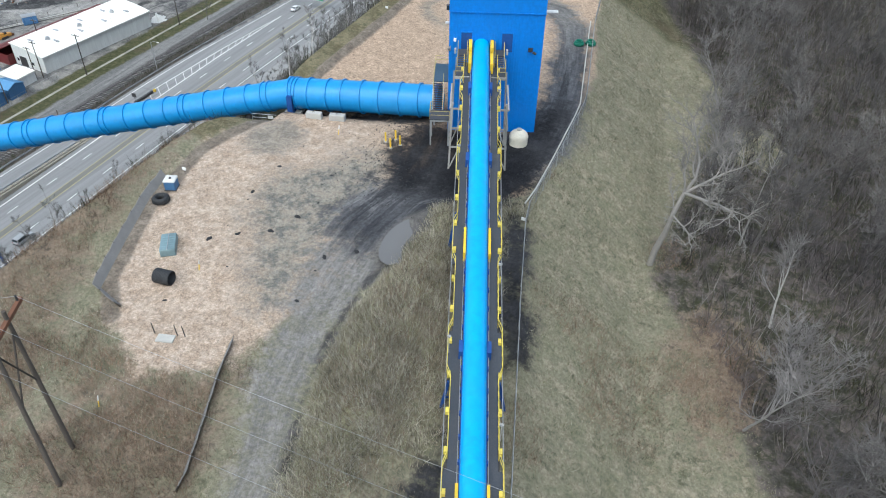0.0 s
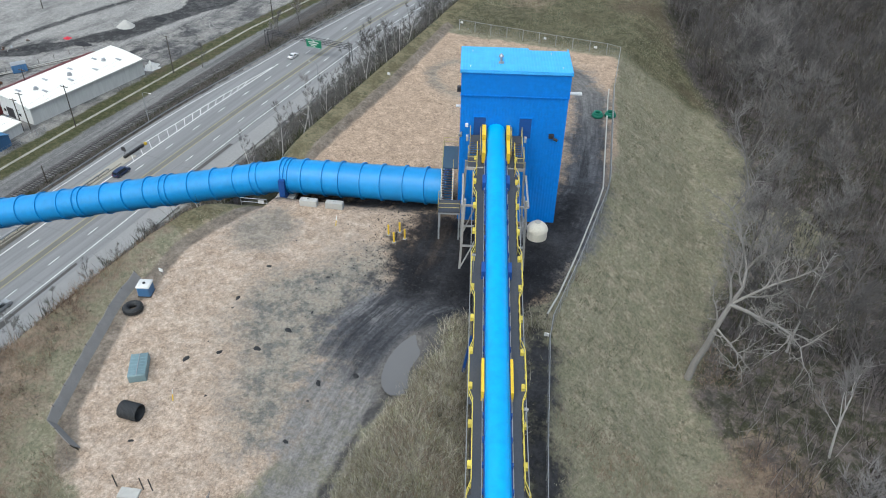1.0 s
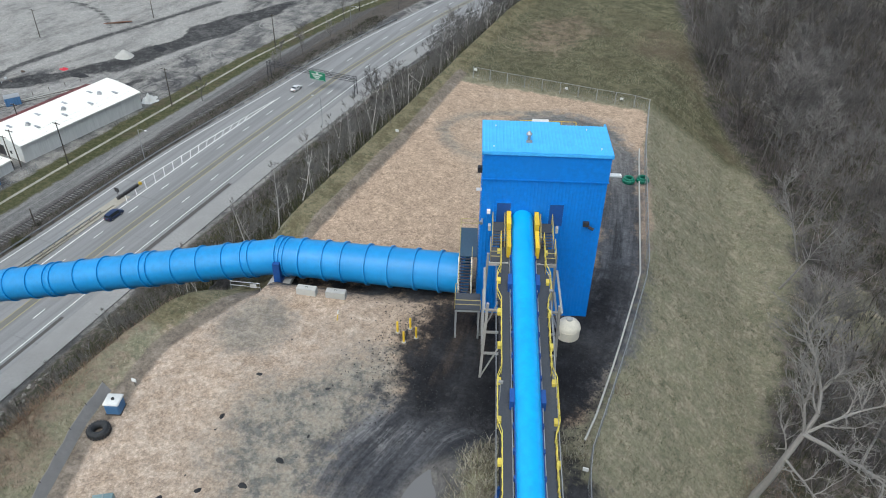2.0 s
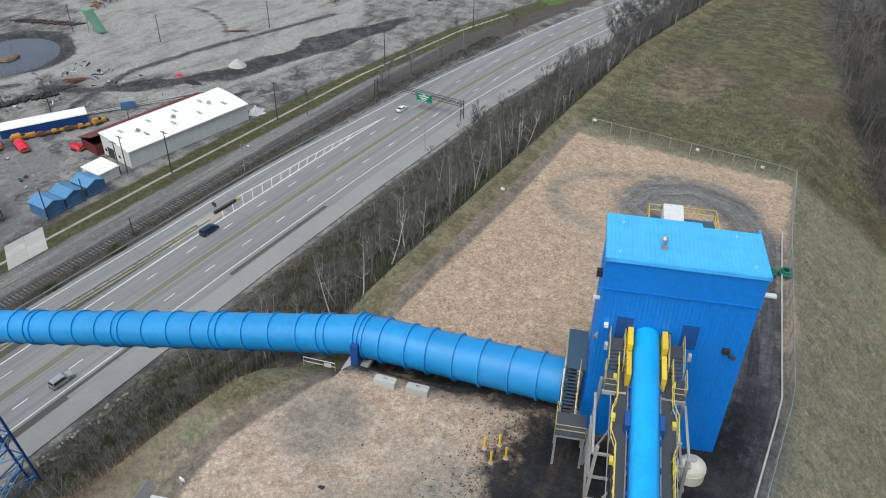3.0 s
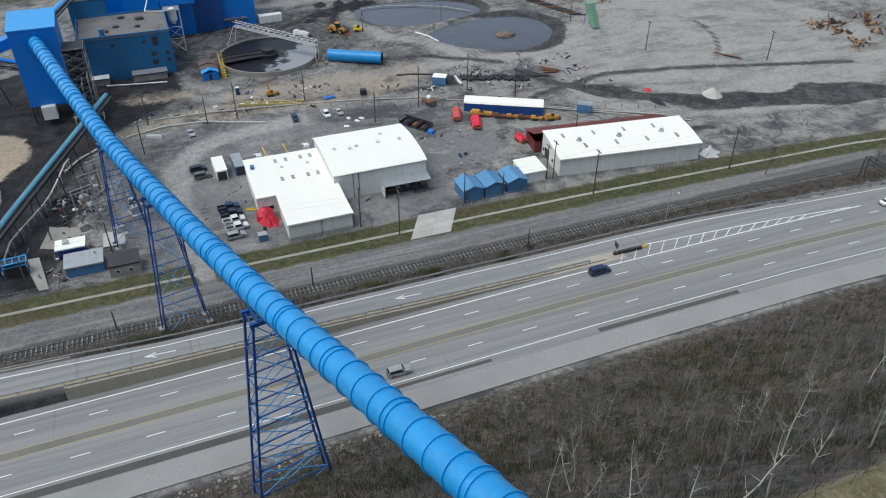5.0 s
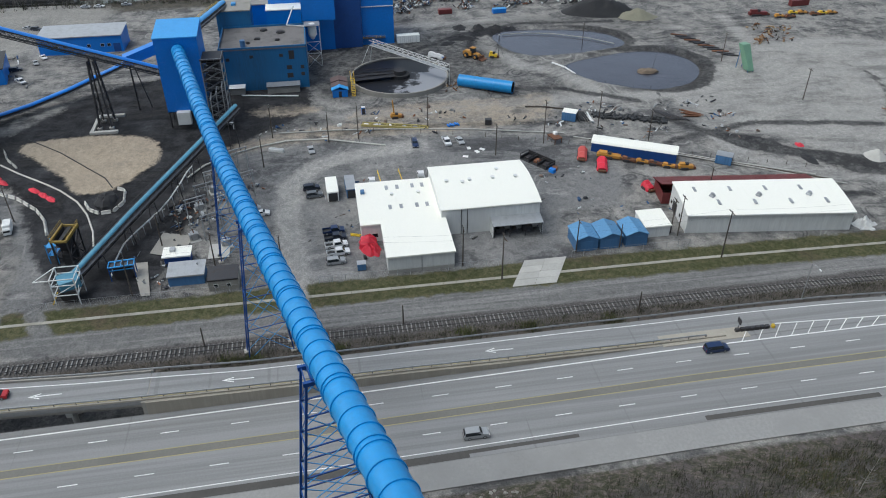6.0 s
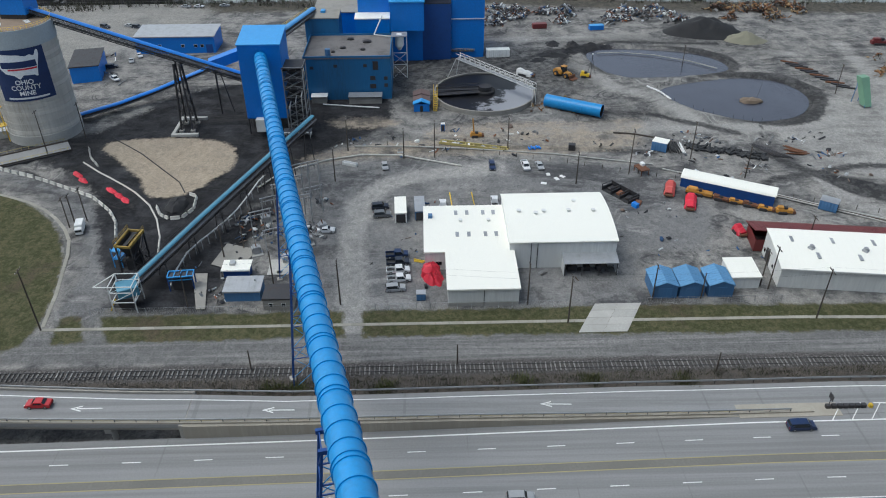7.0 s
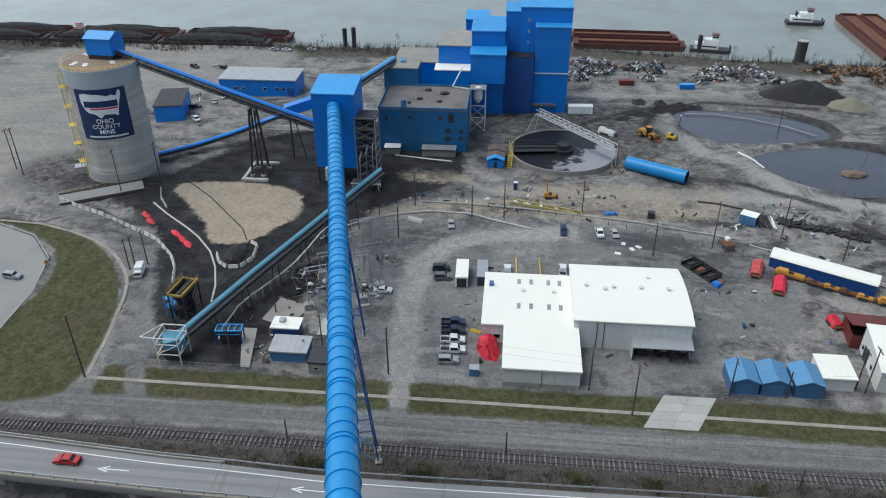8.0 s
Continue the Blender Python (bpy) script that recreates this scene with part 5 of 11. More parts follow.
def along(s0, s1, side0, side1, up0, up1, step=3.0):
    f, v, q = Form(), [], []
    n = max(1, int((s1 - s0) / step))
    for k in range(n + 1):
        s = s0 + (s1 - s0) * k / n
        v += [gal(s, side0, up0) - g_base, gal(s, side1, up0) - g_base, gal(s, side1, up1) - g_base, gal(s, side0, up1) - g_base]
        if k:
            i = 4 * k
            q += [(i - 4 + j, i - 4 + (j + 1) % 4, i + (j + 1) % 4, i + j) for j in range(4)]
    return f.add(v, q + [(3, 2, 1, 0), (4 * n, 4 * n + 1, 4 * n + 2, 4 * n + 3)])


def hood_form(s0, s1, r=0.93, n=12):
    v, q = [], []
    m = max(1, int((s1 - s0) / 2.5))
    for k in range(m + 1):
        s = s0 + (s1 - s0) * k / m
        for i in range(n + 1):
            a = math.pi * i / n
            v.append(gal(s, r * math.cos(a), r * math.sin(a) * 0.95 - 0.1) - g_base)
        if k:
            o = k * (n + 1)
            q += [(o - n - 1 + i, o - n + i, o + i + 1, o + i) for i in range(n)]
    return Form().add(v, q)


for k in range(32):
    part("hood_sheet", hood_form(-0.4 + 2.5 * k, 2.1 + 2.5 * k), BLUE_HOOD, gallery)
part("belt_frame", along(0, 80, -1.0, -0.92, -0.75, -0.1), BLUE_DARK, gallery)
part("belt_frame", along(0, 80, 0.92, 1.0, -0.75, -0.1), BLUE_DARK, gallery)
part("belt", along(0, 80, -0.9, 0.9, -0.62, -0.5), RUBBER, gallery)
bays = [(6.0, 7.5), (16.5, 19.0), (26.0, 29.5), (38.0, 41.0), (50.0, 53.5)]
for side in (-1, 1):
    part("walkway", along(1.8, 80, side * 1.14, side * 1.82, -0.98, -0.9), WALKWAY, gallery)
    part("kick_plate", along(1.8, 80, side * 1.08, side * 1.14, -0.98, -0.55), STEEL, gallery)
    part("stringer", along(1.8, 80, side * 1.82, side * 1.95, -1.25, -0.95), STEEL_DARK, gallery)
    part("truss_rail", along(1.8, 80, side * 2.2, side * 2.26, -1.1, -1.03), STEEL, gallery)
    for s0, s1 in bays:
        part("walkway_bay", along(s0 - 0.6, s1 + 0.8, side * 1.78, side * 2.16, -0.985, -0.905), WALKWAY, gallery)
    edge, s = [], 1.8
    while s < 79:
        wide = any(a - 0.6 < s < b + 0.8 for a, b in bays)
        edge.append(gal(s, side * (2.18 if wide else 1.86), -0.9) - g_base)
        s += 0.9
    handrail(edge, gallery, 1.05, RAIL_YELLOW, 1.7, 0.03)
    for k in range(24):
        s = 3.0 + 3.2 * k
        part("rail_bracket", along(s, s + 0.42, side * 1.88, side * 2.14, -0.95, -0.6, 1), RAIL_YELLOW, gallery)
    for k in range(40):
        s = 2.2 + 1.95 * k
        part("roller_bracket", along(s, s + 0.25, side * 0.95, side * 1.1, -0.6, -0.2, 1), BLUE_DARK, gallery)
    for s in (27.0, 51.0):
        part("guard_box", along(s, s + 3.0, side * 1.0, side * 1.22, -0.9, 0.1, 1), YELLOW, gallery, "yellow guard box beside the belt")
    for s in (6.4, 17.2, 39.0, 53.8):
        part("pulley_block", along(s, s + 1.1, side * 0.95, side * 1.3, -0.85, 0.0, 1), BLUE_DARK, gallery)
    f = Form()
    for k in range(18):
        a, b = gal(2 + 4.3 * k, side * 1.9, -1.1) - g_base, gal(4.15 + 4.3 * k, side * 1.9, -2.6) - g_base
        c = gal(6.3 + 4.3 * k, side * 1.9, -1.1) - g_base
        f.beam(a, b, 0.06, 4).beam(b, c, 0.06, 4)
    f.pipe([gal(2 + 4.3 * k, side * 1.9, -2.6) - g_base for k in range(19)], 0.08, 4)
    part("truss", f, STEEL_DARK, gallery)
    # door landing with steps, and the tall yellow guards beside the hood
    part("landing", along(0.05, 1.15, side * 1.55, side * 2.6, -0.52, -0.44, 1), WALKWAY, gallery)
    for k in range(5):
        part("stair_tread", along(1.2 + 0.28 * k, 1.42 + 0.28 * k, side * 1.58, side * 2.57, -0.55 - 0.05 * k, -0.5 - 0.05 * k, 1), WALKWAY, gallery)
    part("landing", along(2.65, 4.3, side * 1.5, side * 2.75, -0.86, -0.78, 1), WALKWAY, gallery)
    part("landing_beam", along(4.25, 4.4, side * 1.2, side * 2.85, -1.15, -0.85, 1), STEEL_GREY, gallery)
    for w in (1.55, 2.6):
        handrail([gal(0.1, side * w, -0.44) - g_base, gal(1.15, side * w, -0.44) - g_base, gal(2.65, side * w, -0.78) - g_base], gallery, 1.05, RAIL_TAN, 0.9, 0.035)
    handrail([gal(2.65, side * 2.75, -0.78) - g_base, gal(4.3, side * 2.75, -0.78) - g_base, gal(4.3, side * 1.9, -0.78) - g_base], gallery, 1.05, RAIL_TAN, 0.8, 0.035)
    part("guard_panel", along(0.05, 1.6, side * 1.02, side * 1.4, -0.3, 0.75, 1), YELLOW, gallery, "tall yellow guard box")
    part("guard_panel", along(1.85, 3.8, side * 1.04, side * 1.36, -0.8, 0.35, 1), YELLOW, gallery, "tall yellow guard box")
    for k in range(4):
        part("guard_rib", along(2.0 + 0.5 * k, 2.08 + 0.5 * k, side * 1.33, side * 1.41, -0.8, 0.38, 1), RAIL_TAN, gallery)
    part("switch_box", along(1.6, 1.9, side * 2.78, side * 3.0, 0.2, 0.7, 1), STEEL_GREY, gallery)
    f = Form()
    for s in (3.2, 8.6):
        foot = gal(s, side * 3.2, 0)
        foot.z = PAD_Z
        part("bent_leg", Form().beam(gal(s, side * 2.9, -1.0) - g_base, foot - g_base, 0.15, 4), STEEL_GREY, gallery)
        part("brace", Form().beam(gal(s, 0, -1.4) - g_base, foot - g_base, 0.08, 4), STEEL_GREY, gallery)
    for drop in (2.6, 5.0, 7.4):
        part("cross_beam", Form().beam(gal(3.2, side * 3.15, -drop) - g_base, gal(8.6, side * 3.15, -drop + 0.9) - g_base, 0.12, 4), STEEL_GREY, gallery)
        part("cross_beam", Form().beam(gal(8.6, side * 3.15, -drop + 0.9) - g_base, gal(8.6, side * 1.2, -drop + 0.9) - g_base, 0.12, 4), STEEL_GREY, gallery)
    part("brace", Form().beam(gal(3.2, side * 3.15, -7.4) - g_base, gal(8.6, side * 3.15, -4.1) - g_base, 0.08, 4), STEEL_GREY, gallery)
for s, side in ((17.5, -2.0), (32, 2.0), (39.5, -2.1), (47, 2.0), (9, 2.0)):
    f = Form().beam(gal(s, side, -0.9) - g_base, gal(s, side, 0.9) - g_base, 0.035, 6)
    p = gal(s, side, 0.9) - g_base
    f.box(p.x - 0.15, p.y - 0.1, p.z, p.x + 0.15, p.y + 0.1, p.z + 0.15)
    part("walkway_lamp", f, STEEL_GREY, gallery)
for s in (24.0, 42.0, 62.0):
    f = Form()
    for side in (-2.0, 2.0):
        foot = gal(s, side * 1.3, 0)
        foot.z = height(foot.x, foot.y) - 0.2
        f.beam(gal(s, side, -1.1) - g_base, foot - g_base, 0.16, 4)
    a, b = gal(s, -2.3, -3.0) - g_base, gal(s, 2.3, -3.0) - g_base
    f.beam(a, b, 0.1, 4)
    part("bent_leg", f, BLUE_DARK, gallery)


# ---- the plant's large buildings ----
def slab_roof(x0, y0, x1, y1, z, thick=0.25, fall=0.0, over=0.3):
    """A roof sheet that falls towards +x."""
    v = [(x0 - over, y0 - over, z + fall), (x1 + over, y0 - over, z), (x1 + over, y1 + over, z), (x0 - over, y1 + over, z + fall)]
    v += [(x, y, zz + thick) for x, y, zz in v]
    return Form().add(v, [(3, 2, 1, 0), (4, 5, 6, 7), (0, 1, 5, 4), (1, 2, 6, 5), (2, 3, 7, 6), (3, 0, 4, 7)])


def seams(x0, y0, x1, y1, z, fall, pitch=1.2):
    f = Form()
    y = y0 + pitch / 2
    while y < y1:
        f.beam((x0, y, z + fall + 0.03), (x1, y, z + 0.03), 0.03, 4)
        y += pitch
    return f


def wall_ring(poly, z0, z1, thick=0.25):
    """Four or more upright walls with thickness round a plan."""
    n = len(poly)
    cx, cy = sum(p[0] for p in poly) / n, sum(p[1] for p in poly) / n
    v = []
    for z in (z0, z1):
        v += [(x, y, z) for x, y in poly]
        v += [(x + thick * (1 if x < cx else -1), y + thick * (1 if y < cy else -1), z) for x, y in poly]
    f = []
    for i in range(n):
        j = (i + 1) % n
        f += [(i, j, 2 * n + j, 2 * n + i), (n + j, n + i, 3 * n + i, 3 * n + j), (2 * n + i, 2 * n + j, 3 * n + j, 3 * n + i)]
    return Form().add(v, f)


def rect(x0, y0, x1, y1):
    return [(x0, y0), (x1, y0), (x1, y1), (x0, y1)]


def block_house(name, label, category, x0, y0, x1, y1, z0, z1, wall, roof, fall=0.3, over=0.3, yaw=0.0, pitch=1.5, group=""):
    """A simple building: walls, roof sheet with standing seams and an eaves trim. Its front faces +x."""
    cx, cy = (x0 + x1) / 2, (y0 + y1) / 2
    ob = thing(name, label, category, (cx, cy, z0), yaw, group)
    a, b, h = (x1 - x0) / 2, (y1 - y0) / 2, z1 - z0
    part("wall", wall_ring(rect(-a, -b, a, b), -0.3, h - 0.02), wall, ob, smooth=False)
    part("roof", slab_roof(-a, -b, a, b, h, 0.2, fall, over), roof, ob, smooth=False)
    if pitch:
        part("roof_seams", seams(-a - over, -b, a + over, b, h + 0.2, fall, pitch), roof, ob)
    part("eaves_trim", Form().box(a + over - 0.05, -b - over, h - 0.15, a + over + 0.06, b + over, h + 0.2), roof, ob)
    return ob


def window(ob, y, z, w, h, x, material=GLASS, frame=STEEL_WHITE):
    win = part("window", Form().box(x, y - w / 2 - 0.08, z - 0.08, x + 0.06, y + w / 2 + 0.08, z + h + 0.08), frame, ob)
    part("pane", Form().box(x + 0.05, y - w / 2, z, x + 0.09, y + w / 2, z + h), material, win)
    return win


# office building with a front block and a side wing
office = block_house("office_building", "low grey-white metal office building with a white roof", "building", -199.8, 76.0, -185.7, 91.6, PLANT_Z, 3.1, SIDING, WHITE_ROOF, 0.4)
part("base_band", Form().box(6.98, -7.8, -0.1, 7.12, 7.8, 0.9), CONCRETE, office)
part("downpipe", Form().beam((7.15, 0.1, 0), (7.15, 0.1, 4.5), 0.06, 6), STEEL_DARK, office)
wing = block_house("office_wing", "white-roofed metal wing joined to the office building", "building", -219.3, 71.0, -199.8, 90.7, PLANT_Z, 3.35, SIDING, WHITE_ROOF, 0.5, 0.25)
for x, z in ((-6.6, 5.47), (2.9, 5.23)):
    for y in (-2.0, 0.8, 4.8, 7.4):
        part("skylight", Form().box(x - 1.0, y - 0.42, z - 0.04, x + 1.0, y + 0.42, z + 0.07), STEEL, wing, "grey roof skylight panel")
part("roof_unit", Form().box(-5.4, -8.9, 5.2, -4.2, -7.9, 6.2), BLUE_DULL, wing)
for y in (-1.0, 5.9):
    part("roof_cowl", Form().beam((-2.8, y, 5.1), (-2.8, y, 5.75), 0.4, 12).beam((-2.8, y, 5.75), (-2.8, y, 5.9), 0.5, 12), STEEL_WHITE, wing)
part("door", Form().box(9.76, -9.0, 0.0, 9.86, -7.9, 2.1), STEEL_DARK, wing)
window(wing, -6.6, 1.2, 1.4, 1.0, 9.76)

# workshop with a gently bowed roof
shop = thing("workshop", "large grey metal workshop with a bowed white roof", "building", (-210.6, 103.3, PLANT_Z))
a, b, h, n = 11.0, 12.5, 7.2, 12
part("wall", wall_ring(rect(-a, -b, a, b), -0.3, h), SIDING, shop, smooth=False)
f, v, q = Form(), [], []
for k in range(n + 1):
    x = -a - 0.3 + (2 * a + 0.6) * k / n
    z = h + 1.3 * (1 - (x / (a + 0.3)) ** 2)
    v += [(x, -b - 0.3, z), (x, b + 0.3, z), (x, -b - 0.3, z + 0.22), (x, b + 0.3, z + 0.22)]
    if k:
        o = 4 * k
        q += [(o - 2, o - 1, o + 3, o + 2), (o - 4, o, o + 1, o - 3), (o - 4, o - 2, o + 2, o), (o - 3, o + 1, o + 3, o - 1)]
part("roof", f.add(v, q), WHITE_ROOF, shop)
for s in (-1, 1):
    g = [(-a, s * b)] + [(-a + 2 * a * k / n, s * b) for k in range(n + 1)]
    vv = [(x, y, h - 0.05) for x, y in g[1:]] + [(x, y, h + 1.3 * (1 - (x / (a + 0.3)) ** 2)) for x, y in g[1:]]
    part("gable", Form().add(vv, [(k, k + 1, n + 2 + k, n + 1 + k) for k in range(n)]), SIDING, shop, smooth=False)
for x, y in ((-5.1, 4.8), (0.8, -5.4), (-0.1, -3.4), (-0.2, 2.7), (0.0, 8.7), (-0.3, -9.4)):
    z = h + 1.3 * (1 - (x / a) ** 2)
    part("roof_vent", Form().beam((x, y, z), (x, y, z + 0.55), 0.4, 12).beam((x, y, z + 0.55), (x, y, z + 0.75), 0.55, 12), STEEL_WHITE, shop)
part("downpipe", Form().beam((a + 0.1, -7.5, 0), (a + 0.1, -7.5, h), 0.08, 6), STEEL_DARK, shop)
part("downpipe", Form().beam((a + 0.1, -6.0, 0), (a + 0.1, -6.0, h), 0.08, 6), STEEL_DARK, shop)
canopy = thing("loading_canopy", "grey metal canopy on posts in front of the workshop", "canopy", (-197.9, 109.5, PLANT_Z))
part("roof", slab_roof(-1.9, -6.3, 1.9, 6.3, 3.4, 0.15, 0.7, 0.1), STEEL, canopy, smooth=False)
for y in (-6.1, -2.0, 2.0, 6.1):
    part("post", Form().beam((1.8, y, -0.2), (1.8, y, 3.4), 0.12, 4), STEEL_DARK, canopy)
part("side_sheet", Form().box(-1.8, -6.3, 0, 1.8, -6.2, 3.5), SIDING, canopy)
part("side_sheet", Form().box(-1.8, 6.2, 0, 1.8, 6.3, 3.5), SIDING, canopy)
for y, w, hh in ((-4, 2.2, 1.4), (-0.5, 1.6, 1.0), (3.0, 2.4, 1.5)):
    c = thing("stacked_crates", "dark crates and scrap stored under the canopy", "crates", (-198.6, 109.5 + y, PLANT_Z), 0, "stores under the canopy")
    part("crate", Form().block(0, 0, 0, 1.6, w, hh, 0, 0.06), STEEL_DARK, c)
    part("crate", Form().block(0.3, 0.2, hh, 0.8, w * 0.5, 0.5, 8, 0.04), TIMBER, c)

# three blue sheds
SHED_ROOF = surface("pale_shed_roof", (0.105, 0.265, 0.46), (0.09, 0.19, 0.32), 0.5, 0.0, 0.2, 2.0, 0.4, 0.1, 0.06)
shed = thing("storage_shed", "blue metal storage shed with a shallow gabled roof", "shed", (-190.3, 124.4, PLANT_Z), 0, "blue sheds beside the verge")
part("wall", wall_ring(rect(-3.3, -2.75, 3.3, 2.75), -0.2, 3.2), BLUE_DULL, shed, smooth=False)
v = [(x, y, z) for x in (-3.5, 3.5) for y, z in ((-2.95, 3.15), (0, 4.3), (2.95, 3.15), (2.95, 3.3), (0, 4.45), (-2.95, 3.3))]
part("roof", Form().add(v, [(5, 4, 10, 11), (4, 3, 9, 10), (0, 6, 7, 1), (1, 7, 8, 2), (0, 1, 4, 5), (1, 2, 3, 4), (6, 11, 10, 7), (7, 10, 9, 8), (0, 5, 11, 6), (2, 8, 9, 3)]), SHED_ROOF, shed, "paler blue metal roof", smooth=False)
for x in (-3.32, 3.32):
    part("gable", Form().add([(x, -2.8, 3.15), (x, 2.8, 3.15), (x, 0, 4.28)], [(0, 1, 2)]), BLUE_DULL, shed, smooth=False)
f = Form()
for k in range(9):
    x = -3.2 + 0.8 * k
    f.beam((x, -2.95, 3.32), (x, 0, 4.47), 0.04, 4).beam((x, 0, 4.47), (x, 2.95, 3.32), 0.04, 4)
part("roof_ribs", f, SHED_ROOF, shed)
part("door", Form().box(3.32, -1.5, 0, 3.38, 1.5, 2.7), BLUE_DULL, shed)
for y in (130.5, 137.0):
    copy_thing(shed, pose(-190.3, y, PLANT_Z))
block_house("storage_hut", "small white metal hut beside the warehouse", "shed", -196.8, 140.3, -190.0, 146.8, PLANT_Z, 1.6, SIDING, WHITE_ROOF, 0.5, 0.2)

# long warehouse and its red-roofed lean-to
W_YAW = -7.3
wh = thing("warehouse", "long white-roofed metal warehouse with roof cowls", "warehouse", (-194.6, 172.9, PLANT_Z), W_YAW)
part("wall", wall_ring(rect(-7, -21, 7, 21), -0.3, 5.1), SIDING, wh, smooth=False)
bow = lambda x: 5.15 + 1.5 * (1 - ((x + 7.3) / 14.6) ** 2)
v, q = [], []
for k in range(11):
    x = -7.3 + 1.46 * k
    v += [(x, -21.3, bow(x)), (x, 21.3, bow(x)), (x, -21.3, bow(x) + 0.2), (x, 21.3, bow(x) + 0.2)]
    if k:
        o = 4 * k
        q += [(o - 2, o - 1, o + 3, o + 2), (o - 4, o, o + 1, o - 3), (o - 4, o - 2, o + 2, o), (o - 3, o + 1, o + 3, o - 1)]
part("roof", Form().add(v, q + [(0, 1, 3, 2), (40, 42, 43, 41)]), WHITE_ROOF, wh)
f = Form()
for k in range(28):
    f.pipe([(x, -20.3 + 1.5 * k, bow(x) + 0.21) for x in (-7.2, -3.6, 0.0, 3.6, 7.2)], 0.03, 4)
part("roof_seams", f, WHITE_ROOF, wh)
for y in (-21, 21):
    vv = [(x, y, 5.05) for x in (-7, -3.5, 0, 3.5, 7)] + [(x, y, bow(x)) for x in (-7, -3.5, 0, 3.5, 7)]
    part("gable", Form().add(vv, [(k, k + 1, 6 + k, 5 + k) for k in range(4)]), SIDING, wh, smooth=False)
for y in (-13, -1, 12):
    part("roof_cowl", Form().block(0, y, bow(0) + 0.1, 1.3, 1.3, 0.5, 45, 0.1).beam((0, y, bow(0) + 0.6), (0, y, bow(0) + 1.0), 0.5, 12), STEEL, wh)
for k in range(8):
    x = 2.6 if k % 2 else -3.2
    part("skylight", Form().box(x - 1.1, -17 + 4.6 * k, bow(x) + 0.12, x + 1.1, -16.3 + 4.6 * k, bow(x - 1.1) + 0.24), STEEL, wh, "grey roof skylight panel")
part("eaves_trim", Form().box(7.25, -21.3, 4.95, 7.4, 21.3, 5.35), STEEL_WHITE, wh)
f = Form()
for k in range(60):
    f.beam((7.02, -20.8 + 0.705 * k, 0), (7.02, -20.8 + 0.705 * k, 5.0), 0.03, 4)
part("wall_ribs", f, SIDING, wh)
part("door", Form().box(-4.4, -21.08, 0, -1.2, -21.0, 3.2), STEEL_DARK, wh)
for x in (-5.8, 1.0):
    part("window", Form().box(x, -21.06, 1.4, x + 0.9, -21.0, 2.3), GLASS, wh)
lean = thing("lean_to", "red-roofed lean-to along the back of the warehouse", "shed", (-205.8, 171.9, PLANT_Z), W_YAW)
part("wall", wall_ring(rect(-4, -20.6, 3.6, 20.2), -0.3, 3.2), RED_ROOF, lean, smooth=False)
v = [(x, y, z) for y in (-21.3, 20.8) for x, z in ((-4.3, 3.6), (3.9, 6.0), (3.9, 6.2), (-4.3, 3.8))]
part("roof", Form().add(v, [(0, 1, 2, 3), (7, 6, 5, 4), (3, 2, 6, 7), (0, 4, 5, 1), (0, 3, 7, 4), (1, 5, 6, 2)]), RED_ROOF, lean, smooth=False)
f = Form()
for k in range(46):
    y = -21 + 0.92 * k
    f.beam((-4.3, y, 3.83), (3.9, y, 6.23), 0.05, 4)
part("roof_ribs", f, RED_ROOF, lean)

# long blue building with a white vaulted roof
van_row = thing("long_shed", "long blue shed with a white rounded roof", "shed", (-233.2, 154.2, PLANT_Z), 62.0)
part("wall", wall_ring(rect(-12.3, -2.4, 12.3, 2.4), -0.2, 3.0), BLUE_DARK, van_row, smooth=False)
v, q, n = [], [], 8
for x in (-12.5, 12.5):
    for k in range(n + 1):
        a = math.pi * k / n
        v.append((x, -2.6 * math.cos(a), 2.95 + 1.1 * math.sin(a)))
q = [(k, k + 1, n + 2 + k, n + 1 + k) for k in range(n)] + [tuple(range(n, -1, -1)), tuple(range(n + 1, 2 * n + 2))]
part("roof", Form().add(v, q), WHITE_ROOF, van_row)

# gate house group
guard = block_house("gate_house", "blue gate house with a grey metal roof", "building", -194.0, 26.3, -188.9, 34.2, PLANT_Z, 1.2, BLUE_DULL, STEEL, 0.25, 0.25)
part("roof_vent", Form().beam((-1, 2.4, 2.8), (-1, 2.4, 3.6), 0.2, 8), STEEL, guard)
white_hut = block_house("flat_roofed_hut", "small hut with a flat white roof behind the gate house", "building", -200.6, 24.4, -197.2, 30.2, PLANT_Z, 1.2, BLUE_DARK, WHITE_ROOF, 0.05, 0.4, 0, 0)
part("roof_unit", Form().block(-0.4, -1.0, 2.9, 1.4, 1.2, 0.7, 0, 0.05), STEEL, white_hut)
pump = block_house("pump_house", "low grey block pump house with a flat dark roof", "building", -191.0, 35.4, -185.6, 42.0, PLANT_Z, 1.4, CONCRETE_OLD, STEEL_DARK, 0.0, 0.1, 0, 0)
window(pump, -1.6, 1.0, 0.8, 0.8, 2.72)
window(pump, 1.2, 1.0, 0.8, 0.8, 2.72)

# ---- silo ----
silo = thing("storage_silo", "tall round concrete silo with weather streaks and a blue banner", "silo", (-279.5, -49.0, PLANT_Z))
SR, SH, n = 10.6, 35.4, 64


def drum(r, z0, z1, n=64):
    v = [(r * math.cos(2 * math.pi * i / n), r * math.sin(2 * math.pi * i / n), z) for z in (z0, z1) for i in range(n)]
    return Form().add(v, [(i, (i + 1) % n, n + (i + 1) % n, n + i) for i in range(n)] + [tuple(range(n, 2 * n))])


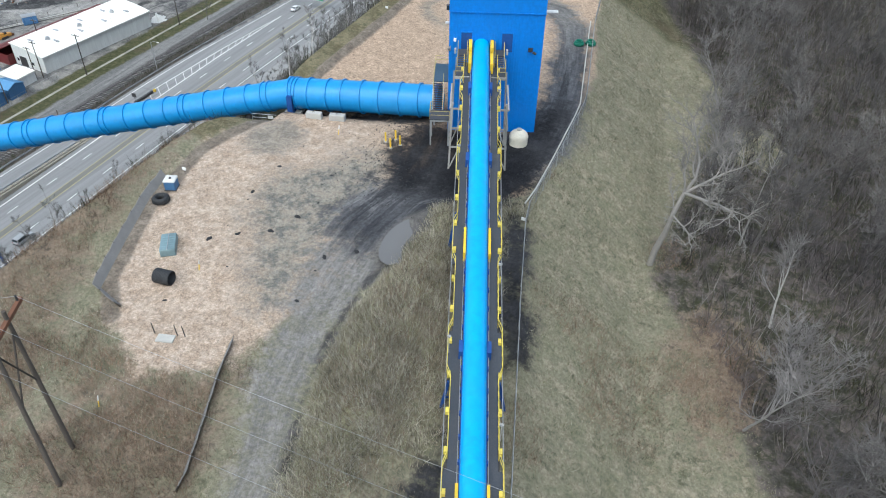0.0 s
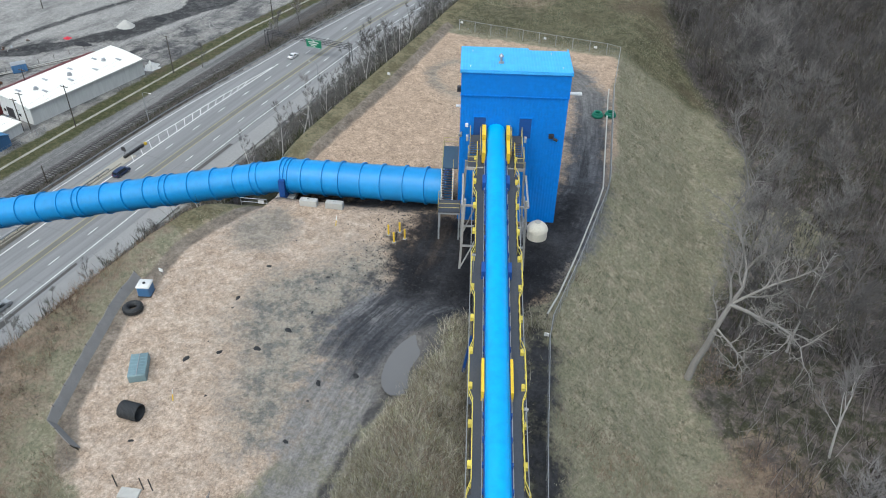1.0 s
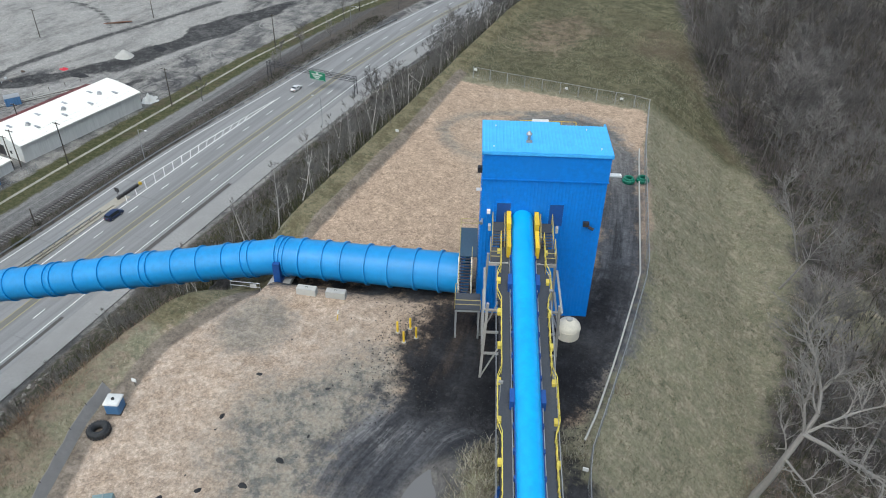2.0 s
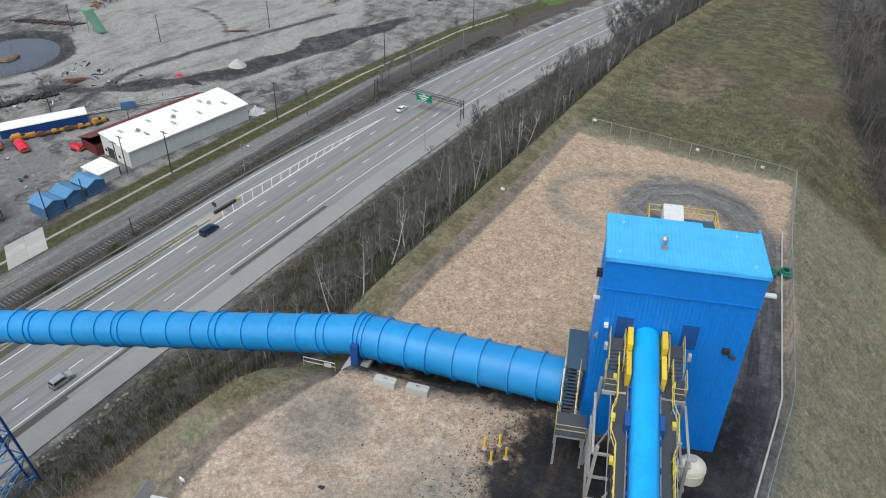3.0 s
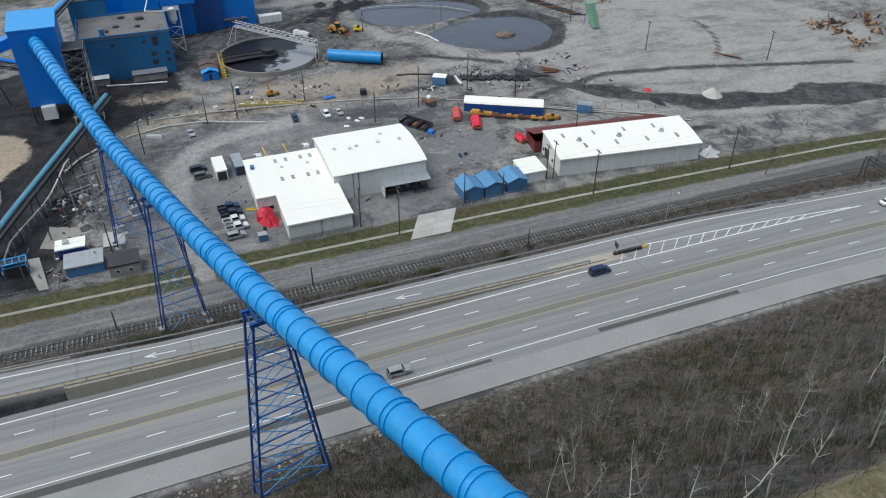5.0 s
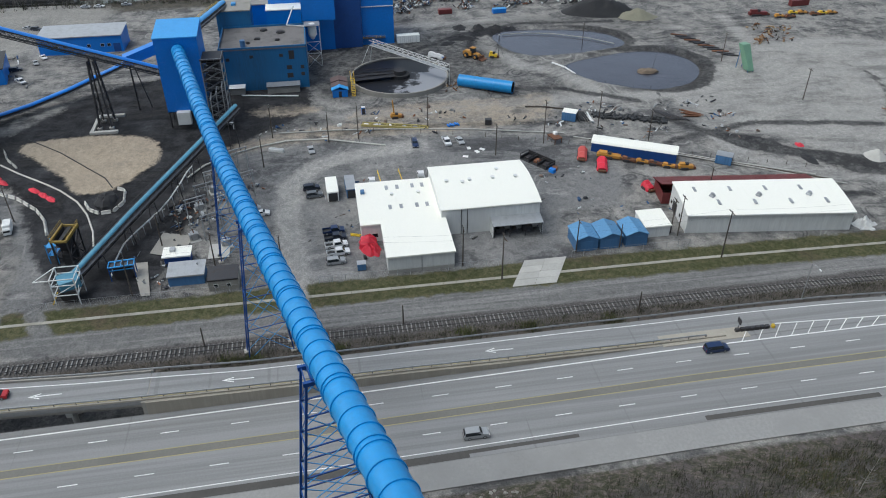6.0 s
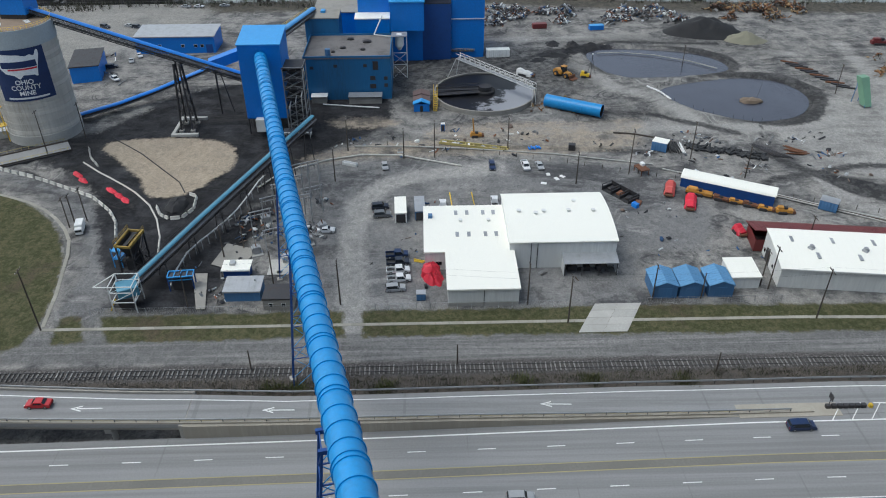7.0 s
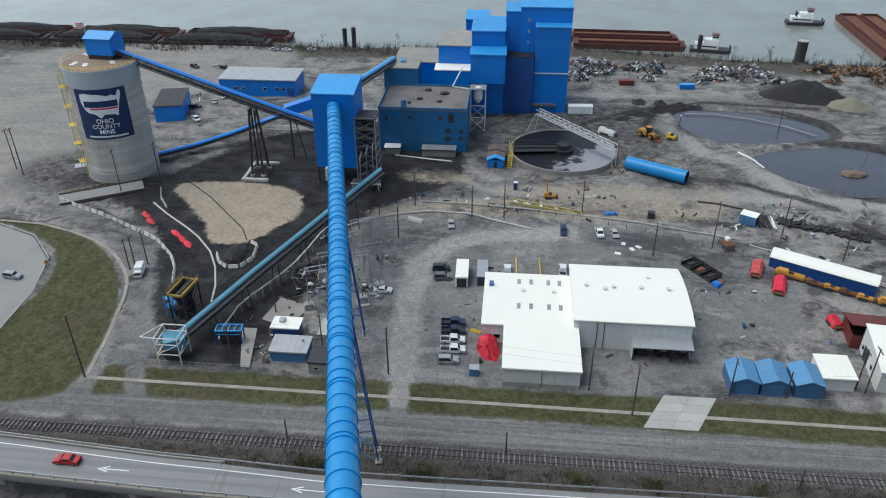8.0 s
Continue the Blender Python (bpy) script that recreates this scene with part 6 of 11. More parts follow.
for k in range(24):
    part("concrete_lift", drum(SR + (0.09, 0.0, 0.05, 0.12, 0.02)[k % 5], 1.2 * k, 1.2 * (k + 1) - 0.06), SILO_STONE, silo)
part("silo_core", drum(SR - 0.06, -0.3, SH - 0.4), SILO_STONE, silo)
part("base_ring", drum(SR + 0.3, -0.3, 3.0), CONCRETE, silo)
part("steel_rim", drum(SR + 0.25, 30.2, SH), surface("pale_blue_grey_steel", (0.44, 0.49, 0.52), (0.34, 0.37, 0.38), 0.5, 0.0, 0.2, 2.0, 0.4, 0.05), silo, "pale grey steel rim band")
part("roof_deck", drum(SR - 0.1, SH, SH + 0.08), surface("rust_stained_deck", (0.27, 0.20, 0.14), (0.16, 0.11, 0.08), 0.9, 0.0, 0.2, 2.0, 0.7, 0.2), silo, "rust-stained roof deck")
f = Form()
for i in range(40):
    a = 2 * math.pi * i / 40
    b = 2 * math.pi * (i + 1) / 40
    p, q_ = Vector((SR * math.cos(a), SR * math.sin(a), SH)), Vector((SR * math.cos(b), SR * math.sin(b), SH))
    f.beam(p, p + Vector((0, 0, 1.1)), 0.05, 5).beam(p + Vector((0, 0, 1.1)), q_ + Vector((0, 0, 1.1)), 0.05, 5).beam(p + Vector((0, 0, 0.6)), q_ + Vector((0, 0, 0.6)), 0.04, 5)
part("handrail", f, YELLOW, silo)
SILO_FACE = math.degrees(math.atan2(74 + 49, -64 + 279.5)) - 12.0


def curved(a0, a1, z0, z1, r, n=16):
    v = []
    for k in range(n + 1):
        a = radians(a0 + (a1 - a0) * k / n)
        v += [(r * math.cos(a), r * math.sin(a), z0), (r * math.cos(a), r * math.sin(a), z1)]
    return Form().add(v, [(2 * k, 2 * k + 2, 2 * k + 3, 2 * k + 1) for k in range(n)])


BANNER_BLUE = surface("navy_banner", (0.010, 0.032, 0.120), (0.012, 0.028, 0.09), 0.6, 0.0, 0.3, 2.0, 0.3, 0.05)
BANNER_WHITE = surface("white_banner_print", (0.70, 0.71, 0.72), (0.55, 0.56, 0.58), 0.6, 0.0, 0.3, 2.0, 0.3, 0.0)
banner = part("banner", curved(SILO_FACE - 41, SILO_FACE + 41, 14.5, 30.1, SR + 0.16, 24), BANNER_BLUE, silo, "navy blue banner with a white map shape and lettering")


def bar(deg, z, wide, tall, material=BANNER_WHITE, r=SR + 0.20):
    d = math.degrees(wide / 2 / r)
    part("print_bar", curved(SILO_FACE + deg - d, SILO_FACE + deg + d, z - tall / 2, z + tall / 2, r, 6), material, banner)


# a plain white map-like shape
v = []
for k in range(29):
    u = -6.0 + 12.0 * k / 28
    top = float(np.interp(u, [-6.0, -4.6, 0.0, 2.2, 3.4, 4.6, 5.4, 6.0], [28.6, 28.9, 28.5, 27.9, 28.3, 27.6, 29.4, 29.2]))
    low = float(np.interp(u, [-6.0, -5.4, -4.2, -2.1, -0.7, 0.4, 2.1, 3.4, 4.2, 4.8, 6.0], [26.2, 24.3, 23.0, 22.5, 21.2, 22.4, 22.3, 22.2, 21.3, 24.4, 28.0]))
    a = radians(SILO_FACE) + u / (SR + 0.2)
    v += [((SR + 0.2) * math.cos(a), (SR + 0.2) * math.sin(a), z) for z in (low, top)]
part("print_shape", Form().add(v, [(2 * k, 2 * k + 2, 2 * k + 3, 2 * k + 1) for k in range(28)]), BANNER_WHITE, banner)
bar(-1.0, 25.6, 9.8, 1.9, BANNER_BLUE, SR + 0.24)
bar(3.0, 24.2, 8.0, 0.5, RED_TARP, SR + 0.24)
bar(0, 15.4, 11.6, 0.55)


def lettering(text, z, size):
    """Letters bent round the silo, one mesh each line."""
    c = bpy.data.curves.new("lettering", "FONT")
    c.body, c.size, c.align_x, c.extrude = text, size, "CENTER", 0.01
    c.offset = 0.03
    tmp = bpy.data.objects.new("lettering", c)
    me = bpy.data.meshes.new_from_object(tmp)
    bpy.data.objects.remove(tmp)
    for v in me.vertices:
        a = radians(SILO_FACE) + v.co.x / (SR + 0.22)
        r = SR + 0.2 + v.co.z
        v.co = (r * math.cos(a), r * math.sin(a), z + v.co.y)
    me.materials.clear()
    me.materials.append(BANNER_WHITE)
    ob = new("lettering", me)
    ob.parent = banner


for text, z in (("OHIO", 19.7), ("COUNTY", 18.0), ("MINE", 16.3)):
    lettering(text, z, 1.95)

# ---- transfer house at the tube's lower end ----
tr = thing("transfer_house", "tall bright blue transfer house on steel legs over the coal yard", "transfer tower", (-280.6, 22.8, PLANT_Z))
part("wall", wall_ring(rect(-6.5, -6.3, 6.5, 6.3), 5.5, 29.0), BLUE, tr, smooth=False)
part("roof", slab_roof(-6.5, -6.3, 6.5, 6.3, 28.9, 0.3, 1.5, 0.25), BLUE_ROOF, tr, smooth=False)
part("gable", Form().add([(-6.5, -6.35, 28.9), (6.5, -6.35, 28.9), (-6.5, -6.35, 30.4)], [(0, 1, 2)]), BLUE, tr, smooth=False)
part("gable", Form().add([(-6.5, 6.35, 28.9), (6.5, 6.35, 28.9), (-6.5, 6.35, 30.4)], [(0, 1, 2)]), BLUE, tr, smooth=False)
f = Form()
for k in range(44):
    y = -6.2 + 0.285 * k
    f.beam((6.52, y, 5.6), (6.52, y, 28.8), 0.045, 4)
part("wall_ribs", f, BLUE, tr)
part("floor_plate", Form().box(-6.5, -6.3, 5.4, 6.5, 6.3, 5.7), STEEL_DARK, tr)
for x in (-6, 0, 6):
    for y in (-6, 6):
        part("leg", Form().beam((x, y, -0.3), (x, y, 5.6), 0.3, 4), STEEL_DARK, tr)
part("chute_cover", Form().box(6.4, -3.5, 2.0, 8.6, 0.5, 6.0), STEEL_WHITE, tr)

# ---- preparation plant ----
FELT = surface("worn_roof_felt", (0.165, 0.155, 0.150), (0.050, 0.048, 0.048), 0.9, 0.0, 0.22, 2.0, 0.95, 0.2, 0.05)
plant = block_house("plant_block", "broad weathered blue plant building with a dark cluttered flat roof", "plant building", -324, 31.2, -301, 60.4, PLANT_Z, 13.2, BLUE_OLD, FELT, 0.0, 0.1, 0, 0)
part("parapet", wall_ring(rect(-11.6, -14.7, 11.6, 14.7), 14.5, 15.5, 0.3), BLUE_OLD, plant, smooth=False)
for y, z, w, h in ((-12, 11, 1.2, 1.0), (-4, 11.6, 1.2, 1.0), (6, 11.6, 1.2, 1.0), (9.5, 10.6, 1.8, 3.0), (8.4, 4, 2.0, 1.6), (12.8, 4.5, 1.2, 1.2), (12.8, 7, 1.2, 1.2), (8.4, 7, 1.8, 1.4)):
    part("wall_opening", Form().box(11.5, y - w / 2, z, 11.62, y + w / 2, z + h), STEEL_DARK, plant)
for x, y, r in ((-4, 6, 1.6), (2, -2, 1.1), (-7, 0, 1.3), (4, 5, 0.9), (6, -5, 0.7)):
    part("roof_fan", Form().beam((x, y, 14.7), (x, y, 15.3), r, 16).beam((x, y, 15.3), (x, y, 15.5), r * 0.7, 16), STEEL_DARK, plant)
part("roof_tank", Form().beam((9, -6.5, 14.7), (9, -6.5, 17.2), 0.9, 14), BLUE_DULL, plant)
upper = block_house("plant_block", "blue upper block on the plant with a grey roof", "plant building", -336, 29.5, -324.2, 41.5, PLANT_Z, 19.5, BLUE_OLD, CONCRETE_OLD, 0.0, 0.2, 0, 0)
part("roof_unit", Form().block(-1, 0, 21.2, 2.4, 1.6, 0.8, 0, 0.1), BLUE_ROOF, upper)
block_house("plant_block", "low blue plant block with a grey flat roof", "plant building", -362, 30, -344, 58, PLANT_Z, 15.5, BLUE, CONCRETE_OLD, 0.0, 0.2, 0, 0)
block_house("plant_block", "blue plant block with a pale roof", "plant building", -337.0, 46.8, -331, 59.4, PLANT_Z, 17.0, BLUE, WHITE_ROOF, 0.3, 0.2, 0, 0)
block_house("plant_block", "blue plant block with a grey roof", "plant building", -356, 47.6, -337.3, 59.3, PLANT_Z, 24.0, BLUE, CONCRETE_OLD, 0.3, 0.2, 0, 0)
jut = block_house("plant_block", "blue plant block jutting out under a bright blue roof", "plant building", -345, 59.6, -331, 72.0, 12.5, 22.9, BLUE, BLUE_ROOF, 1.6, 0.3, 0, 0)
part("soffit", Form().box(-7, -6.2, -0.3, 7, 6.2, -0.2), STEEL_DARK, jut)
block_house("plant_block", "tall dark blue plant block with a bright blue roof", "plant building", -352, 59.6, -338, 71.4, PLANT_Z, 29.3, BLUE, BLUE_ROOF, 1.6, 0.3, 0, 0)
block_house("plant_block", "slender blue plant block with a bright blue roof", "plant building", -356, 71.5, -345.5, 77.4, PLANT_Z, 34.5, BLUE, BLUE_ROOF, 1.0, 0.3, 0, 0)
prep = block_house("preparation_plant", "towering deep blue preparation plant of sheet steel", "plant building", -362, 76.8, -344, 95.2, PLANT_Z, 36.5, BLUE, BLUE_ROOF, 1.4, 0.3, 0, 0)
for z in (16, 20, 25, 29, 33):
    part("wall_light", Form().box(9.0, -6.5, z, 9.4, -5.8, z + 1.0), STEEL, prep)
front = block_house("preparation_plant", "blue front bay of the preparation plant", "plant building", -343.8, 82.4, -340.5, 94.9, PLANT_Z, 30.4, BLUE, BLUE_ROOF, 0.6, 0.25, 0, 0)
part("wall_ledge", Form().box(1.5, -6.3, 15.0, 2.0, 6.3, 15.3), STEEL_WHITE, front)
part("floor_platform", Form().box(1.6, -6.2, 3.0, 3.6, 2.5, 3.2), WALKWAY, front)
handrail([(3.6, -6.2, 3.2), (3.6, 2.5, 3.2)], front)
# shaded recess between the blocks: its shade is given by the darker blue
block_house("plant_block", "lower bay of the plant, recess shade in its dark blue", "plant building", -345, 59.8, -338.5, 82.2, PLANT_Z, 20.0, BLUE_DARK, STEEL_DARK, 0.0, 0.0, 0, 0)
back = block_house("plant_block", "bright blue gabled block at the river side of the plant", "plant building", -384, 55, -374, 64, PLANT_Z, 24, BLUE, BLUE_ROOF, 1.2, 0.3, 0, 0)

# blue buildings beyond the silo
store = block_house("store_building", "long bright blue store building with a grey roof", "building", -362, -41.5, -349, -10.5, PLANT_Z, 5.2, BLUE, STEEL, 0.6, 0.3)
for y in (-9, -6, 3, 8, 10.5):
    window(store, y, 2.6, 1.2, 1.0, 6.52)
part("roller_door", Form().box(6.52, 12.0, 0, 6.6, 14.6, 3.6), BLUE_DARK, store)
block_house("store_building", "small bright blue store with a dark roof", "building", -337, -57.5, -320, -47.5, PLANT_Z, 4.4, BLUE, STEEL_DARK, 0.6, 0.3, 12)

# ---- thickener tank ----
tank = thing("thickener_tank", "round thickener tank full of grey slurry with a low rim", "tank", (-303.2, 92.6, PLANT_Z))
v, n = [], 64
for r, z in ((17.6, -0.3), (17.6, 1.6), (17.1, 1.6), (17.1, 0.9)):
    v += [(r * math.cos(2 * math.pi * i / n), r * math.sin(2 * math.pi * i / n), z) for i in range(n)]
part("rim", Form().add(v, [(k * n + i, k * n + (i + 1) % n, (k + 1) * n + (i + 1) % n, (k + 1) * n + i) for k in range(3) for i in range(n)]), CONCRETE_OLD, tank)
def slurry_material():
    """Grey settled water with a black film that thickens on one side."""
    m, n, l, p = nodes_of("slurry")
    at = n.new("ShaderNodeNewGeometry").outputs["Position"]
    xyz = n.new("ShaderNodeSeparateXYZ")
    l.new(at, xyz.inputs[0])
    side = ramp_node(n, l, math_node(n, l, "ADD", xyz.outputs[1], math_node(n, l, "MULTIPLY", math_node(n, l, "ADD", xyz.outputs[0], 303.2), 0.7)), 82.0, 118.0)
    film = math_node(n, l, "ADD", side, math_node(n, l, "MULTIPLY", math_node(n, l, "SUBTRACT", noise_node(n, l, at, 0.13, 6.0, 0.65), 0.5), 1.5))
    l.new(mix_node(n, l, ramp_node(n, l, film, 0.42, 0.56), (0.014, 0.014, 0.016), (0.27, 0.275, 0.295)), p.inputs["Base Color"])
    p.inputs["Roughness"].default_value = 0.4
    p.inputs["Specular IOR Level"].default_value = 0.2
    return m


SLURRY = slurry_material()
part("slurry", drum(17.15, 0.9, 1.1), SLURRY, tank, "grey slurry surface")
part("drive_column", drum(2.2, 1.1, 3.4, 24), STEEL_DARK, tank)
part("feed_well", drum(3.6, 1.1, 2.0, 28), COAL, tank)
for s in (-1.2, 1.2):
    part("rake_walkway", Form().box(-1.5, -17.0, 2.0, 1.5, -2.0, 2.2).moved(pose(s, 0, 0, 0, 0, 8)), STEEL_DARK, tank)
    part("rake_truss", Form().beam((s - 0.4, -17, 2.1), (s, -2, 2.6), 0.16, 4).beam((s - 0.4, -17, 3.4), (s, -2, 3.8), 0.12, 4), STEEL_DARK, tank)
boom = thing("access_bridge", "white lattice access bridge reaching over the thickener", "bridge", (-319.5, 84.0, PLANT_Z))
p0, p1 = Vector((0, 0, 7.5)), Vector((26, 24.5, 6.0))
d = (p1 - p0).normalized()
nrm = Vector((-d.y, d.x, 0)).normalized()
f, ends = Form(), []
for s in (-0.9, 0.9):
    for up in (0, 1.8):
        f.beam(p0 + nrm * s + Vector((0, 0, up)), p1 + nrm * s + Vector((0, 0, up)), 0.11, 4)
part("chords", f, STEEL_WHITE, boom)
f = Form()
for k in range(15):
    a, b = p0.lerp(p1, k / 15), p0.lerp(p1, (k + 1) / 15)
    for s in (-0.9, 0.9):
        f.beam(a + nrm * s, b + nrm * s + Vector((0, 0, 1.8)), 0.06, 4).beam(b + nrm * s, b + nrm * s + Vector((0, 0, 1.8)), 0.06, 4)
    f.beam(a + nrm * 0.9 + Vector((0, 0, 1.8)), b - nrm * 0.9 + Vector((0, 0, 1.8)), 0.05, 4)
    f.beam(b + nrm * 0.9 + Vector((0, 0, 1.8)), b - nrm * 0.9 + Vector((0, 0, 1.8)), 0.05, 4)
part("web", f, STEEL_WHITE, boom)
part("deck", Form().add([p0 + nrm * 0.8, p1 + nrm * 0.8, p1 - nrm * 0.8, p0 - nrm * 0.8], [(0, 1, 2, 3)]), STEEL, boom)
for s in (-0.9, 0.9):
    part("end_leg", Form().beam(p1 + nrm * s, p1 + nrm * s - Vector((0, 0, 6.2)), 0.12, 4), STEEL_WHITE, boom)
    part("end_leg", Form().beam(p0 + nrm * s, p0 + nrm * s * 2.5 - d * 3 - Vector((0, 0, 7.6)), 0.12, 4), STEEL_WHITE, boom)
lying = thing("spare_tube", "length of blue steel tube lying on the yard", "tube", (-293.2, 112.6, PLANT_Z + 2.1))
q1 = Vector((9.6, 17.0, 0))
part("tube_shell", shell(Vector((0, 0, 0)), q1, q1, q1, 2.1, 28), BLUE_TUBE, lying)
part("tube_lining", shell(Vector((0, 0, 0)), q1, q1, q1, 2.02, 28), STEEL_DARK, lying)
part("end_cap", Form().add(ring_verts(Vector((0, 0, 0)) + q1 * 0.02, q1, 2.0, 28), [tuple(range(28))]), STEEL_DARK, lying)
for k in (0.0, 0.33, 0.66, 1.0):
    part("rib", band(q1 * k, q1, 2.08, 0.12, 0.1), BLUE_TUBE, lying)


# ---- trees and brush ----
def bare_tree(seed, tall, trunk_r, spread, limbs, twigs, lean=0.06):
    """Trunk and limbs, and the crown of fine twigs, of a leafless tree."""
    rnd = random.Random(seed)
    trunk, crown = Form(), Form()
    pts = [Vector((0, 0, -0.4))]
    d = Vector((rnd.uniform(-lean, lean), rnd.uniform(-lean, lean), 1))
    for k in range(6):
        d = (d + Vector((rnd.uniform(-0.1, 0.1), rnd.uniform(-0.1, 0.1), 0.05))).normalized()
        pts.append(pts[-1] + d * tall / 6)
    for k in range(6):
        trunk.beam(pts[k], pts[k + 1], trunk_r * (1 - 0.155 * k), 6, trunk_r * (1 - 0.155 * (k + 1)), caps=False)
    tips = []
    for k in range(limbs):
        u = rnd.uniform(0.3, 0.97)
        i = min(5, int(u * 6))
        a = pts[i].lerp(pts[i + 1], u * 6 - i)
        ang = rnd.uniform(0, 2 * math.pi)
        ln = spread * (1.15 - u * 0.7) * rnd.uniform(0.6, 1.1)
        out = Vector((math.cos(ang), math.sin(ang), rnd.uniform(0.5, 1.3))).normalized()
        m = a + out * ln * 0.5
        b = m + (out + Vector((rnd.uniform(-0.3, 0.3), rnd.uniform(-0.3, 0.3), 0.35))).normalized() * ln * 0.6
        r = trunk_r * (0.5 - 0.3 * u)
        trunk.beam(a, m, r, 5, r * 0.65, caps=False).beam(m, b, r * 0.65, 4, r * 0.3, caps=False)
        tips += [(m, out, ln), (b, out, ln * 0.8), (m.lerp(b, 0.5), out, ln)]
    for k in range(twigs):
        a, out, ln = rnd.choice(tips)
        w = (out * 0.6 + Vector((rnd.uniform(-1, 1), rnd.uniform(-1, 1), rnd.uniform(-0.1, 1.0)))).normalized()
        l1 = ln * rnd.uniform(0.25, 0.55)
        b = a + w * l1
        crown.spike(a, b + w * l1 * 0.15, 0.034)
        for j in range(3):
            w2 = (w + Vector((rnd.uniform(-0.8, 0.8), rnd.uniform(-0.8, 0.8), rnd.uniform(-0.2, 0.7)))).normalized()
            crown.spike(a.lerp(b, rnd.uniform(0.2, 1)), b + w2 * l1 * 0.7, 0.020)
    return trunk, crown


def tree_kind(seed, tall, r, spread, limbs, twigs, bark, label, group, twig=TWIG):
    trunk, crown = bare_tree(seed, tall, r, spread, limbs, twigs)
    ob = thing("bare_tree", label, "tree", (0, 0, -500), 0, group)
    part("trunk", trunk, bark, ob)
    part("crown", crown, twig, ob, smooth=False)
    return ob


SAPLINGS = [tree_kind(10 + k, 6.5 + 1.1 * k, 0.075 + 0.01 * k, 2.3, 12, 110, BARK_PALE if k in (1, 4) else BARK, "slender bare sapling with pale bark on the bank" if k in (1, 4) else "slender leafless sapling with grey bark on the bank", "saplings on the bank", TWIG_BANK) for k in range(6)]
GROWN = [tree_kind(30 + k, 12.0 + 1.6 * k, 0.17, 5.2, 20, 260, BARK, "tall leafless tree with grey bark in the wood", "trees of the wood") for k in range(4)]
BARK_WHITE = surface("whitish_bark", (0.46, 0.44, 0.41), (0.25, 0.235, 0.21), 0.95, 0.0, 0.5, 5.0, 0.6, 0.3, 0.2)
PALE = []
for k in range(4):
    trunk, crown = bare_tree(60 + k, 6.0 + 0.8 * k, 0.085, 1.8, 7, 40, 0.32)
    ob = thing("bare_tree", "slender leaning sapling with whitish bark on the bank", "tree", (0, 0, -500), 0, "saplings on the bank")
    part("trunk", trunk, BARK_WHITE, ob)
    part("crown", crown, TWIG, ob, smooth=False)
    PALE.append(ob)
rnd = random.Random(5)


joined = {}


def plant_tree(kinds, x, y, lo=0.8, hi=1.25, keep=True):
    k = rnd.randrange(len(kinds))
    m = Matrix.Translation((x, y, height(x, y) - 0.2)) @ pose(0, 0, 0, 0, 0, rnd.uniform(0, 360))
    size = rnd.uniform(lo, hi)
    if not keep:
        for child in kinds[k].children:
            joined.setdefault((kinds is GROWN, child.data.materials[0].name), []).append((child.data, m @ Matrix.Diagonal((size, size, size, 1))))
        return None
    ob = copy_thing(kinds[k], m)
    ob.scale = (size, size, size)
    return ob


for k in range(660):
    y = rnd.uniform(62, 290) if k < 530 else rnd.uniform(18, 72)
    c, f_ = float(crest_line(y)) - 2.5, -117.0 + float(road_line(y)) + 144
    t = 1 - rnd.random() ** 1.7
    x = f_ + (c - f_) * (0.15 + 0.85 * t)
    if abs(y - tube_at(x).y) < 8 and x > -115:
        continue
    near = 0.55 if y < 95 else 0.75
    plant_tree(SAPLINGS, x, y, 0.55 * near, 1.15 * near, keep=k % 6 == 0)
for k in range(75):
    y = rnd.uniform(80, 235)
    plant_tree(PALE, float(crest_line(y)) - 1.5 - 22 * rnd.random() ** 1.5, y, 0.8, 1.2)
for k in range(70):
    y = rnd.uniform(150, 330)
    c = float(crest_line(y))
    plant_tree(GROWN, c - 1 - rnd.uniform(0, 26), y, 0.6, 0.9, keep=k % 4 == 0)
for k in range(330):
    y = rnd.uniform(40, 330)
    edge = float(np.interp(y, WOOD_Y, WOOD_X)) + 2
    x = edge + 66 * rnd.random() ** 1.3
    plant_tree(GROWN, x, y, 0.65, 1.1, keep=x < edge + 22 and y < 200)
for (grown, piece), pieces in joined.items():
    vs, fs, total = [], [], 0
    for data, m in pieces:
        co = np.empty(len(data.vertices) * 3)
        data.vertices.foreach_get("co", co)
        mm = np.array(m)
        vs.append(co.reshape(-1, 3) @ mm[:3, :3].T + mm[:3, 3])
        fs += [tuple(i + total for i in p.vertices) for p in data.polygons]
        total += len(data.vertices)
    if vs:
        me = bpy.data.meshes.new("thicket")
        me.from_pydata(np.concatenate(vs).tolist(), [], fs)
        me.materials.append(bpy.data.materials[piece])
        tagged(new("far_wood" if grown else "sapling_thicket", me), "dense leafless trees of the far wood" if grown else "dense leafless saplings on the bank", "wood", kind="stuff")
for ob in SAPLINGS + GROWN + PALE:
    for child in list(ob.children):
        bpy.data.objects.remove(child)
    bpy.data.objects.remove(ob)


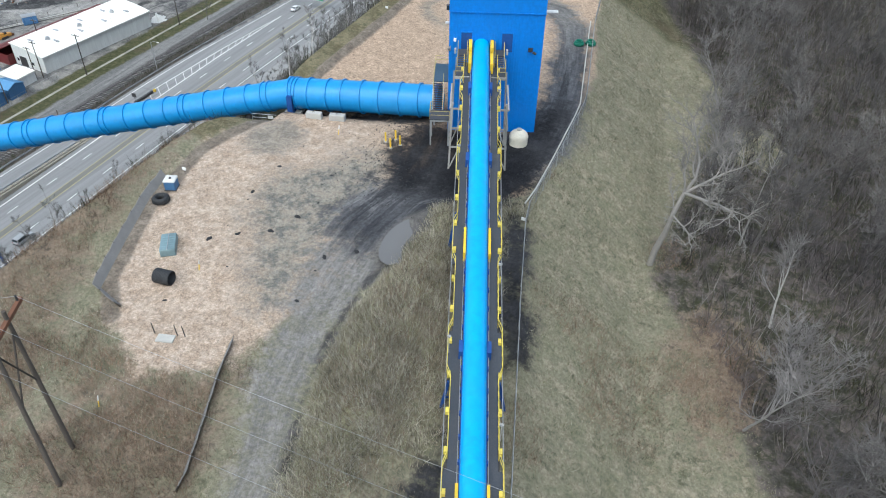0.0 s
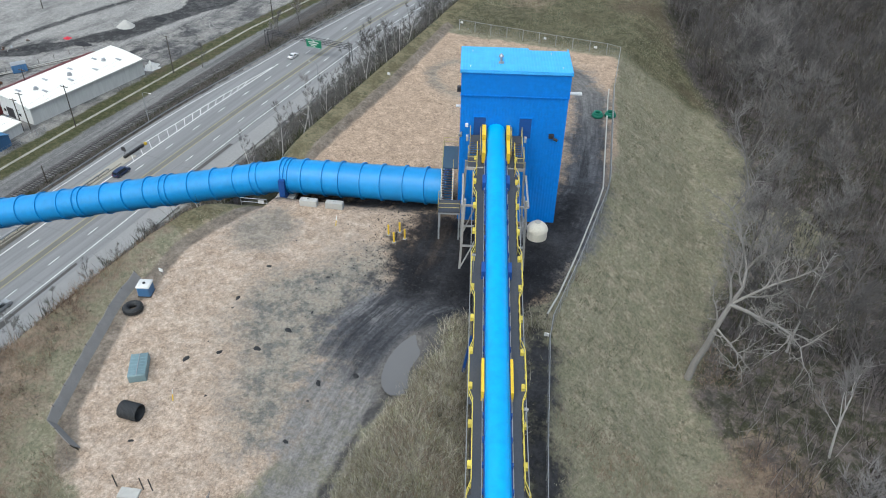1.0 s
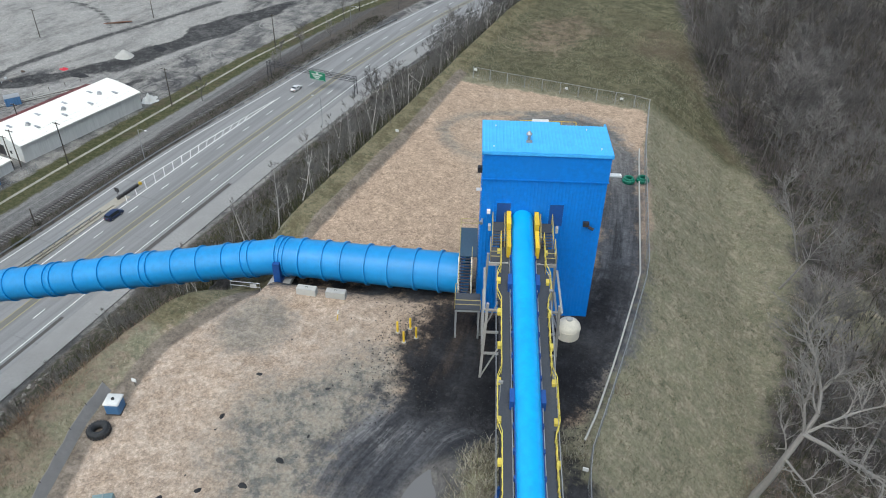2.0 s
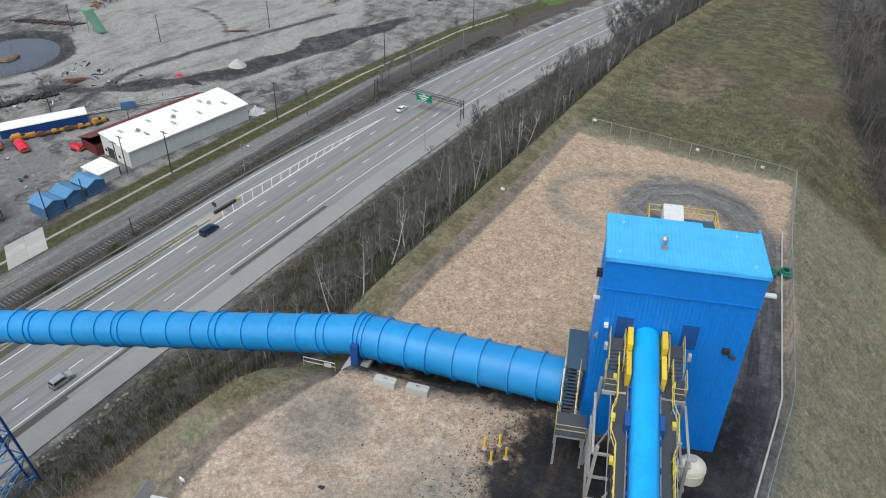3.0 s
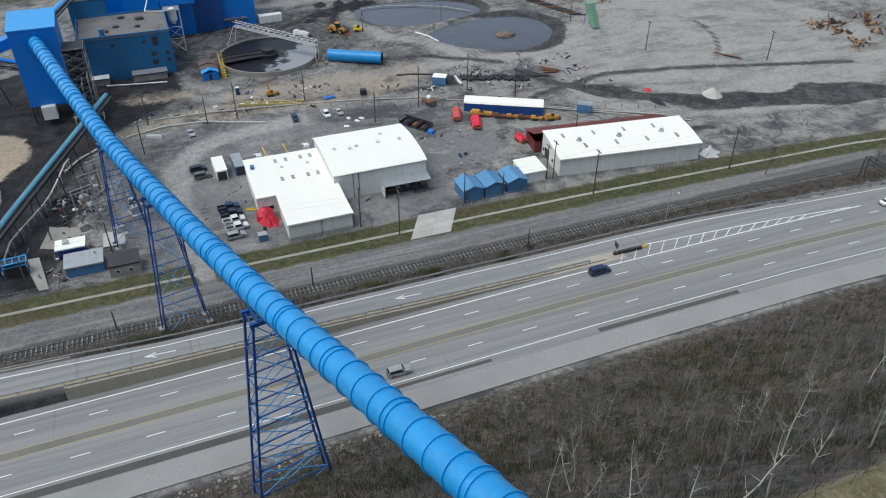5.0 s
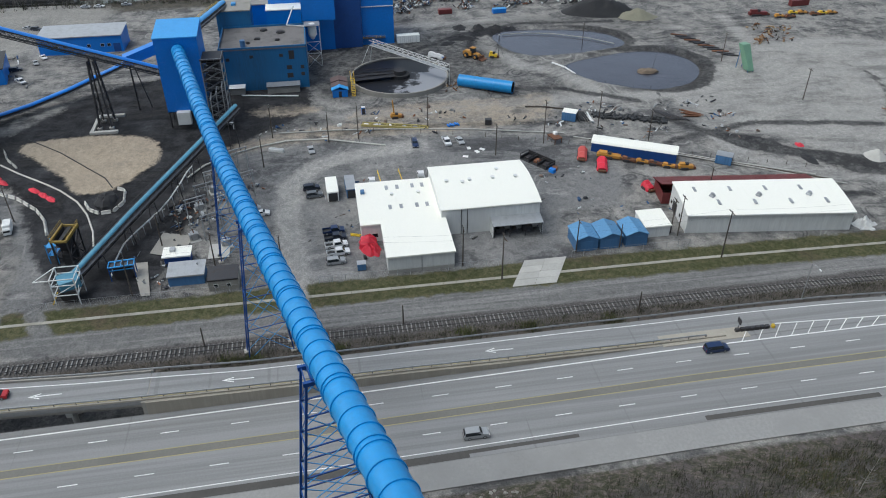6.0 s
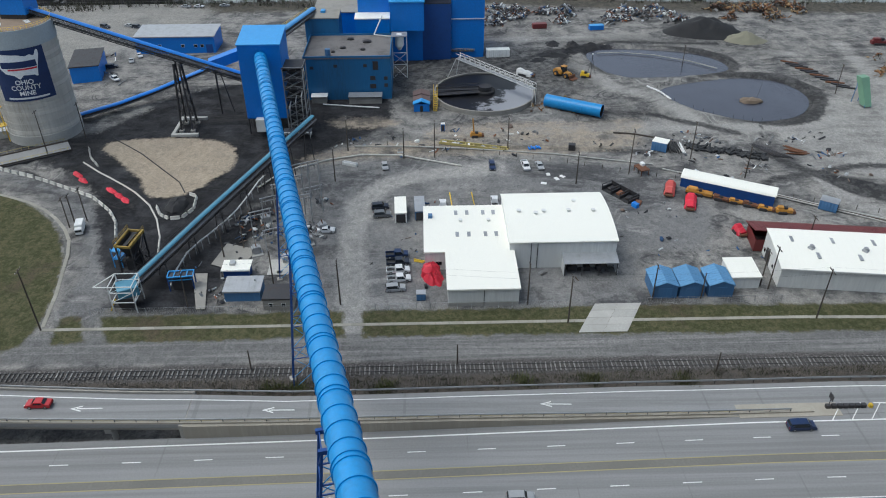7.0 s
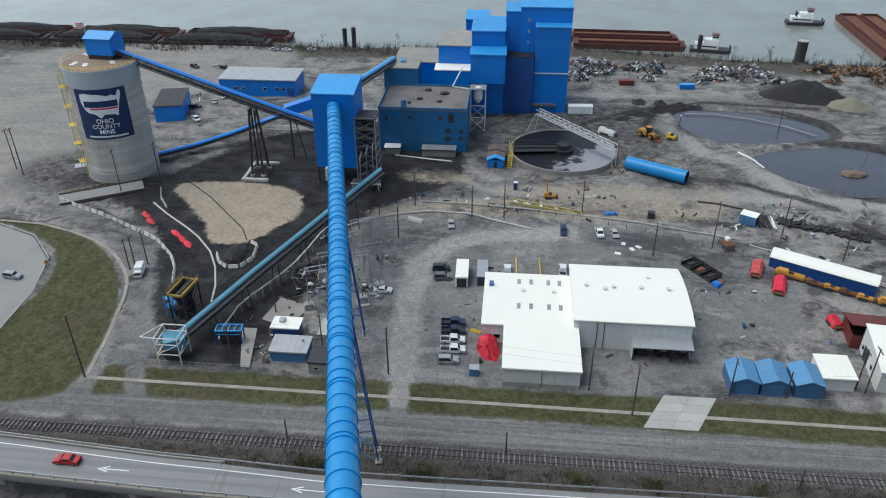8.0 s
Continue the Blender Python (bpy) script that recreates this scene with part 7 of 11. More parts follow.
def scatter(name, label, material, spots, seed, tall, blades, lean, wide):
    """Many thin upright stems joined into one mesh."""
    rng = np.random.RandomState(seed)
    xy = np.repeat(spots, blades, 0) + rng.normal(0, 0.45, (len(spots) * blades, 2))
    n = len(xy)
    z = land(xy[:, 0], xy[:, 1])
    h = rng.uniform(*tall, n)
    tip = np.stack([xy[:, 0] + rng.normal(0, lean, n) * h, xy[:, 1] + rng.normal(0, lean, n) * h, z + h], 1)
    a = rng.uniform(0, math.pi, n)
    w = np.stack([np.cos(a), np.sin(a)], 1) * (wide * rng.uniform(0.6, 1.4, n))[:, None]
    v = np.empty((n, 3, 3))
    v[:, 0, :2], v[:, 1, :2], v[:, 2] = xy - w, xy + w, tip
    v[:, 0, 2] = v[:, 1, 2] = z - 0.1
    me = bpy.data.meshes.new(name)
    me.from_pydata(v.reshape(-1, 3).tolist(), [], np.arange(3 * n).reshape(-1, 3).tolist())
    me.materials.append(material)
    return tagged(new(name, me), label, name.replace("_", " "), kind="stuff")


def stems_material(name, colours, rough=0.95):
    m, n, l, p = nodes_of(name)
    g = n.new("ShaderNodeNewGeometry")
    r = n.new("ShaderNodeValToRGB")
    r.color_ramp.interpolation = "CONSTANT"
    for k, c in enumerate(colours):
        e = r.color_ramp.elements[k] if k < 2 else r.color_ramp.elements.new(k / len(colours))
        e.position, e.color = k / len(colours), (*c, 1)
    l.new(g.outputs["Random Per Island"], r.inputs[0])
    big = noise_node(n, l, g.outputs["Position"], 0.12, 4.0, 0.6)
    k = ramp_node(n, l, big, 0.3, 0.7, 0.7, 1.3)
    cc = n.new("ShaderNodeCombineColor")
    for i in range(3):
        l.new(k, cc.inputs[i])
    l.new(mix_node(n, l, 1.0, r.outputs[0], cc.outputs[0], "MULTIPLY"), p.inputs["Base Color"])
    p.inputs["Roughness"].default_value = rough
    p.inputs["Specular IOR Level"].default_value = 0.1
    return m


STEMS_WOOD = stems_material("wood_stems", [(0.090, 0.078, 0.074), (0.145, 0.126, 0.118), (0.048, 0.043, 0.041), (0.115, 0.100, 0.091), (0.24, 0.222, 0.208), (0.068, 0.068, 0.036)])
STEMS_BANK = stems_material("bank_stems", [(0.066, 0.060, 0.050), (0.042, 0.050, 0.026), (0.098, 0.088, 0.074), (0.038, 0.036, 0.030), (0.052, 0.062, 0.030), (0.19, 0.178, 0.162)])
STEMS_GRASS = stems_material("dry_grass", [(0.235, 0.222, 0.148), (0.17, 0.172, 0.104), (0.315, 0.285, 0.205), (0.11, 0.114, 0.066), (0.26, 0.222, 0.158), (0.37, 0.34, 0.258)])
STEMS_TUFT = stems_material("grey_tussock", [(0.36, 0.325, 0.26), (0.24, 0.21, 0.16), (0.13, 0.115, 0.09), (0.30, 0.29, 0.19), (0.44, 0.41, 0.335)])
STEMS_WEED = stems_material("rust_weeds", [(0.23, 0.15, 0.105), (0.18, 0.12, 0.085), (0.29, 0.225, 0.165), (0.15, 0.12, 0.09)])
rng = np.random.RandomState(7)


def spots_where(n, x0, x1, y0, y1, keep):
    p = np.stack([rng.uniform(x0, x1, n), rng.uniform(y0, y1, n)], 1)
    return p[keep(p[:, 0], p[:, 1])]


wood_edge = lambda y: np.interp(y, WOOD_Y, WOOD_X)
spots = spots_where(17000, -25, 95, 30, 235, lambda x, y: x > wood_edge(y) + 1.0 + 2 * vnoise(x, y, 6, 9))
scatter("undergrowth", "tangled leafless brush on the floor of the wood", STEMS_WOOD, spots, 1, (0.8, 4.5), 7, 0.30, 0.035)
foot_x = lambda y: -119.0 + road_line(y) + 144
spots = spots_where(16000, -122, -50, 10, 330, lambda x, y: (x > foot_x(y) + 1) & (x < crest_line(y) - 0.6) & ((np.abs(y - 76.3 - 0.238 * (x + 50.2)) > 2.5) | (x < -75)))
scatter("brush", "dense leafless brush covering the highway bank", STEMS_BANK, spots, 2, (0.5, 2.6), 7, 0.26, 0.032)
STEMS_OLIVE = stems_material("olive_brush", [(0.072, 0.080, 0.034), (0.10, 0.098, 0.050), (0.052, 0.058, 0.028), (0.12, 0.105, 0.065)])
spots = spots_where(6500, -118, -52, 22, 150, lambda x, y: (x > foot_x(y) + 3) & (x < crest_line(y) - 1.5) & (vnoise(x, y, 8, 19) > 0.42) & ((np.abs(y - 76.3 - 0.238 * (x + 50.2)) > 2.5) | (x < -75)))
scatter("green_brush", "greening low brush on the highway bank", STEMS_OLIVE, spots, 12, (0.3, 1.5), 9, 0.4, 0.05)


def off_track(x, y):
    d, u = follow(TRACK, x, y)
    return np.abs(d) - np.interp(u, TRACK_AT, TRACK_WIDE)


tower_clear = lambda x, y: (inside(GRAVEL, x, y) < -0.3) & (inside(DITCH_A, x, y) < 0) & (inside(DITCH_B, x, y) < 0)
spots = spots_where(30000, -62, 16, 14, 175, lambda x, y: tower_clear(x, y) & (off_track(x, y) > 0.3) & (x > crest_line(y) + 2.0) & (x < wood_edge(y) + 1) & (np.abs(follow(EDGE_STRIP, x, y)[0]) > 1.3))
scatter("rough_grass", "rough dry grass on the hillside", STEMS_GRASS, spots, 3, (0.12, 0.40), 14, 0.6, 0.024)
weedy = lambda x, y: ((vnoise(x, y, 9, 12) > 0.72) | (np.max([inside(w, x, y) for w in WEED_PATCHES], 0) > -0.5 + 2 * vnoise(x, y, 3, 14))) & tower_clear(x, y) & (off_track(x, y) > 0.6) & (x < wood_edge(y) + 4) & (x > crest_line(y) - 4)
spots = spots_where(11000, -64, 20, 14, 75, weedy)
scatter("weeds", "patches of rust-brown dead weeds", STEMS_WEED, spots, 4, (0.25, 0.8), 16, 0.5, 0.018)
mound_poly = rounded(MOUND)
spots = spots_where(5200, -27, -13, 20, 64, lambda x, y: (inside(mound_poly, x, y) > -0.6) | ((inside(mound_poly, x, y) > -5) & (x > -18) & (vnoise(x, y, 3, 57) > 0.5) & (inside(DITCH_A, x, y) < 0) & (inside(DITCH_B, x, y) < 0)))
scatter("tussocks", "grey-brown tussocks and dead weeds on the mound", STEMS_TUFT, spots, 26, (0.3, 0.95), 13, 0.55, 0.026)
spots = spots_where(9000, -165, -150, -60, 300, lambda x, y: (x > -163.6 + 0.06 * np.clip(y - 180, 0, 90)) & (x < road_line(y) + np.interp(y, [-60, -8, 17, 45, 72, 109, 150, 195, 300], [-20, -17, -15, -13.6, -13.9, -14.8, -15, -13, -8.5])))
scatter("trackside_brush", "low brush between the railway and the slip road", STEMS_BANK, spots, 6, (0.25, 1.2), 9, 0.4, 0.035)
spots = spots_where(5200, -68, -28, 12, 64, lambda x, y: (((x < crest_line(y) + 1.2) & (x > crest_line(y) - 7) & (y > 24)) | ((y < 31) & (x < -29) & (x > -58))) & (vnoise(x, y, 5, 51) > 0.45) & (off_track(x, y) > 1.0))
scatter("brambles", "tangled brown brambles on the flank of the pad", STEMS_WEED, spots, 16, (0.4, 1.3), 10, 0.6, 0.022)
spots = spots_where(5200, -440, -396, -230, 300, lambda x, y: np.abs(x - np.interp(y, RIVER_Y, RIVER_X) - 10) < 3 + 9 * vnoise(x, y, 14, 71) * (y < 60))
scatter("riverside_brush", "leafless brush along the river bank", STEMS_BANK, spots, 8, (1.0, 4.5), 8, 0.3, 0.07)
for k in range(52):
    y = rnd.uniform(-210, -40) if k < 30 else rnd.uniform(-180, 260)
    ob_t, ob_c = bare_tree(80 + k % 5, 6 + k % 4, 0.12, 2.6, 9, 70)
    t = thing("bare_tree", "small leafless tree on the river bank", "tree", (float(np.interp(y, RIVER_Y, RIVER_X)) + rnd.uniform(4, 16), y, 0), rnd.uniform(0, 360), "trees along the river")
    t.location.z = height(t.location.x, t.location.y) - 0.2
    part("trunk", ob_t, BARK, t)
    part("crown", ob_c, TWIG, t, smooth=False)
for k, (x, y) in enumerate(((-163.5, 236), (-165, 243), (-160, 250), (-169, 262), (-158.5, 268), (-166, 292), (-150, 310), (-171, 205))):
    ob_t, ob_c = bare_tree(120 + k, 7 + k % 3, 0.16, 3.4, 12, 140)
    t = thing("bare_tree", "leafless spreading tree beside the railway", "tree", (x, y, height(x, y) - 0.2), 40 * k, "trees beside the railway")
    part("trunk", ob_t, BARK, t)
    part("crown", ob_c, TWIG, t, smooth=False)

# the pale dead tree at the edge of the wood
dead = thing("dead_tree", "big leaning dead tree with pale bare limbs at the wood's edge", "tree", (-2.7, 69.4, 50.0))
rd = random.Random(3)
f = Form()
main = [Vector(p) for p in ((0, 0, -0.8), (0.3, 0.15, 2.2), (0.9, 0.0, 5.0), (1.2, -0.15, 7.6), (1.8, 0.1, 10.4))]
for k, (a, b) in enumerate(zip(main, main[1:])):
    f.beam(a, b, 0.40 - 0.05 * k, 8, 0.35 - 0.05 * k)
part("trunk", f, BARK_DEAD, dead)


def crooked(form, p, d, l, r, depth):
    """A limb of bent lengths that forks into thinner ones."""
    n = 5 if depth > 1 else 3
    for k in range(n):
        d = (d + Vector((rd.uniform(-0.38, 0.38), rd.uniform(-0.38, 0.38), rd.uniform(-0.25, 0.30)))).normalized()
        q = p + d * (l / n)
        form.beam(p, q, r * (1 - 0.8 * k / n), 6 if depth > 1 else 3, r * (1 - 0.8 * (k + 1) / n), caps=False)
        p = q
        if depth:
            for _ in range(2 if k else 1):
                w = (d * 0.7 + Vector((rd.uniform(-1, 1), rd.uniform(-1, 1), rd.uniform(-0.5, 0.9)))).normalized()
                crooked(form, p, w, l * rd.uniform(0.28, 0.5), r * (0.62 - 0.08 * k), depth - 1)


for start, way, long, thick in ((4, (1, -0.45, 0.2), 9.0, 0.19), (4, (0.3, 0.7, 1.0), 9.5, 0.20), (4, (0.9, 0.25, 0.6), 7.5, 0.15), (3, (1.0, -0.7, 0.1), 6.0, 0.12), (4, (-0.1, 0.6, 1.0), 6.0, 0.13), (3, (-0.5, 0.4, 0.9), 3.6, 0.09)):
    lf = Form()
    crooked(lf, main[start], Vector(way).normalized(), long, thick, 3)
    part("limb", lf, BARK_DEAD, dead)
for x, y, tall, yaw in ((9.6, 51.4, 12, 20), (-1.8, 103, 11, 200), (13, 56, 13, 90), (1.5, 92, 13, 60), (3.0, 84, 12, 130), (0.5, 110, 12, 300), (6.5, 78, 13, 250), (11, 66, 11, 10)):
    tf, cf = bare_tree(int(200 + x), tall, 0.15, 4.6, 12, 140, 0.35)
    t = thing("bare_tree", "leaning leafless tree at the edge of the wood", "tree", (x, y, height(x, y) - 0.2), yaw, "trees of the wood")
    part("trunk", tf, BARK_PALE, t)
    part("crown", cf, TWIG, t, smooth=False)

# ---- things on the pad ----
def on_pad(name, label, category, x, y, yaw=0.0, group=""):
    return thing(name, label, category, (x, y, height(x, y)), yaw, group)


tote = on_pad("storage_tank", "blue-grey plastic box tank with a white lid on the gravel", "tank", -53.2, 52.8, 20)
part("tank_body", Form().block(0, 0, 0.12, 1.25, 1.25, 1.0, 0, 0.12), BLUE_DULL, tote)
part("lid", Form().block(0, 0, 1.12, 1.3, 1.3, 0.16, 0, 0.06), STEEL_WHITE, tote, "white lid")
part("cap", Form().beam((0, 0, 1.28), (0, 0, 1.36), 0.14, 10), RUBBER, tote)
part("pallet", Form().block(0, 0, 0, 1.3, 1.3, 0.12), TIMBER, tote)


def torus(R, r, n=24, m=10, z=0.0):
    v = [((R + r * math.cos(2 * math.pi * j / m)) * math.cos(2 * math.pi * i / n), (R + r * math.cos(2 * math.pi * j / m)) * math.sin(2 * math.pi * i / n), z + r * 1.25 * math.sin(2 * math.pi * j / m)) for i in range(n) for j in range(m)]
    return Form().add(v, [(i * m + j, i * m + (j + 1) % m, ((i + 1) % n) * m + (j + 1) % m, ((i + 1) % n) * m + j) for i in range(n) for j in range(m)])


tyre = on_pad("tractor_tyre", "big worn black tyre lying flat on the gravel", "tyre", -52.8, 50.4)
part("tread", torus(0.62, 0.29, 28, 10, 0.32), RUBBER, tyre)
f = Form()
for i in range(24):
    a = 2 * math.pi * i / 24
    f.block(0.9 * math.cos(a), 0.9 * math.sin(a), 0.13, 0.09, 0.12, 0.38, math.degrees(a))
part("tread_lug", f, RUBBER, tyre)
BIN_SHEET = surface("blue_green_sheet", (0.20, 0.29, 0.31), (0.12, 0.17, 0.18), 0.4, 0.2, 0.5, 4.0, 0.5, 0.1)
crate = on_pad("metal_bin", "low blue-green metal bin with a ribbed lid on the gravel", "bin", -47.3, 44.6, 33)
part("bin_body", Form().block(0, 0, 0, 1.5, 2.7, 0.75, 0, 0.05), BIN_SHEET, crate)
for x in (-0.38, 0.38):
    part("lid_panel", Form().block(x, 0, 0.75, 0.70, 2.66, 0.06, 0, 0.02), BIN_SHEET, crate)
    for k in range(7):
        part("lid_rib", Form().box(x - 0.3, -1.16 + 0.38 * k, 0.81, x + 0.3, -1.13 + 0.38 * k, 0.83), BIN_SHEET, crate)
part("lid_seam", Form().box(-0.03, -1.33, 0.76, 0.03, 1.33, 0.84), STEEL, crate)
pipe = on_pad("culvert_pipe", "short black corrugated culvert pipe lying on its side", "pipe", -44.6, 40.4, 6)
v, q, n = [], [], 26
prof = [(-0.84 + 0.07 * k, 0.70 + 0.04 * (k % 2)) for k in range(25)]
for x, r in prof:
    v += [(x, r * math.cos(2 * math.pi * i / n), 0.74 + r * math.sin(2 * math.pi * i / n)) for i in range(n)]
q = [(k * n + i, k * n + (i + 1) % n, (k + 1) * n + (i + 1) % n, (k + 1) * n + i) for k in range(len(prof) - 1) for i in range(n)]
part("outer_shell", Form().add(v, q), RUBBER, pipe)
part("inner_shell", shell(Vector((-0.84, 0, 0.74)), Vector((0.84, 0, 0.74)), Vector((1, 0, 0)), Vector((1, 0, 0)), 0.64, 26), RUBBER, pipe)
for x, y in ((-35.7, 70.5), (-34.8, 71.4), (-34.6, 69.5), (-33.8, 70.5)):
    b = on_pad("bollard", "yellow steel bollard guarding a pipe on the gravel", "bollard", x, y, 0, "bollards round the pipe")
    part("post", Form().beam((0, 0, -0.2), (0, 0, 1.25), 0.1, 12).dome((0, 0, 1.25), 0.1, 0.1, 0.08, 12, 3), YELLOW, b)
    part("base_collar", Form().beam((0, 0, 0), (0, 0, 0.08), 0.2, 12), CONCRETE, b)
hyd = on_pad("standpipe", "small dark standpipe among the bollards", "pipe", -34.7, 70.4)
part("pipe", Form().beam((0, 0, 0), (0, 0, 0.7), 0.09, 8).beam((0, -0.2, 0.6), (0, 0.2, 0.6), 0.07, 8), STEEL_DARK, hyd)
for x, y in ((-41.7, 69.7), (-42.6, 43.0), (-40.5, 26.5)):
    m = on_pad("marker_post", "leaning yellow and white marker post", "marker", x, y, 30, "marker posts on the pad")
    part("post", Form().beam((0, 0, -0.1), (0.12, 0.05, 0.7), 0.05, 6), YELLOW, m)
    part("post_tip", Form().beam((0.12, 0.05, 0.7), (0.2, 0.08, 1.2), 0.05, 6), STEEL_WHITE, m)
rock = on_pad("water_tank", "cream plastic water tank lying beside the tower", "tank", -21.0, 76.5, 20)
part("tank_body", Form().dome((0, 0, 0.9), 1.15, 1.05, 1.0, 20, 7).beam((0, 0, 0.0), (0, 0, 0.95), 1.1, 20), surface("cream_plastic", (0.62, 0.57, 0.47), (0.40, 0.34, 0.26), 0.6, 0.0, 0.5, 3.0, 0.6, 0.1), rock)
part("lid", Form().beam((0, 0, 1.85), (0, 0, 2.0), 0.3, 14), CONCRETE, rock)
GREEN = surface("green_plastic", (0.01, 0.16, 0.10), (0.02, 0.07, 0.05), 0.5, 0.0, 0.5, 3.0, 0.4, 0.1)
for x, y in ((-21.4, 106.8), (-19.8, 107.6)):
    r = on_pad("hose_reel", "coil of green hose lying beside the fence", "hose", x, y, 0, "green hose coils")
    part("coil", torus(0.62, 0.2, 22, 8, 0.25), GREEN, r)
    part("coil", torus(0.5, 0.15, 22, 8, 0.55), GREEN, r)
rk = random.Random(11)
for k in range(26):
    x, y = rk.uniform(-46, -28), rk.uniform(38, 66)
    s = rk.uniform(0.06, 0.26)
    c = on_pad("coal_lump", "small heap of spilled coal on the gravel", "coal", x, y, rk.uniform(0, 360), "coal lumps on the pad")
    part("lump", Form().dome((0, 0, -0.05), s * 1.6, s, s * 0.7, 9, 3, 0.25, k), COAL, c)
crumbs = Form()
gen = np.random.RandomState(11)
cx, cy = gen.uniform(-42, -16, 60000), gen.uniform(44, 80, 60000)
edge = inside(rounded(PAD_COAL), cx, cy)
kept = (gen.uniform(0, 1, 60000) < np.exp(-np.abs(edge - 0.3) / 1.5)) & ~((cx > -31) & (cy > 76))
cx, cy = cx[kept][:4200], cy[kept][:4200]
for x, y, z, r, k in zip(cx, cy, land(cx, cy), 0.022 + 0.085 * gen.uniform(0, 1, len(cx)) ** 2.2, gen.uniform(-0.3, 0.3, len(cx))):
    crumbs.add([(x - r, y, z), (x + r * 0.6, y - r, z), (x + r * 0.5, y + r, z), (x + k * r, y, z + r * 0.9)], [(0, 1, 3), (1, 2, 3), (2, 0, 3)])
tagged(part("coal_crumbs", crumbs, COAL, smooth=False), "loose coal crumbs scattered over the gravel", "coal", kind="stuff")
stub = on_pad("concrete_slab", "small broken concrete slab with upright rods", "slab", -40.0, 34.5, 15)
part("slab", Form().block(0, 0, 0, 1.6, 0.9, 0.15, 0, 0.04), CONCRETE, stub)
for dx in (-1.2, 0.9, 1.6):
    part("rod", Form().beam((dx, 0.5, 0), (dx - 0.1, 0.55, 1.3), 0.05, 6), STEEL_DARK, stub)
FABRIC = surface("grey_silt_fabric", (0.215, 0.205, 0.195), (0.13, 0.122, 0.115), 0.95, 0.0, 0.5, 4.0, 0.6, 0.3)


def silt_fence(label, line, tall, lean):
    """A sagging strip of fabric on wooden stakes."""
    a0 = Vector((*line[0], height(*line[0])))
    ob = thing("silt_fence", label, "silt fence", tuple(a0), 0, "silt fences round the pad")
    pts = []
    for a, b in zip(line, line[1:]):
        m = max(1, int(math.dist(a, b) / 1.1))
        pts += [Vector(a).lerp(Vector(b), k / m) for k in range(m)]
    v = []
    for k, p in enumerate(pts):
        d = (pts[min(k + 1, len(pts) - 1)] - pts[max(k - 1, 0)]).normalized()
        side = Vector((-d.y, d.x)) * lean
        base = Vector((p.x, p.y, height(p.x, p.y))) - a0
        top = base + Vector((side.x, side.y, tall * (1.0 if k % 2 == 0 else 0.82)))
        off = Vector((d.y, -d.x, 0)) * 0.05
        v += [base - Vector((0, 0, 0.1)), top, top + off, base + off * 4 - Vector((0, 0, 0.1))]
        if k % 2 == 0:
            part("stake", Form().beam(base - Vector((0, 0, 0.2)), top + Vector((0, 0, 0.12)), 0.035, 5), TIMBER, ob)
    q = [(4 * k + i, 4 * k + (i + 1) % 4, 4 * k + 4 + (i + 1) % 4, 4 * k + 4 + i) for k in range(len(pts) - 1) for i in range(4)]
    part("fabric", Form().add(v, q), FABRIC, ob, "sagging grey fabric")
    return ob


silt_fence("sagging grey silt fence along the gravel's edge", [(-46.3, 36.2), (-49.9, 37.4), (-52.2, 43.6), (-54.5, 50.6), (-55.4, 55.5)], 0.9, 0.5)
silt_fence("sagging grey silt fence running down the slope", [(-34.4, 36.4), (-33.4, 32.8), (-31.8, 28.5), (-30.2, 24.0), (-29.6, 21.0)], 0.8, 0.35)

# fence along the pad
fence = thing("chain_link_fence", "grey chain-link fence along the edge of the pad", "fence", (-15.3, 62.0, PAD_Z))
fb = Vector(fence.location)
f_wire = Form()
posts = []
for y in np.arange(24, 129, 2.6):
    x = float(fence_line(y)) - 0.2
    posts.append(Vector((x, y, height(x, y))) - fb)
posts += [Vector((x, 128.6, height(x, 128.6))) - fb for x in np.arange(-25, -53, -2.8)]
for p in posts:
    part("fence_post", Form().beam(p, p + Vector((0, 0, 1.9)), 0.05, 6), STEEL, fence)
for a, b in zip(posts, posts[1:]):
    up = Vector((0, 0, 1.85))
    f_wire.beam(a + up, b + up, 0.035, 4, caps=False)
    for k in range(8):
        u, w = a.lerp(b, k / 8), a.lerp(b, (k + 1) / 8)
        f_wire.beam(u, w + up, 0.006, 3, caps=False).beam(w, u + up, 0.006, 3, caps=False)
part("wire_mesh", f_wire, STEEL, fence)
hose = thing("white_pipe", "long white pipe lying along the foot of the fence", "pipe", (-16.2, 66.0, PAD_Z))
hb = Vector(hose.location)
pts = [Vector((float(fence_line(y)) - (0.9 if y > 66 else 1.1), y, height(float(fence_line(y)) - 0.9, y) + 0.35)) - hb for y in np.arange(64.5, 117, 3.0)]
part("pipe", Form().pipe(pts, 0.09, 8), CONCRETE, hose)
for k in range(0, len(pts), 2):
    part("pipe_stand", Form().beam(pts[k] - Vector((0, 0, 0.4)), pts[k], 0.08, 4), TIMBER, hose)
for x, y in ((-50.5, 130.5), (-35.5, 129.6), (-27.0, 129.3), (-15.6, 61.5), (-53.5, 55.5), (-52.6, 106.0)):
    s = on_pad("survey_marker", "small white marker board at the edge of the pad", "marker", x, y, 0, "white marker boards")
    part("stake", Form().beam((0, 0, 0), (0, 0, 0.7), 0.03, 5), TIMBER, s)
    part("board", Form().block(0, 0, 0.5, 0.45, 0.08, 0.35), STEEL_WHITE, s)
gatef = on_pad("barrier_frame", "steel pipe barrier beside the tube's footing", "barrier", -54.2, 73.0, 15)
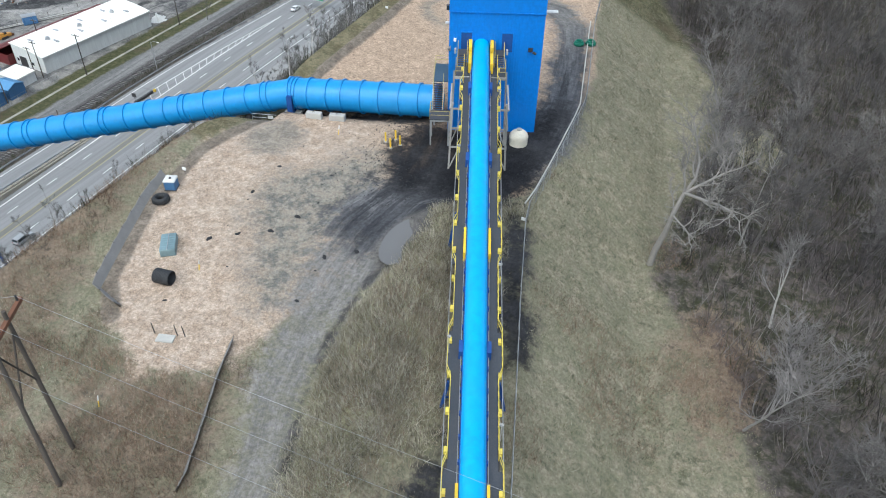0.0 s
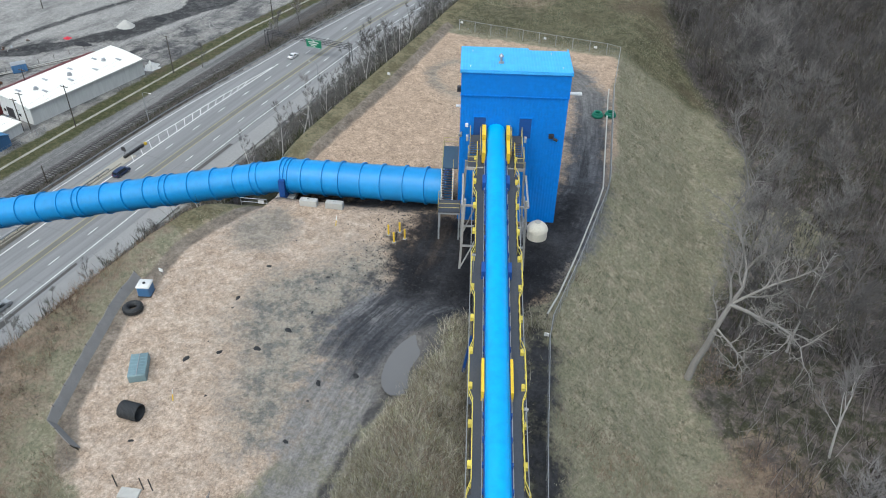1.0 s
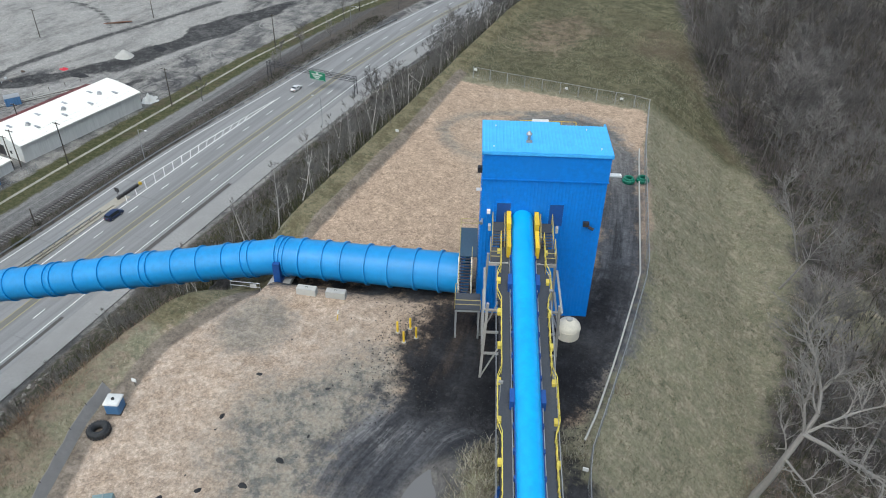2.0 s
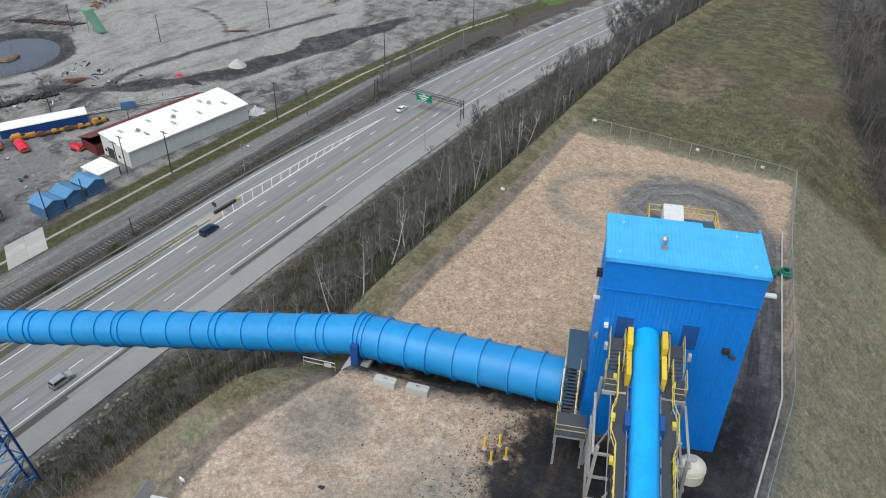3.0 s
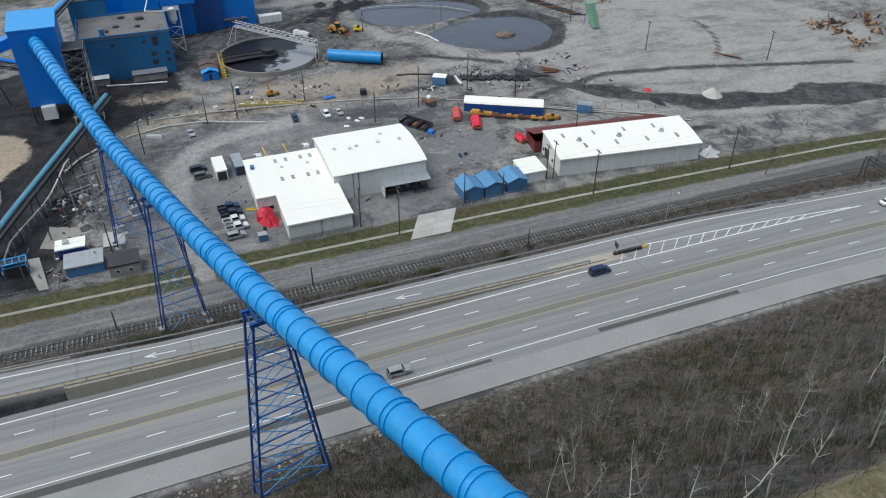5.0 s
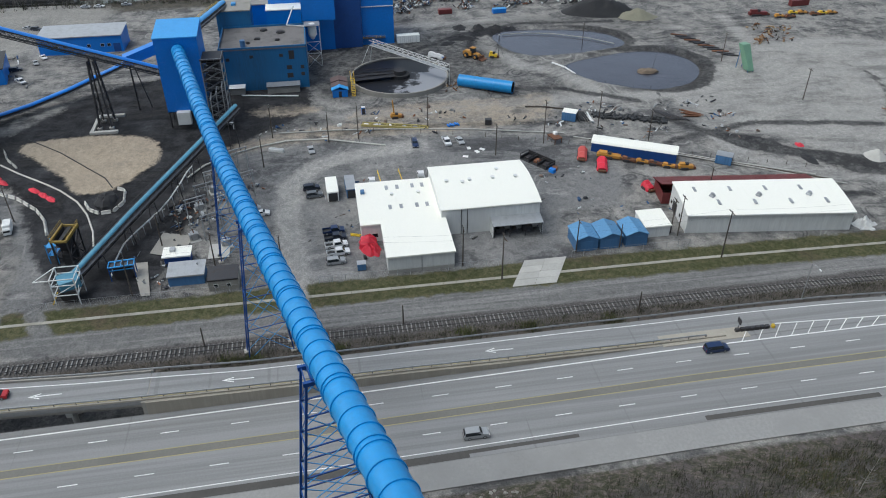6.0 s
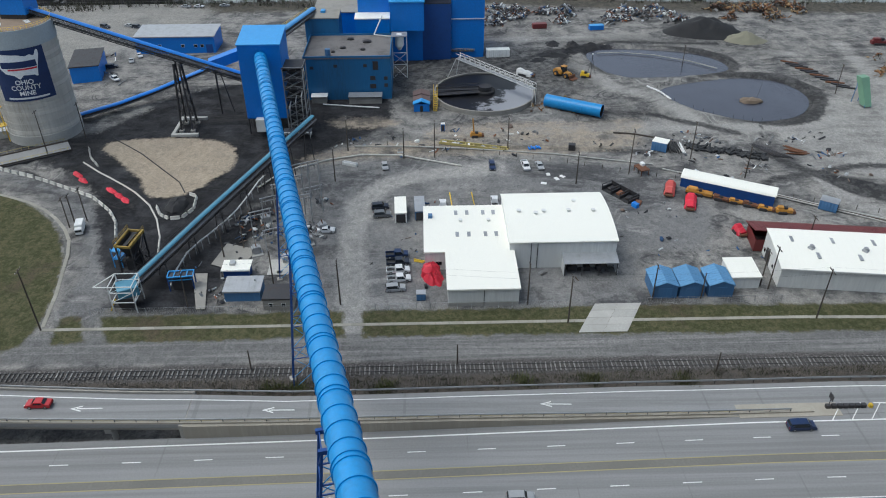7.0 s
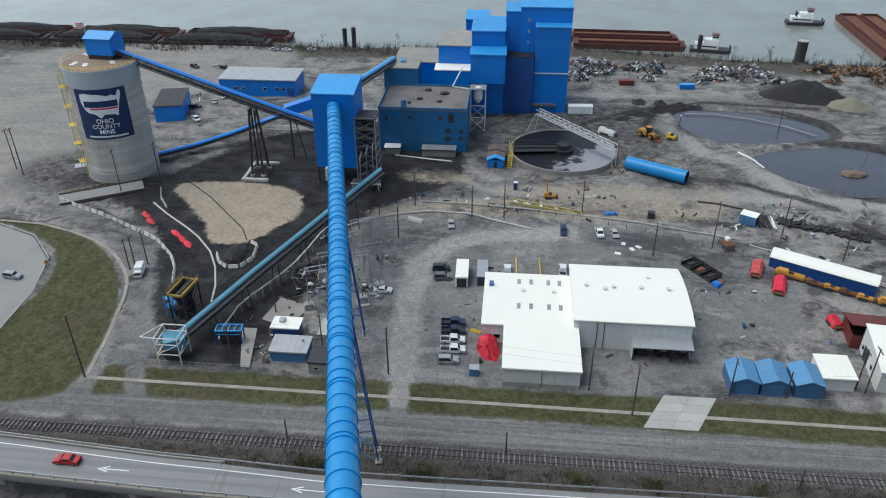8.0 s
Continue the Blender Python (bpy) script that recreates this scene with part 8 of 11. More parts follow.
part("frame", Form().pipe([(-2, 0, 0), (-2, 0, 1.0), (1.2, 0, 1.0), (1.2, 0, 0)], 0.05, 6).pipe([(-2, 0, 0.5), (1.2, 0, 0.5)], 0.04, 6), STEEL, gatef)
part("notice", Form().block(0.5, -0.08, 0.45, 0.7, 0.05, 0.45), STEEL_WHITE, gatef)

# timber power-line frame with its wires
pylon = on_pad("power_pole_frame", "tall timber power-line frame with crossarm and wires", "power pole", -39.0, 21.2, 25)
for y in (-1.6, 1.6):
    part("pole", Form().beam((0, y, -0.5), (0, y * 0.75, 15.2), 0.2, 8, 0.14), TIMBER, pylon)
part("crossarm", Form().box(-0.14, -3.4, 14.2, 0.14, 3.4, 14.5), RUST, pylon)
part("cross_brace", Form().beam((0, -1.5, 8), (0, 1.25, 13.6), 0.07, 5).beam((0, 1.5, 8), (0, -1.25, 13.6), 0.07, 5), TIMBER, pylon)
for y in (-3.0, 0.0, 3.0):
    part("insulator", Form().beam((0, y, 14.5), (0, y, 14.95), 0.08, 8), STEEL_DARK, pylon)
    sag = [Vector((u * 62, y - u * 26, 14.9 - 6 * u + 12 * u * (u - 1) * 0.35)) for u in [k / 14 for k in range(15)]]
    part("wire", Form().pipe(sag, 0.011, 4), STEEL, pylon)
    sag = [Vector((-u * 40, y + u * 10, 14.9 - 14 * u)) for u in [k / 8 for k in range(9)]]
    part("wire", Form().pipe(sag, 0.011, 4), STEEL, pylon)

# loose stones at the foot of the bank
rk = random.Random(17)
f = Form()
for k in range(110):
    y = rk.uniform(40, 90)
    x = float(road_line(y)) + 144 - 120.5 + rk.uniform(-0.6, 1.2) + rk.random() ** 3 * 6
    z = height(x, y)
    r = rk.uniform(0.15, 0.5)
    f.dome((x, y, z - 0.05), r, r * rk.uniform(0.6, 1.0), r * 0.7, 7, 3, 0.25, k)
tagged(part("riprap", f, CONCRETE_OLD, smooth=False), "pale loose stones along the foot of the bank", "stones", kind="stuff")

STEMS_GREEN = stems_material("green_shrub_leaves", [(0.095, 0.115, 0.045), (0.12, 0.13, 0.055), (0.075, 0.085, 0.04), (0.15, 0.14, 0.08)])
rng = np.random.RandomState(23)
spots = np.concatenate([np.array([x, y]) + rng.normal(0, 1.1, (26, 2)) for x, y in ((-160.3, 41), (-160.0, 45.5), (-159.6, 63), (-160.8, 90), (-160.2, 103), (-159.4, 121))])
scatter("green_shrubs", "small greening shrubs between the railway and the slip road", STEMS_GREEN, spots, 24, (0.4, 1.7), 14, 0.35, 0.06)


# ---- vehicles ----
def paint(name, colour, rough=0.3):
    return surface(name, colour, tuple(c * 0.7 for c in colour), rough, 0.0, 0.8, 4.0, 0.3, 0.0, 0.03)


CAR_PAINT = {"white": paint("white_car_paint", (0.70, 0.70, 0.70)), "dark": paint("dark_car_paint", (0.018, 0.024, 0.04)), "silver": paint("silver_car_paint", (0.34, 0.35, 0.36)), "red": paint("red_car_paint", (0.42, 0.012, 0.02)), "blue": paint("navy_car_paint", (0.012, 0.03, 0.09)), "grey": paint("grey_car_paint", (0.13, 0.14, 0.15))}
LAMP_RED = paint("red_lamp_glass", (0.30, 0.01, 0.01), 0.2)
PROFILES = {
    "sedan": (4.6, [(-2.3, 0.62), (-2.2, 0.92), (-1.45, 0.98), (-0.8, 1.40), (0.45, 1.42), (1.1, 1.0), (2.05, 0.86), (2.3, 0.6)], (2, 5)),
    "suv": (4.6, [(-2.3, 0.62), (-2.28, 1.1), (-2.0, 1.66), (-0.6, 1.74), (0.5, 1.70), (1.05, 1.15), (2.1, 1.0), (2.3, 0.65)], (1, 5)),
    "van": (5.0, [(-2.5, 0.62), (-2.45, 1.15), (-2.25, 1.75), (-0.6, 1.82), (0.9, 1.74), (1.6, 1.15), (2.35, 0.95), (2.5, 0.62)], (1, 5)),
}


def car(kind, colour, x, y, z, yaw, label, group=""):
    """A road car: shell, glasshouse panes, wheels with rims, lamps and bumpers."""
    length, prof, (i0, i1) = PROFILES[kind]
    ob = thing("car", label, "car", (x, y, z), yaw, group)
    w = 0.88
    n = len(prof)
    v = []
    for s in (-1, 1):
        for px, pz in prof:
            tuck = 0.80 if pz > 1.25 else (0.97 if pz > 0.9 else 1.0)
            v.append((px, s * w * tuck, pz))
        v += [(2.2 * length / 4.6, s * w, 0.28), (-2.2 * length / 4.6, s * w, 0.28)]
    m = n + 2
    f = [tuple(range(m - 1, -1, -1)), tuple(range(m, 2 * m))] + [(i, (i + 1) % m, m + (i + 1) % m, m + i) for i in range(m)]
    part("body", Form().add(v, f), CAR_PAINT[colour], ob, smooth=False)
    top = max(p[1] for p in prof)
    glass = [p for p in prof if p[1] > 0.95]
    gx0, gx1 = min(p[0] for p in glass if p[1] > 1.2) + 0.05, max(p[0] for p in glass if p[1] > 1.2) - 0.05
    for s in (-1, 1):
        q = [(gx0 - 0.25, s * (w * 0.985), 1.02), (gx1 + 0.35, s * (w * 0.985), 1.02), (gx1, s * (w * 0.82 + 0.012), top - 0.1), (gx0, s * (w * 0.82 + 0.012), top - 0.1)]
        part("side_window", Form().add(q, [(0, 1, 2, 3) if s > 0 else (3, 2, 1, 0)]), GLASS, ob)
    for (ax, az), (bx, bz) in ((prof[i1 - 1], prof[i1]), (prof[i0], prof[i0 + 1])):
        d = 0.03 if bx > ax and ax > 0 else -0.03
        q = []
        for (px, pz), k in (((ax * 0.9 + bx * 0.1, az * 0.9 + bz * 0.1), 0.86), ((ax * 0.12 + bx * 0.88, az * 0.12 + bz * 0.88), 0.86)):
            ww = w * (0.80 if pz > 1.25 else 0.92)
            q += [(px + d, -ww * 0.94, pz + 0.02), (px + d, ww * 0.94, pz + 0.02)]
        part("windscreen", Form().add([q[0], q[1], q[3], q[2]], [(0, 1, 2, 3)]), GLASS, ob)
    for px in (-length * 0.3, length * 0.3):
        for s in (-1, 1):
            wheel = part("wheel", Form().beam((px, s * 0.68, 0.33), (px, s * 0.9, 0.33), 0.33, 16), RUBBER, ob)
            part("rim", Form().beam((px, s * 0.9, 0.33), (px, s * 0.915, 0.33), 0.2, 12), STEEL, wheel)
    for s in (-0.62, 0.62):
        part("headlight", Form().box(length / 2 - 0.06, s - 0.18, 0.62, length / 2 + 0.01, s + 0.18, 0.78), STEEL_WHITE, ob)
        part("tail_light", Form().box(-length / 2 - 0.01, s - 0.14, 0.75, -length / 2 + 0.06, s + 0.14, 0.95), LAMP_RED, ob)
    part("bumper", Form().box(length / 2 - 0.1, -0.8, 0.32, length / 2 + 0.05, 0.8, 0.5), STEEL_DARK, ob)
    part("bumper", Form().box(-length / 2 - 0.05, -0.8, 0.32, -length / 2 + 0.1, 0.8, 0.5), STEEL_DARK, ob)
    return ob


def pickup(colour, x, y, z, yaw, label, group=""):
    ob = thing("pickup_truck", label, "pickup truck", (x, y, z), yaw, group)
    w = 0.95
    part("cab", Form().add([(px, s * w * k, pz) for s in (-1, 1) for px, pz, k in ((-0.7, 0.4, 1), (2.7, 0.4, 1), (2.75, 0.95, 1), (1.6, 1.08, 0.98), (1.0, 1.75, 0.82), (-0.5, 1.78, 0.82), (-0.7, 1.1, 0.98))], [tuple(range(6, -1, -1)), tuple(range(7, 14))] + [(i, (i + 1) % 7, 7 + (i + 1) % 7, 7 + i) for i in range(7)]), CAR_PAINT[colour], ob, smooth=False)
    bed = Form().box(-2.75, -w, 0.45, -0.7, w, 0.6)
    for a in ((-2.75, -w, 0.6, -0.7, -w + 0.1, 1.1), (-2.75, w - 0.1, 0.6, -0.7, w, 1.1), (-2.75, -w + 0.1, 0.6, -2.65, w - 0.1, 1.1)):
        bed.box(*a)
    part("bed", bed, CAR_PAINT[colour], ob)
    part("bed_liner", Form().box(-2.6, -0.8, 0.6, -0.75, 0.8, 0.66), RUBBER, ob)
    for s in (-1, 1):
        q = [(-0.45, s * 0.955, 1.1), (1.45, s * 0.955, 1.1), (0.95, s * 0.80, 1.68), (-0.4, s * 0.80, 1.68)]
        part("side_window", Form().add(q, [(0, 1, 2, 3) if s > 0 else (3, 2, 1, 0)]), GLASS, ob)
    part("windscreen", Form().add([(1.63, -0.82, 1.12), (1.63, 0.82, 1.12), (1.08, 0.7, 1.72), (1.08, -0.7, 1.72)], [(0, 1, 2, 3)]), GLASS, ob)
    for px in (-1.75, 1.85):
        for s in (-1, 1):
            wheel = part("wheel", Form().beam((px, s * 0.72, 0.38), (px, s * 0.97, 0.38), 0.38, 16), RUBBER, ob)
            part("rim", Form().beam((px, s * 0.97, 0.38), (px, s * 0.985, 0.38), 0.22, 12), STEEL, wheel)
    part("bumper", Form().box(2.65, -0.9, 0.4, 2.85, 0.9, 0.62), STEEL, ob)
    return ob


def at_road(y, off):
    return float(road_line(y)) + off


G_ROAD = "cars on the highway"
car("van", "blue", at_road(138, -1.9), 138, 0.02, 91, "dark blue minivan driving on the highway", G_ROAD)
car("sedan", "white", at_road(222, -1.9), 222, 0.02, 90, "white car driving on the highway", G_ROAD)
car("suv", "silver", at_road(86, 11.0), 86, 0.02, 90, "silver estate car driving on the highway", G_ROAD)
car("sedan", "red", at_road(1.0, -11.2), 1.0, 0.05 + ramp_lift(1.0), 270, "red car driving on the slip road", G_ROAD)
G_LOT = "cars parked in the yard"
Z = PLANT_Z
for kind, colour, x, y, yaw in (("sedan", "white", -217.0, 46.0, 88), ("suv", "silver", -191.9, 64.2, 95), ("suv", "dark", -228.0, 59.3, 95), ("suv", "grey", -224.0, 60.0, 95), ("sedan", "silver", -250.9, 59.7, 8), ("suv", "blue", -249.8, 90.9, 0), ("sedan", "silver", -249.5, 104.7, 8)):
    car(kind, colour, x, y, Z, yaw, f"{colour if colour != 'grey' else 'dark grey'} car parked on the grey yard", G_LOT)
for colour, x, y, yaw in (("blue", -205.4, 64.2, 95), ("dark", -202.2, 64.5, 95), ("white", -198.9, 64.6, 95), ("white", -195.5, 64.9, 95), ("white", -249.7, 100.6, 5), ("white", -222.6, 79.5, 5)):
    pickup(colour, x, y, Z, yaw, f"{'navy' if colour == 'blue' else colour} pickup truck parked beside the office", G_LOT)
for k, (kind, colour, x, y, yaw) in enumerate((("suv", "dark", -382, -65, 60), ("sedan", "silver", -383, -55, 70), ("suv", "dark", -381, -51, 70), ("sedan", "silver", -340.3, -41, 20), ("suv", "dark", -334, -46.4, 100), ("sedan", "white", -346, -39.6, 30), ("sedan", "silver", -410, -37.5, 80), ("sedan", "white", -410, -31.6, 80), ("sedan", "silver", -411, -20, 90), ("suv", "grey", -378, -20, 90))):
    car(kind, colour, x, y, Z, yaw, f"{colour if colour != 'grey' else 'dark grey'} car parked beyond the silo", "cars parked beyond the silo")
pickup("white", -228.0, 76.0, Z, 180, "white pickup truck parked behind the office", G_LOT)
pickup("white", -229.4, 89.9, Z, 178, "white pickup truck parked behind the workshop", G_LOT)
pickup("white", -322, -41.5, Z, 40, "white pickup truck parked beside the blue store", "cars parked beyond the silo")
loop_car = car("suv", "silver", -214.5, -39.6 - 8, Z + 0.25, 85, "silver car driving on the looping slip road", G_ROAD)
vanw = thing("box_van", "small white box van parked beside the haul road", "van", (-219.4, -16.7, Z), 12)
part("box", Form().block(-0.7, 0, 0.5, 3.4, 2.0, 2.0, 0, 0.15), STEEL_WHITE, vanw)
part("cab", Form().block(1.7, 0, 0.4, 1.4, 1.9, 1.5, 0, 0.2), STEEL_WHITE, vanw)
part("windscreen", Form().box(2.38, -0.8, 1.1, 2.42, 0.8, 1.7), GLASS, vanw)
for px in (-1.5, 1.6):
    for s in (-1, 1):
        part("wheel", Form().beam((px, s * 0.75, 0.36), (px, s * 1.0, 0.36), 0.36, 14), RUBBER, vanw)

# ---- verge: footpath, apron, railway, poles ----
walkp = thing("footpath", "narrow pale concrete footpath along the grass verge", "footpath", (-180.3, 0, Z), kind="structure")
y = -11.0
while y < 330:
    x = -180.3 + float(np.interp(y, [-20, 150, 240, 300, 360], [0, 0.8, 3.5, 10, 25]))
    part("slab", Form().box(x + 180.3 - 0.45, y, 0.0, x + 180.3 + 0.45, y + 2.95, 0.07), PATH, walkp)
    y += 3.0
LOOP_PATH = [(-243, -69), (-242, -56), (-238.8, -45.8), (-234.5, -36.3), (-230.2, -30.2), (-225.4, -25.2), (-220.4, -21.2), (-215.3, -18.2), (-209, -16.1), (-193.1, -12.7), (-181, -11)]
for a, b in zip(LOOP_PATH, LOOP_PATH[1:]):
    n = max(1, int(math.dist(a, b) / 3))
    for k in range(n):
        p, q = Vector(a).lerp(Vector(b), k / n), Vector(a).lerp(Vector(b), (k + 0.97) / n)
        d = (q - p).normalized()
        s = Vector((-d.y, d.x)) * 0.42
        part("slab", Form().prism([(u.x + 180.3, u.y) for u in (p - s, q - s, q + s, p + s)], 0.0, 0.08), PATH, walkp)
apron = thing("driveway_apron", "pale concrete driveway crossing the verge", "driveway", (-180.5, 111, Z), kind="structure")
for k in range(4):
    for j in range(2):
        x0, x1 = -4.9 + 2.4 * k, -2.55 + 2.4 * k
        sk = lambda x: -0.55 * x
        ya, yb = -5.2 + 5.2 * j, -0.05 + 5.2 * j
        part("slab", Form().prism([(x0, ya + sk(x0)), (x1, ya + sk(x1)), (x1, yb + sk(x1)), (x0, yb + sk(x0))], 0.02, 0.11), CONCRETE, apron)
rail_x = lambda y: -166.0 + float(np.interp(y, [-100, 170, 240, 330], [0, 0.6, 3, 16]))
for off in (-0.72, 0.72):
    f = Form().pipe([(rail_x(y) + off, y, height(rail_x(60), 60) + 0.42) for y in range(-90, 331, 15)], 0.07, 4)
    tagged(part("rail", f, STEEL_DARK), "rusty running rail on timber sleepers", "rail", kind="structure")


def pole(x, y, tall, arms=1, lean=(0, 0), label="weathered timber utility pole with a crossarm"):
    ob = thing("utility_pole", label, "utility pole", (x, y, height(x, y)), 0, "utility poles")
    top = Vector((lean[0], lean[1], tall))
    part("pole", Form().beam((0, 0, -0.4), top, 0.19, 8, 0.12), TIMBER, ob)
    for k in range(arms):
        z = tall - 0.5 - 1.0 * k
        part("crossarm", Form().box(-1.3 + top.x, -0.08 + top.y, z, 1.3 + top.x, 0.08 + top.y, z + 0.16), TIMBER, ob)
        for dx in (-1.15, -0.45, 0.45, 1.15):
            part("insulator", Form().beam((dx + top.x, top.y, z + 0.16), (dx + top.x, top.y, z + 0.34), 0.05, 6), STEEL, ob)
    return ob


LINE = [(-180.2, -11.0, 16), (-187.0, 52.1, 12), (-179.1, 101.5, 12.5), (-179.0, 155.4, 13), (-177.0, 197.4, 13), (-174.5, 253.8, 13), (-166, 305, 13)]
for x, y, h in LINE:
    pole(x, y, h)
for x, y, h in ((-185.8, 93.6, 11), (-186.6, 121.6, 9.5), (-263.1, -42.4, 14), (-273.6, -34.7, 12), (-271.9, -79.1, 16), (-275.7, -83.7, 14), (-224, -16.7, 10), (-220.6, -18.2, 10), (-221, -20.1, 9), (-187, 18.5, 10), (-195.3, 36, 9), (-261.7, 48.2, 11), (-256.3, 65.2, 10), (-257.1, 74.3, 12), (-261.4, 96.6, 11), (-239.1, 113.6, 10), (-244.8, 129.8, 14), (-204.7, 163.9, 10), (-191, 147.6, 10), (-189.6, 148.9, 11.5), (-241, 162, 10), (-253, 150, 12), (-206, 22.5, 9), (-210, 26.5, 9), (-186.7, 132.6, 7), (-167.2, 77.2, 5), (-166.8, 36, 5), (-162.5, 128, 5), (-226, 34, 9), (-243, 46, 10), (-300, 215, 11), (-262, 226, 11), (-238, 262, 11), (-330, 170, 10)):
    pole(x, y, h, 1 if h > 8 else 0)
wires = thing("overhead_wires", "thin overhead wires strung between the utility poles", "wires", (-180, 60, Z))
for (xa, ya, ha), (xb, yb, hb) in zip(LINE, LINE[1:]):
    for dx in (-1.1, 1.1):
        a, b = Vector((xa + dx + 180, ya - 60, ha - 0.2)), Vector((xb + dx + 180, yb - 60, hb - 0.2))
        pts = [a.lerp(b, k / 8) - Vector((0, 0, 4 * (k / 8) * (1 - k / 8) * 0.9)) for k in range(9)]
        part("wire", Form().pipe(pts, 0.012, 3), STEEL_DARK, wires)


def lamp_post(x, y, z, yaw, tall=9.0):
    ob = thing("street_lamp", "grey steel street lamp beside the road", "street lamp", (x, y, z), yaw, "street lamps along the road")
    part("pole", Form().beam((0, 0, -0.3), (0, 0, tall), 0.1, 8, 0.06), STEEL, ob)
    part("arm", Form().pipe([(0, 0, tall - 0.2), (0.8, 0, tall + 0.25), (2.4, 0, tall + 0.35)], 0.045, 6), STEEL, ob)
    part("lamp_head", Form().block(2.7, 0, tall + 0.22, 0.75, 0.3, 0.16, 0, 0.05), STEEL_WHITE, ob)


lamp_post(-159.8, 164.5, 0, 0)
lamp_post(at_road(203, 19.5), 203, 0, 180)
lamp_post(at_road(280, -16.5), 280, 0, 0)
lamp_post(at_road(310, 20), 310, 0, 180)

# sign gantry over the highway
gantry = thing("sign_gantry", "steel lattice gantry with a green road sign over the highway", "sign gantry", (-126.0, 226.5, 0), 0)
gl = 33.0
GANTRY_GREEN = paint("green_sign_face", (0.005, 0.17, 0.085), 0.45)
for x in (0, -gl):
    for dy in (-0.7, 0.7):
        part("leg", Form().beam((x, dy * 1.6, -0.4), (x, dy, 6.4), 0.13, 6), STEEL_DARK, gantry)
    part("leg_brace", Form().beam((x, -1.0, 1), (x, 0.8, 4), 0.06, 4).beam((x, 1.0, 1), (x, -0.8, 4), 0.06, 4), STEEL_DARK, gantry)
f = Form()
for dy in (-0.7, 0.7):
    for z in (4.9, 6.1):
        f.beam((0.4, dy, z), (-gl - 0.4, dy, z), 0.09, 4)
part("chord", f, STEEL_DARK, gantry)
f = Form()
for k in range(22):
    a, b = -k * gl / 22, -(k + 1) * gl / 22
    for dy in (-0.7, 0.7):
        f.beam((a, dy, 4.9), (b, dy, 6.1), 0.05, 4)
    f.beam((a, -0.7, 6.1), (b, 0.7, 6.1), 0.05, 4)
part("web", f, STEEL_DARK, gantry)
sign = part("sign_panel", Form().box(-16.4, -1.0, 3.2, -10.6, -0.9, 6.2), GANTRY_GREEN, gantry, "green sign panel with a white border")
part("sign_border", Form().box(-16.3, -1.02, 3.3, -10.7, -1.0, 3.38).box(-16.3, -1.02, 6.02, -10.7, -1.0, 6.1), STEEL_WHITE, sign)
for z, x0, x1 in ((5.0, -15.6, -11.6), (4.3, -15.2, -12.4), (3.7, -14.6, -13.0)):
    part("text_bar", Form().box(x0, -1.03, z, x1, -1.0, z + 0.32), STEEL_WHITE, sign)
part("shield", Form().beam((-13.5, -1.0, 5.65), (-13.5, -1.03, 5.65), 0.35, 10), STEEL_WHITE, sign)
arrow_b = thing("arrow_board", "yellow-tipped crash cushion at the gore of the slip road", "crash cushion", (at_road(151, -6.6), 151, 0.02), 0)
for k in range(7):
    part("cushion_cell", Form().block(0, -6 + 1.1 * k, 0, 0.75, 0.95, 0.8, 0, 0.08), STEEL_DARK, arrow_b)
part("nose", Form().block(0, 2.0, 0, 0.8, 0.7, 0.85, 0, 0.2), YELLOW, arrow_b, "yellow nose")
part("sign_post", Form().beam((-0.2, -5.8, 0), (-0.2, -5.8, 3.2), 0.06, 6).box(-0.9, -5.9, 2.0, 0.5, -5.8, 3.2), STEEL_DARK, arrow_b)

# yard fence behind the verge
yf = thing("chain_link_fence", "low grey chain-link fence between verge and yard", "fence", (-184.8, 0, Z))
f, ps = Form(), [(0.0, y) for y in np.arange(-2, 47, 3.0)] + [(0.2, y) for y in np.arange(60, 105, 3.0)] + [(-0.2, y) for y in np.arange(120, 152, 3.0)]
for x, y in ps:
    part("fence_post", Form().beam((x, y, -0.2), (x, y, 1.9), 0.05, 5), STEEL, yf)
for (xa, ya), (xb, yb) in zip(ps, ps[1:]):
    if yb - ya < 4:
        f.beam((xa, ya, 1.85), (xb, yb, 1.85), 0.03, 4, caps=False)
        for k in range(6):
            u, w = ya + (yb - ya) * k / 6, ya + (yb - ya) * (k + 1) / 6
            f.beam((xa, u, 0), (xa, w, 1.85), 0.008, 3, caps=False).beam((xa, w, 0), (xa, u, 1.85), 0.008, 3, caps=False)
part("wire_mesh", f, STEEL, yf)


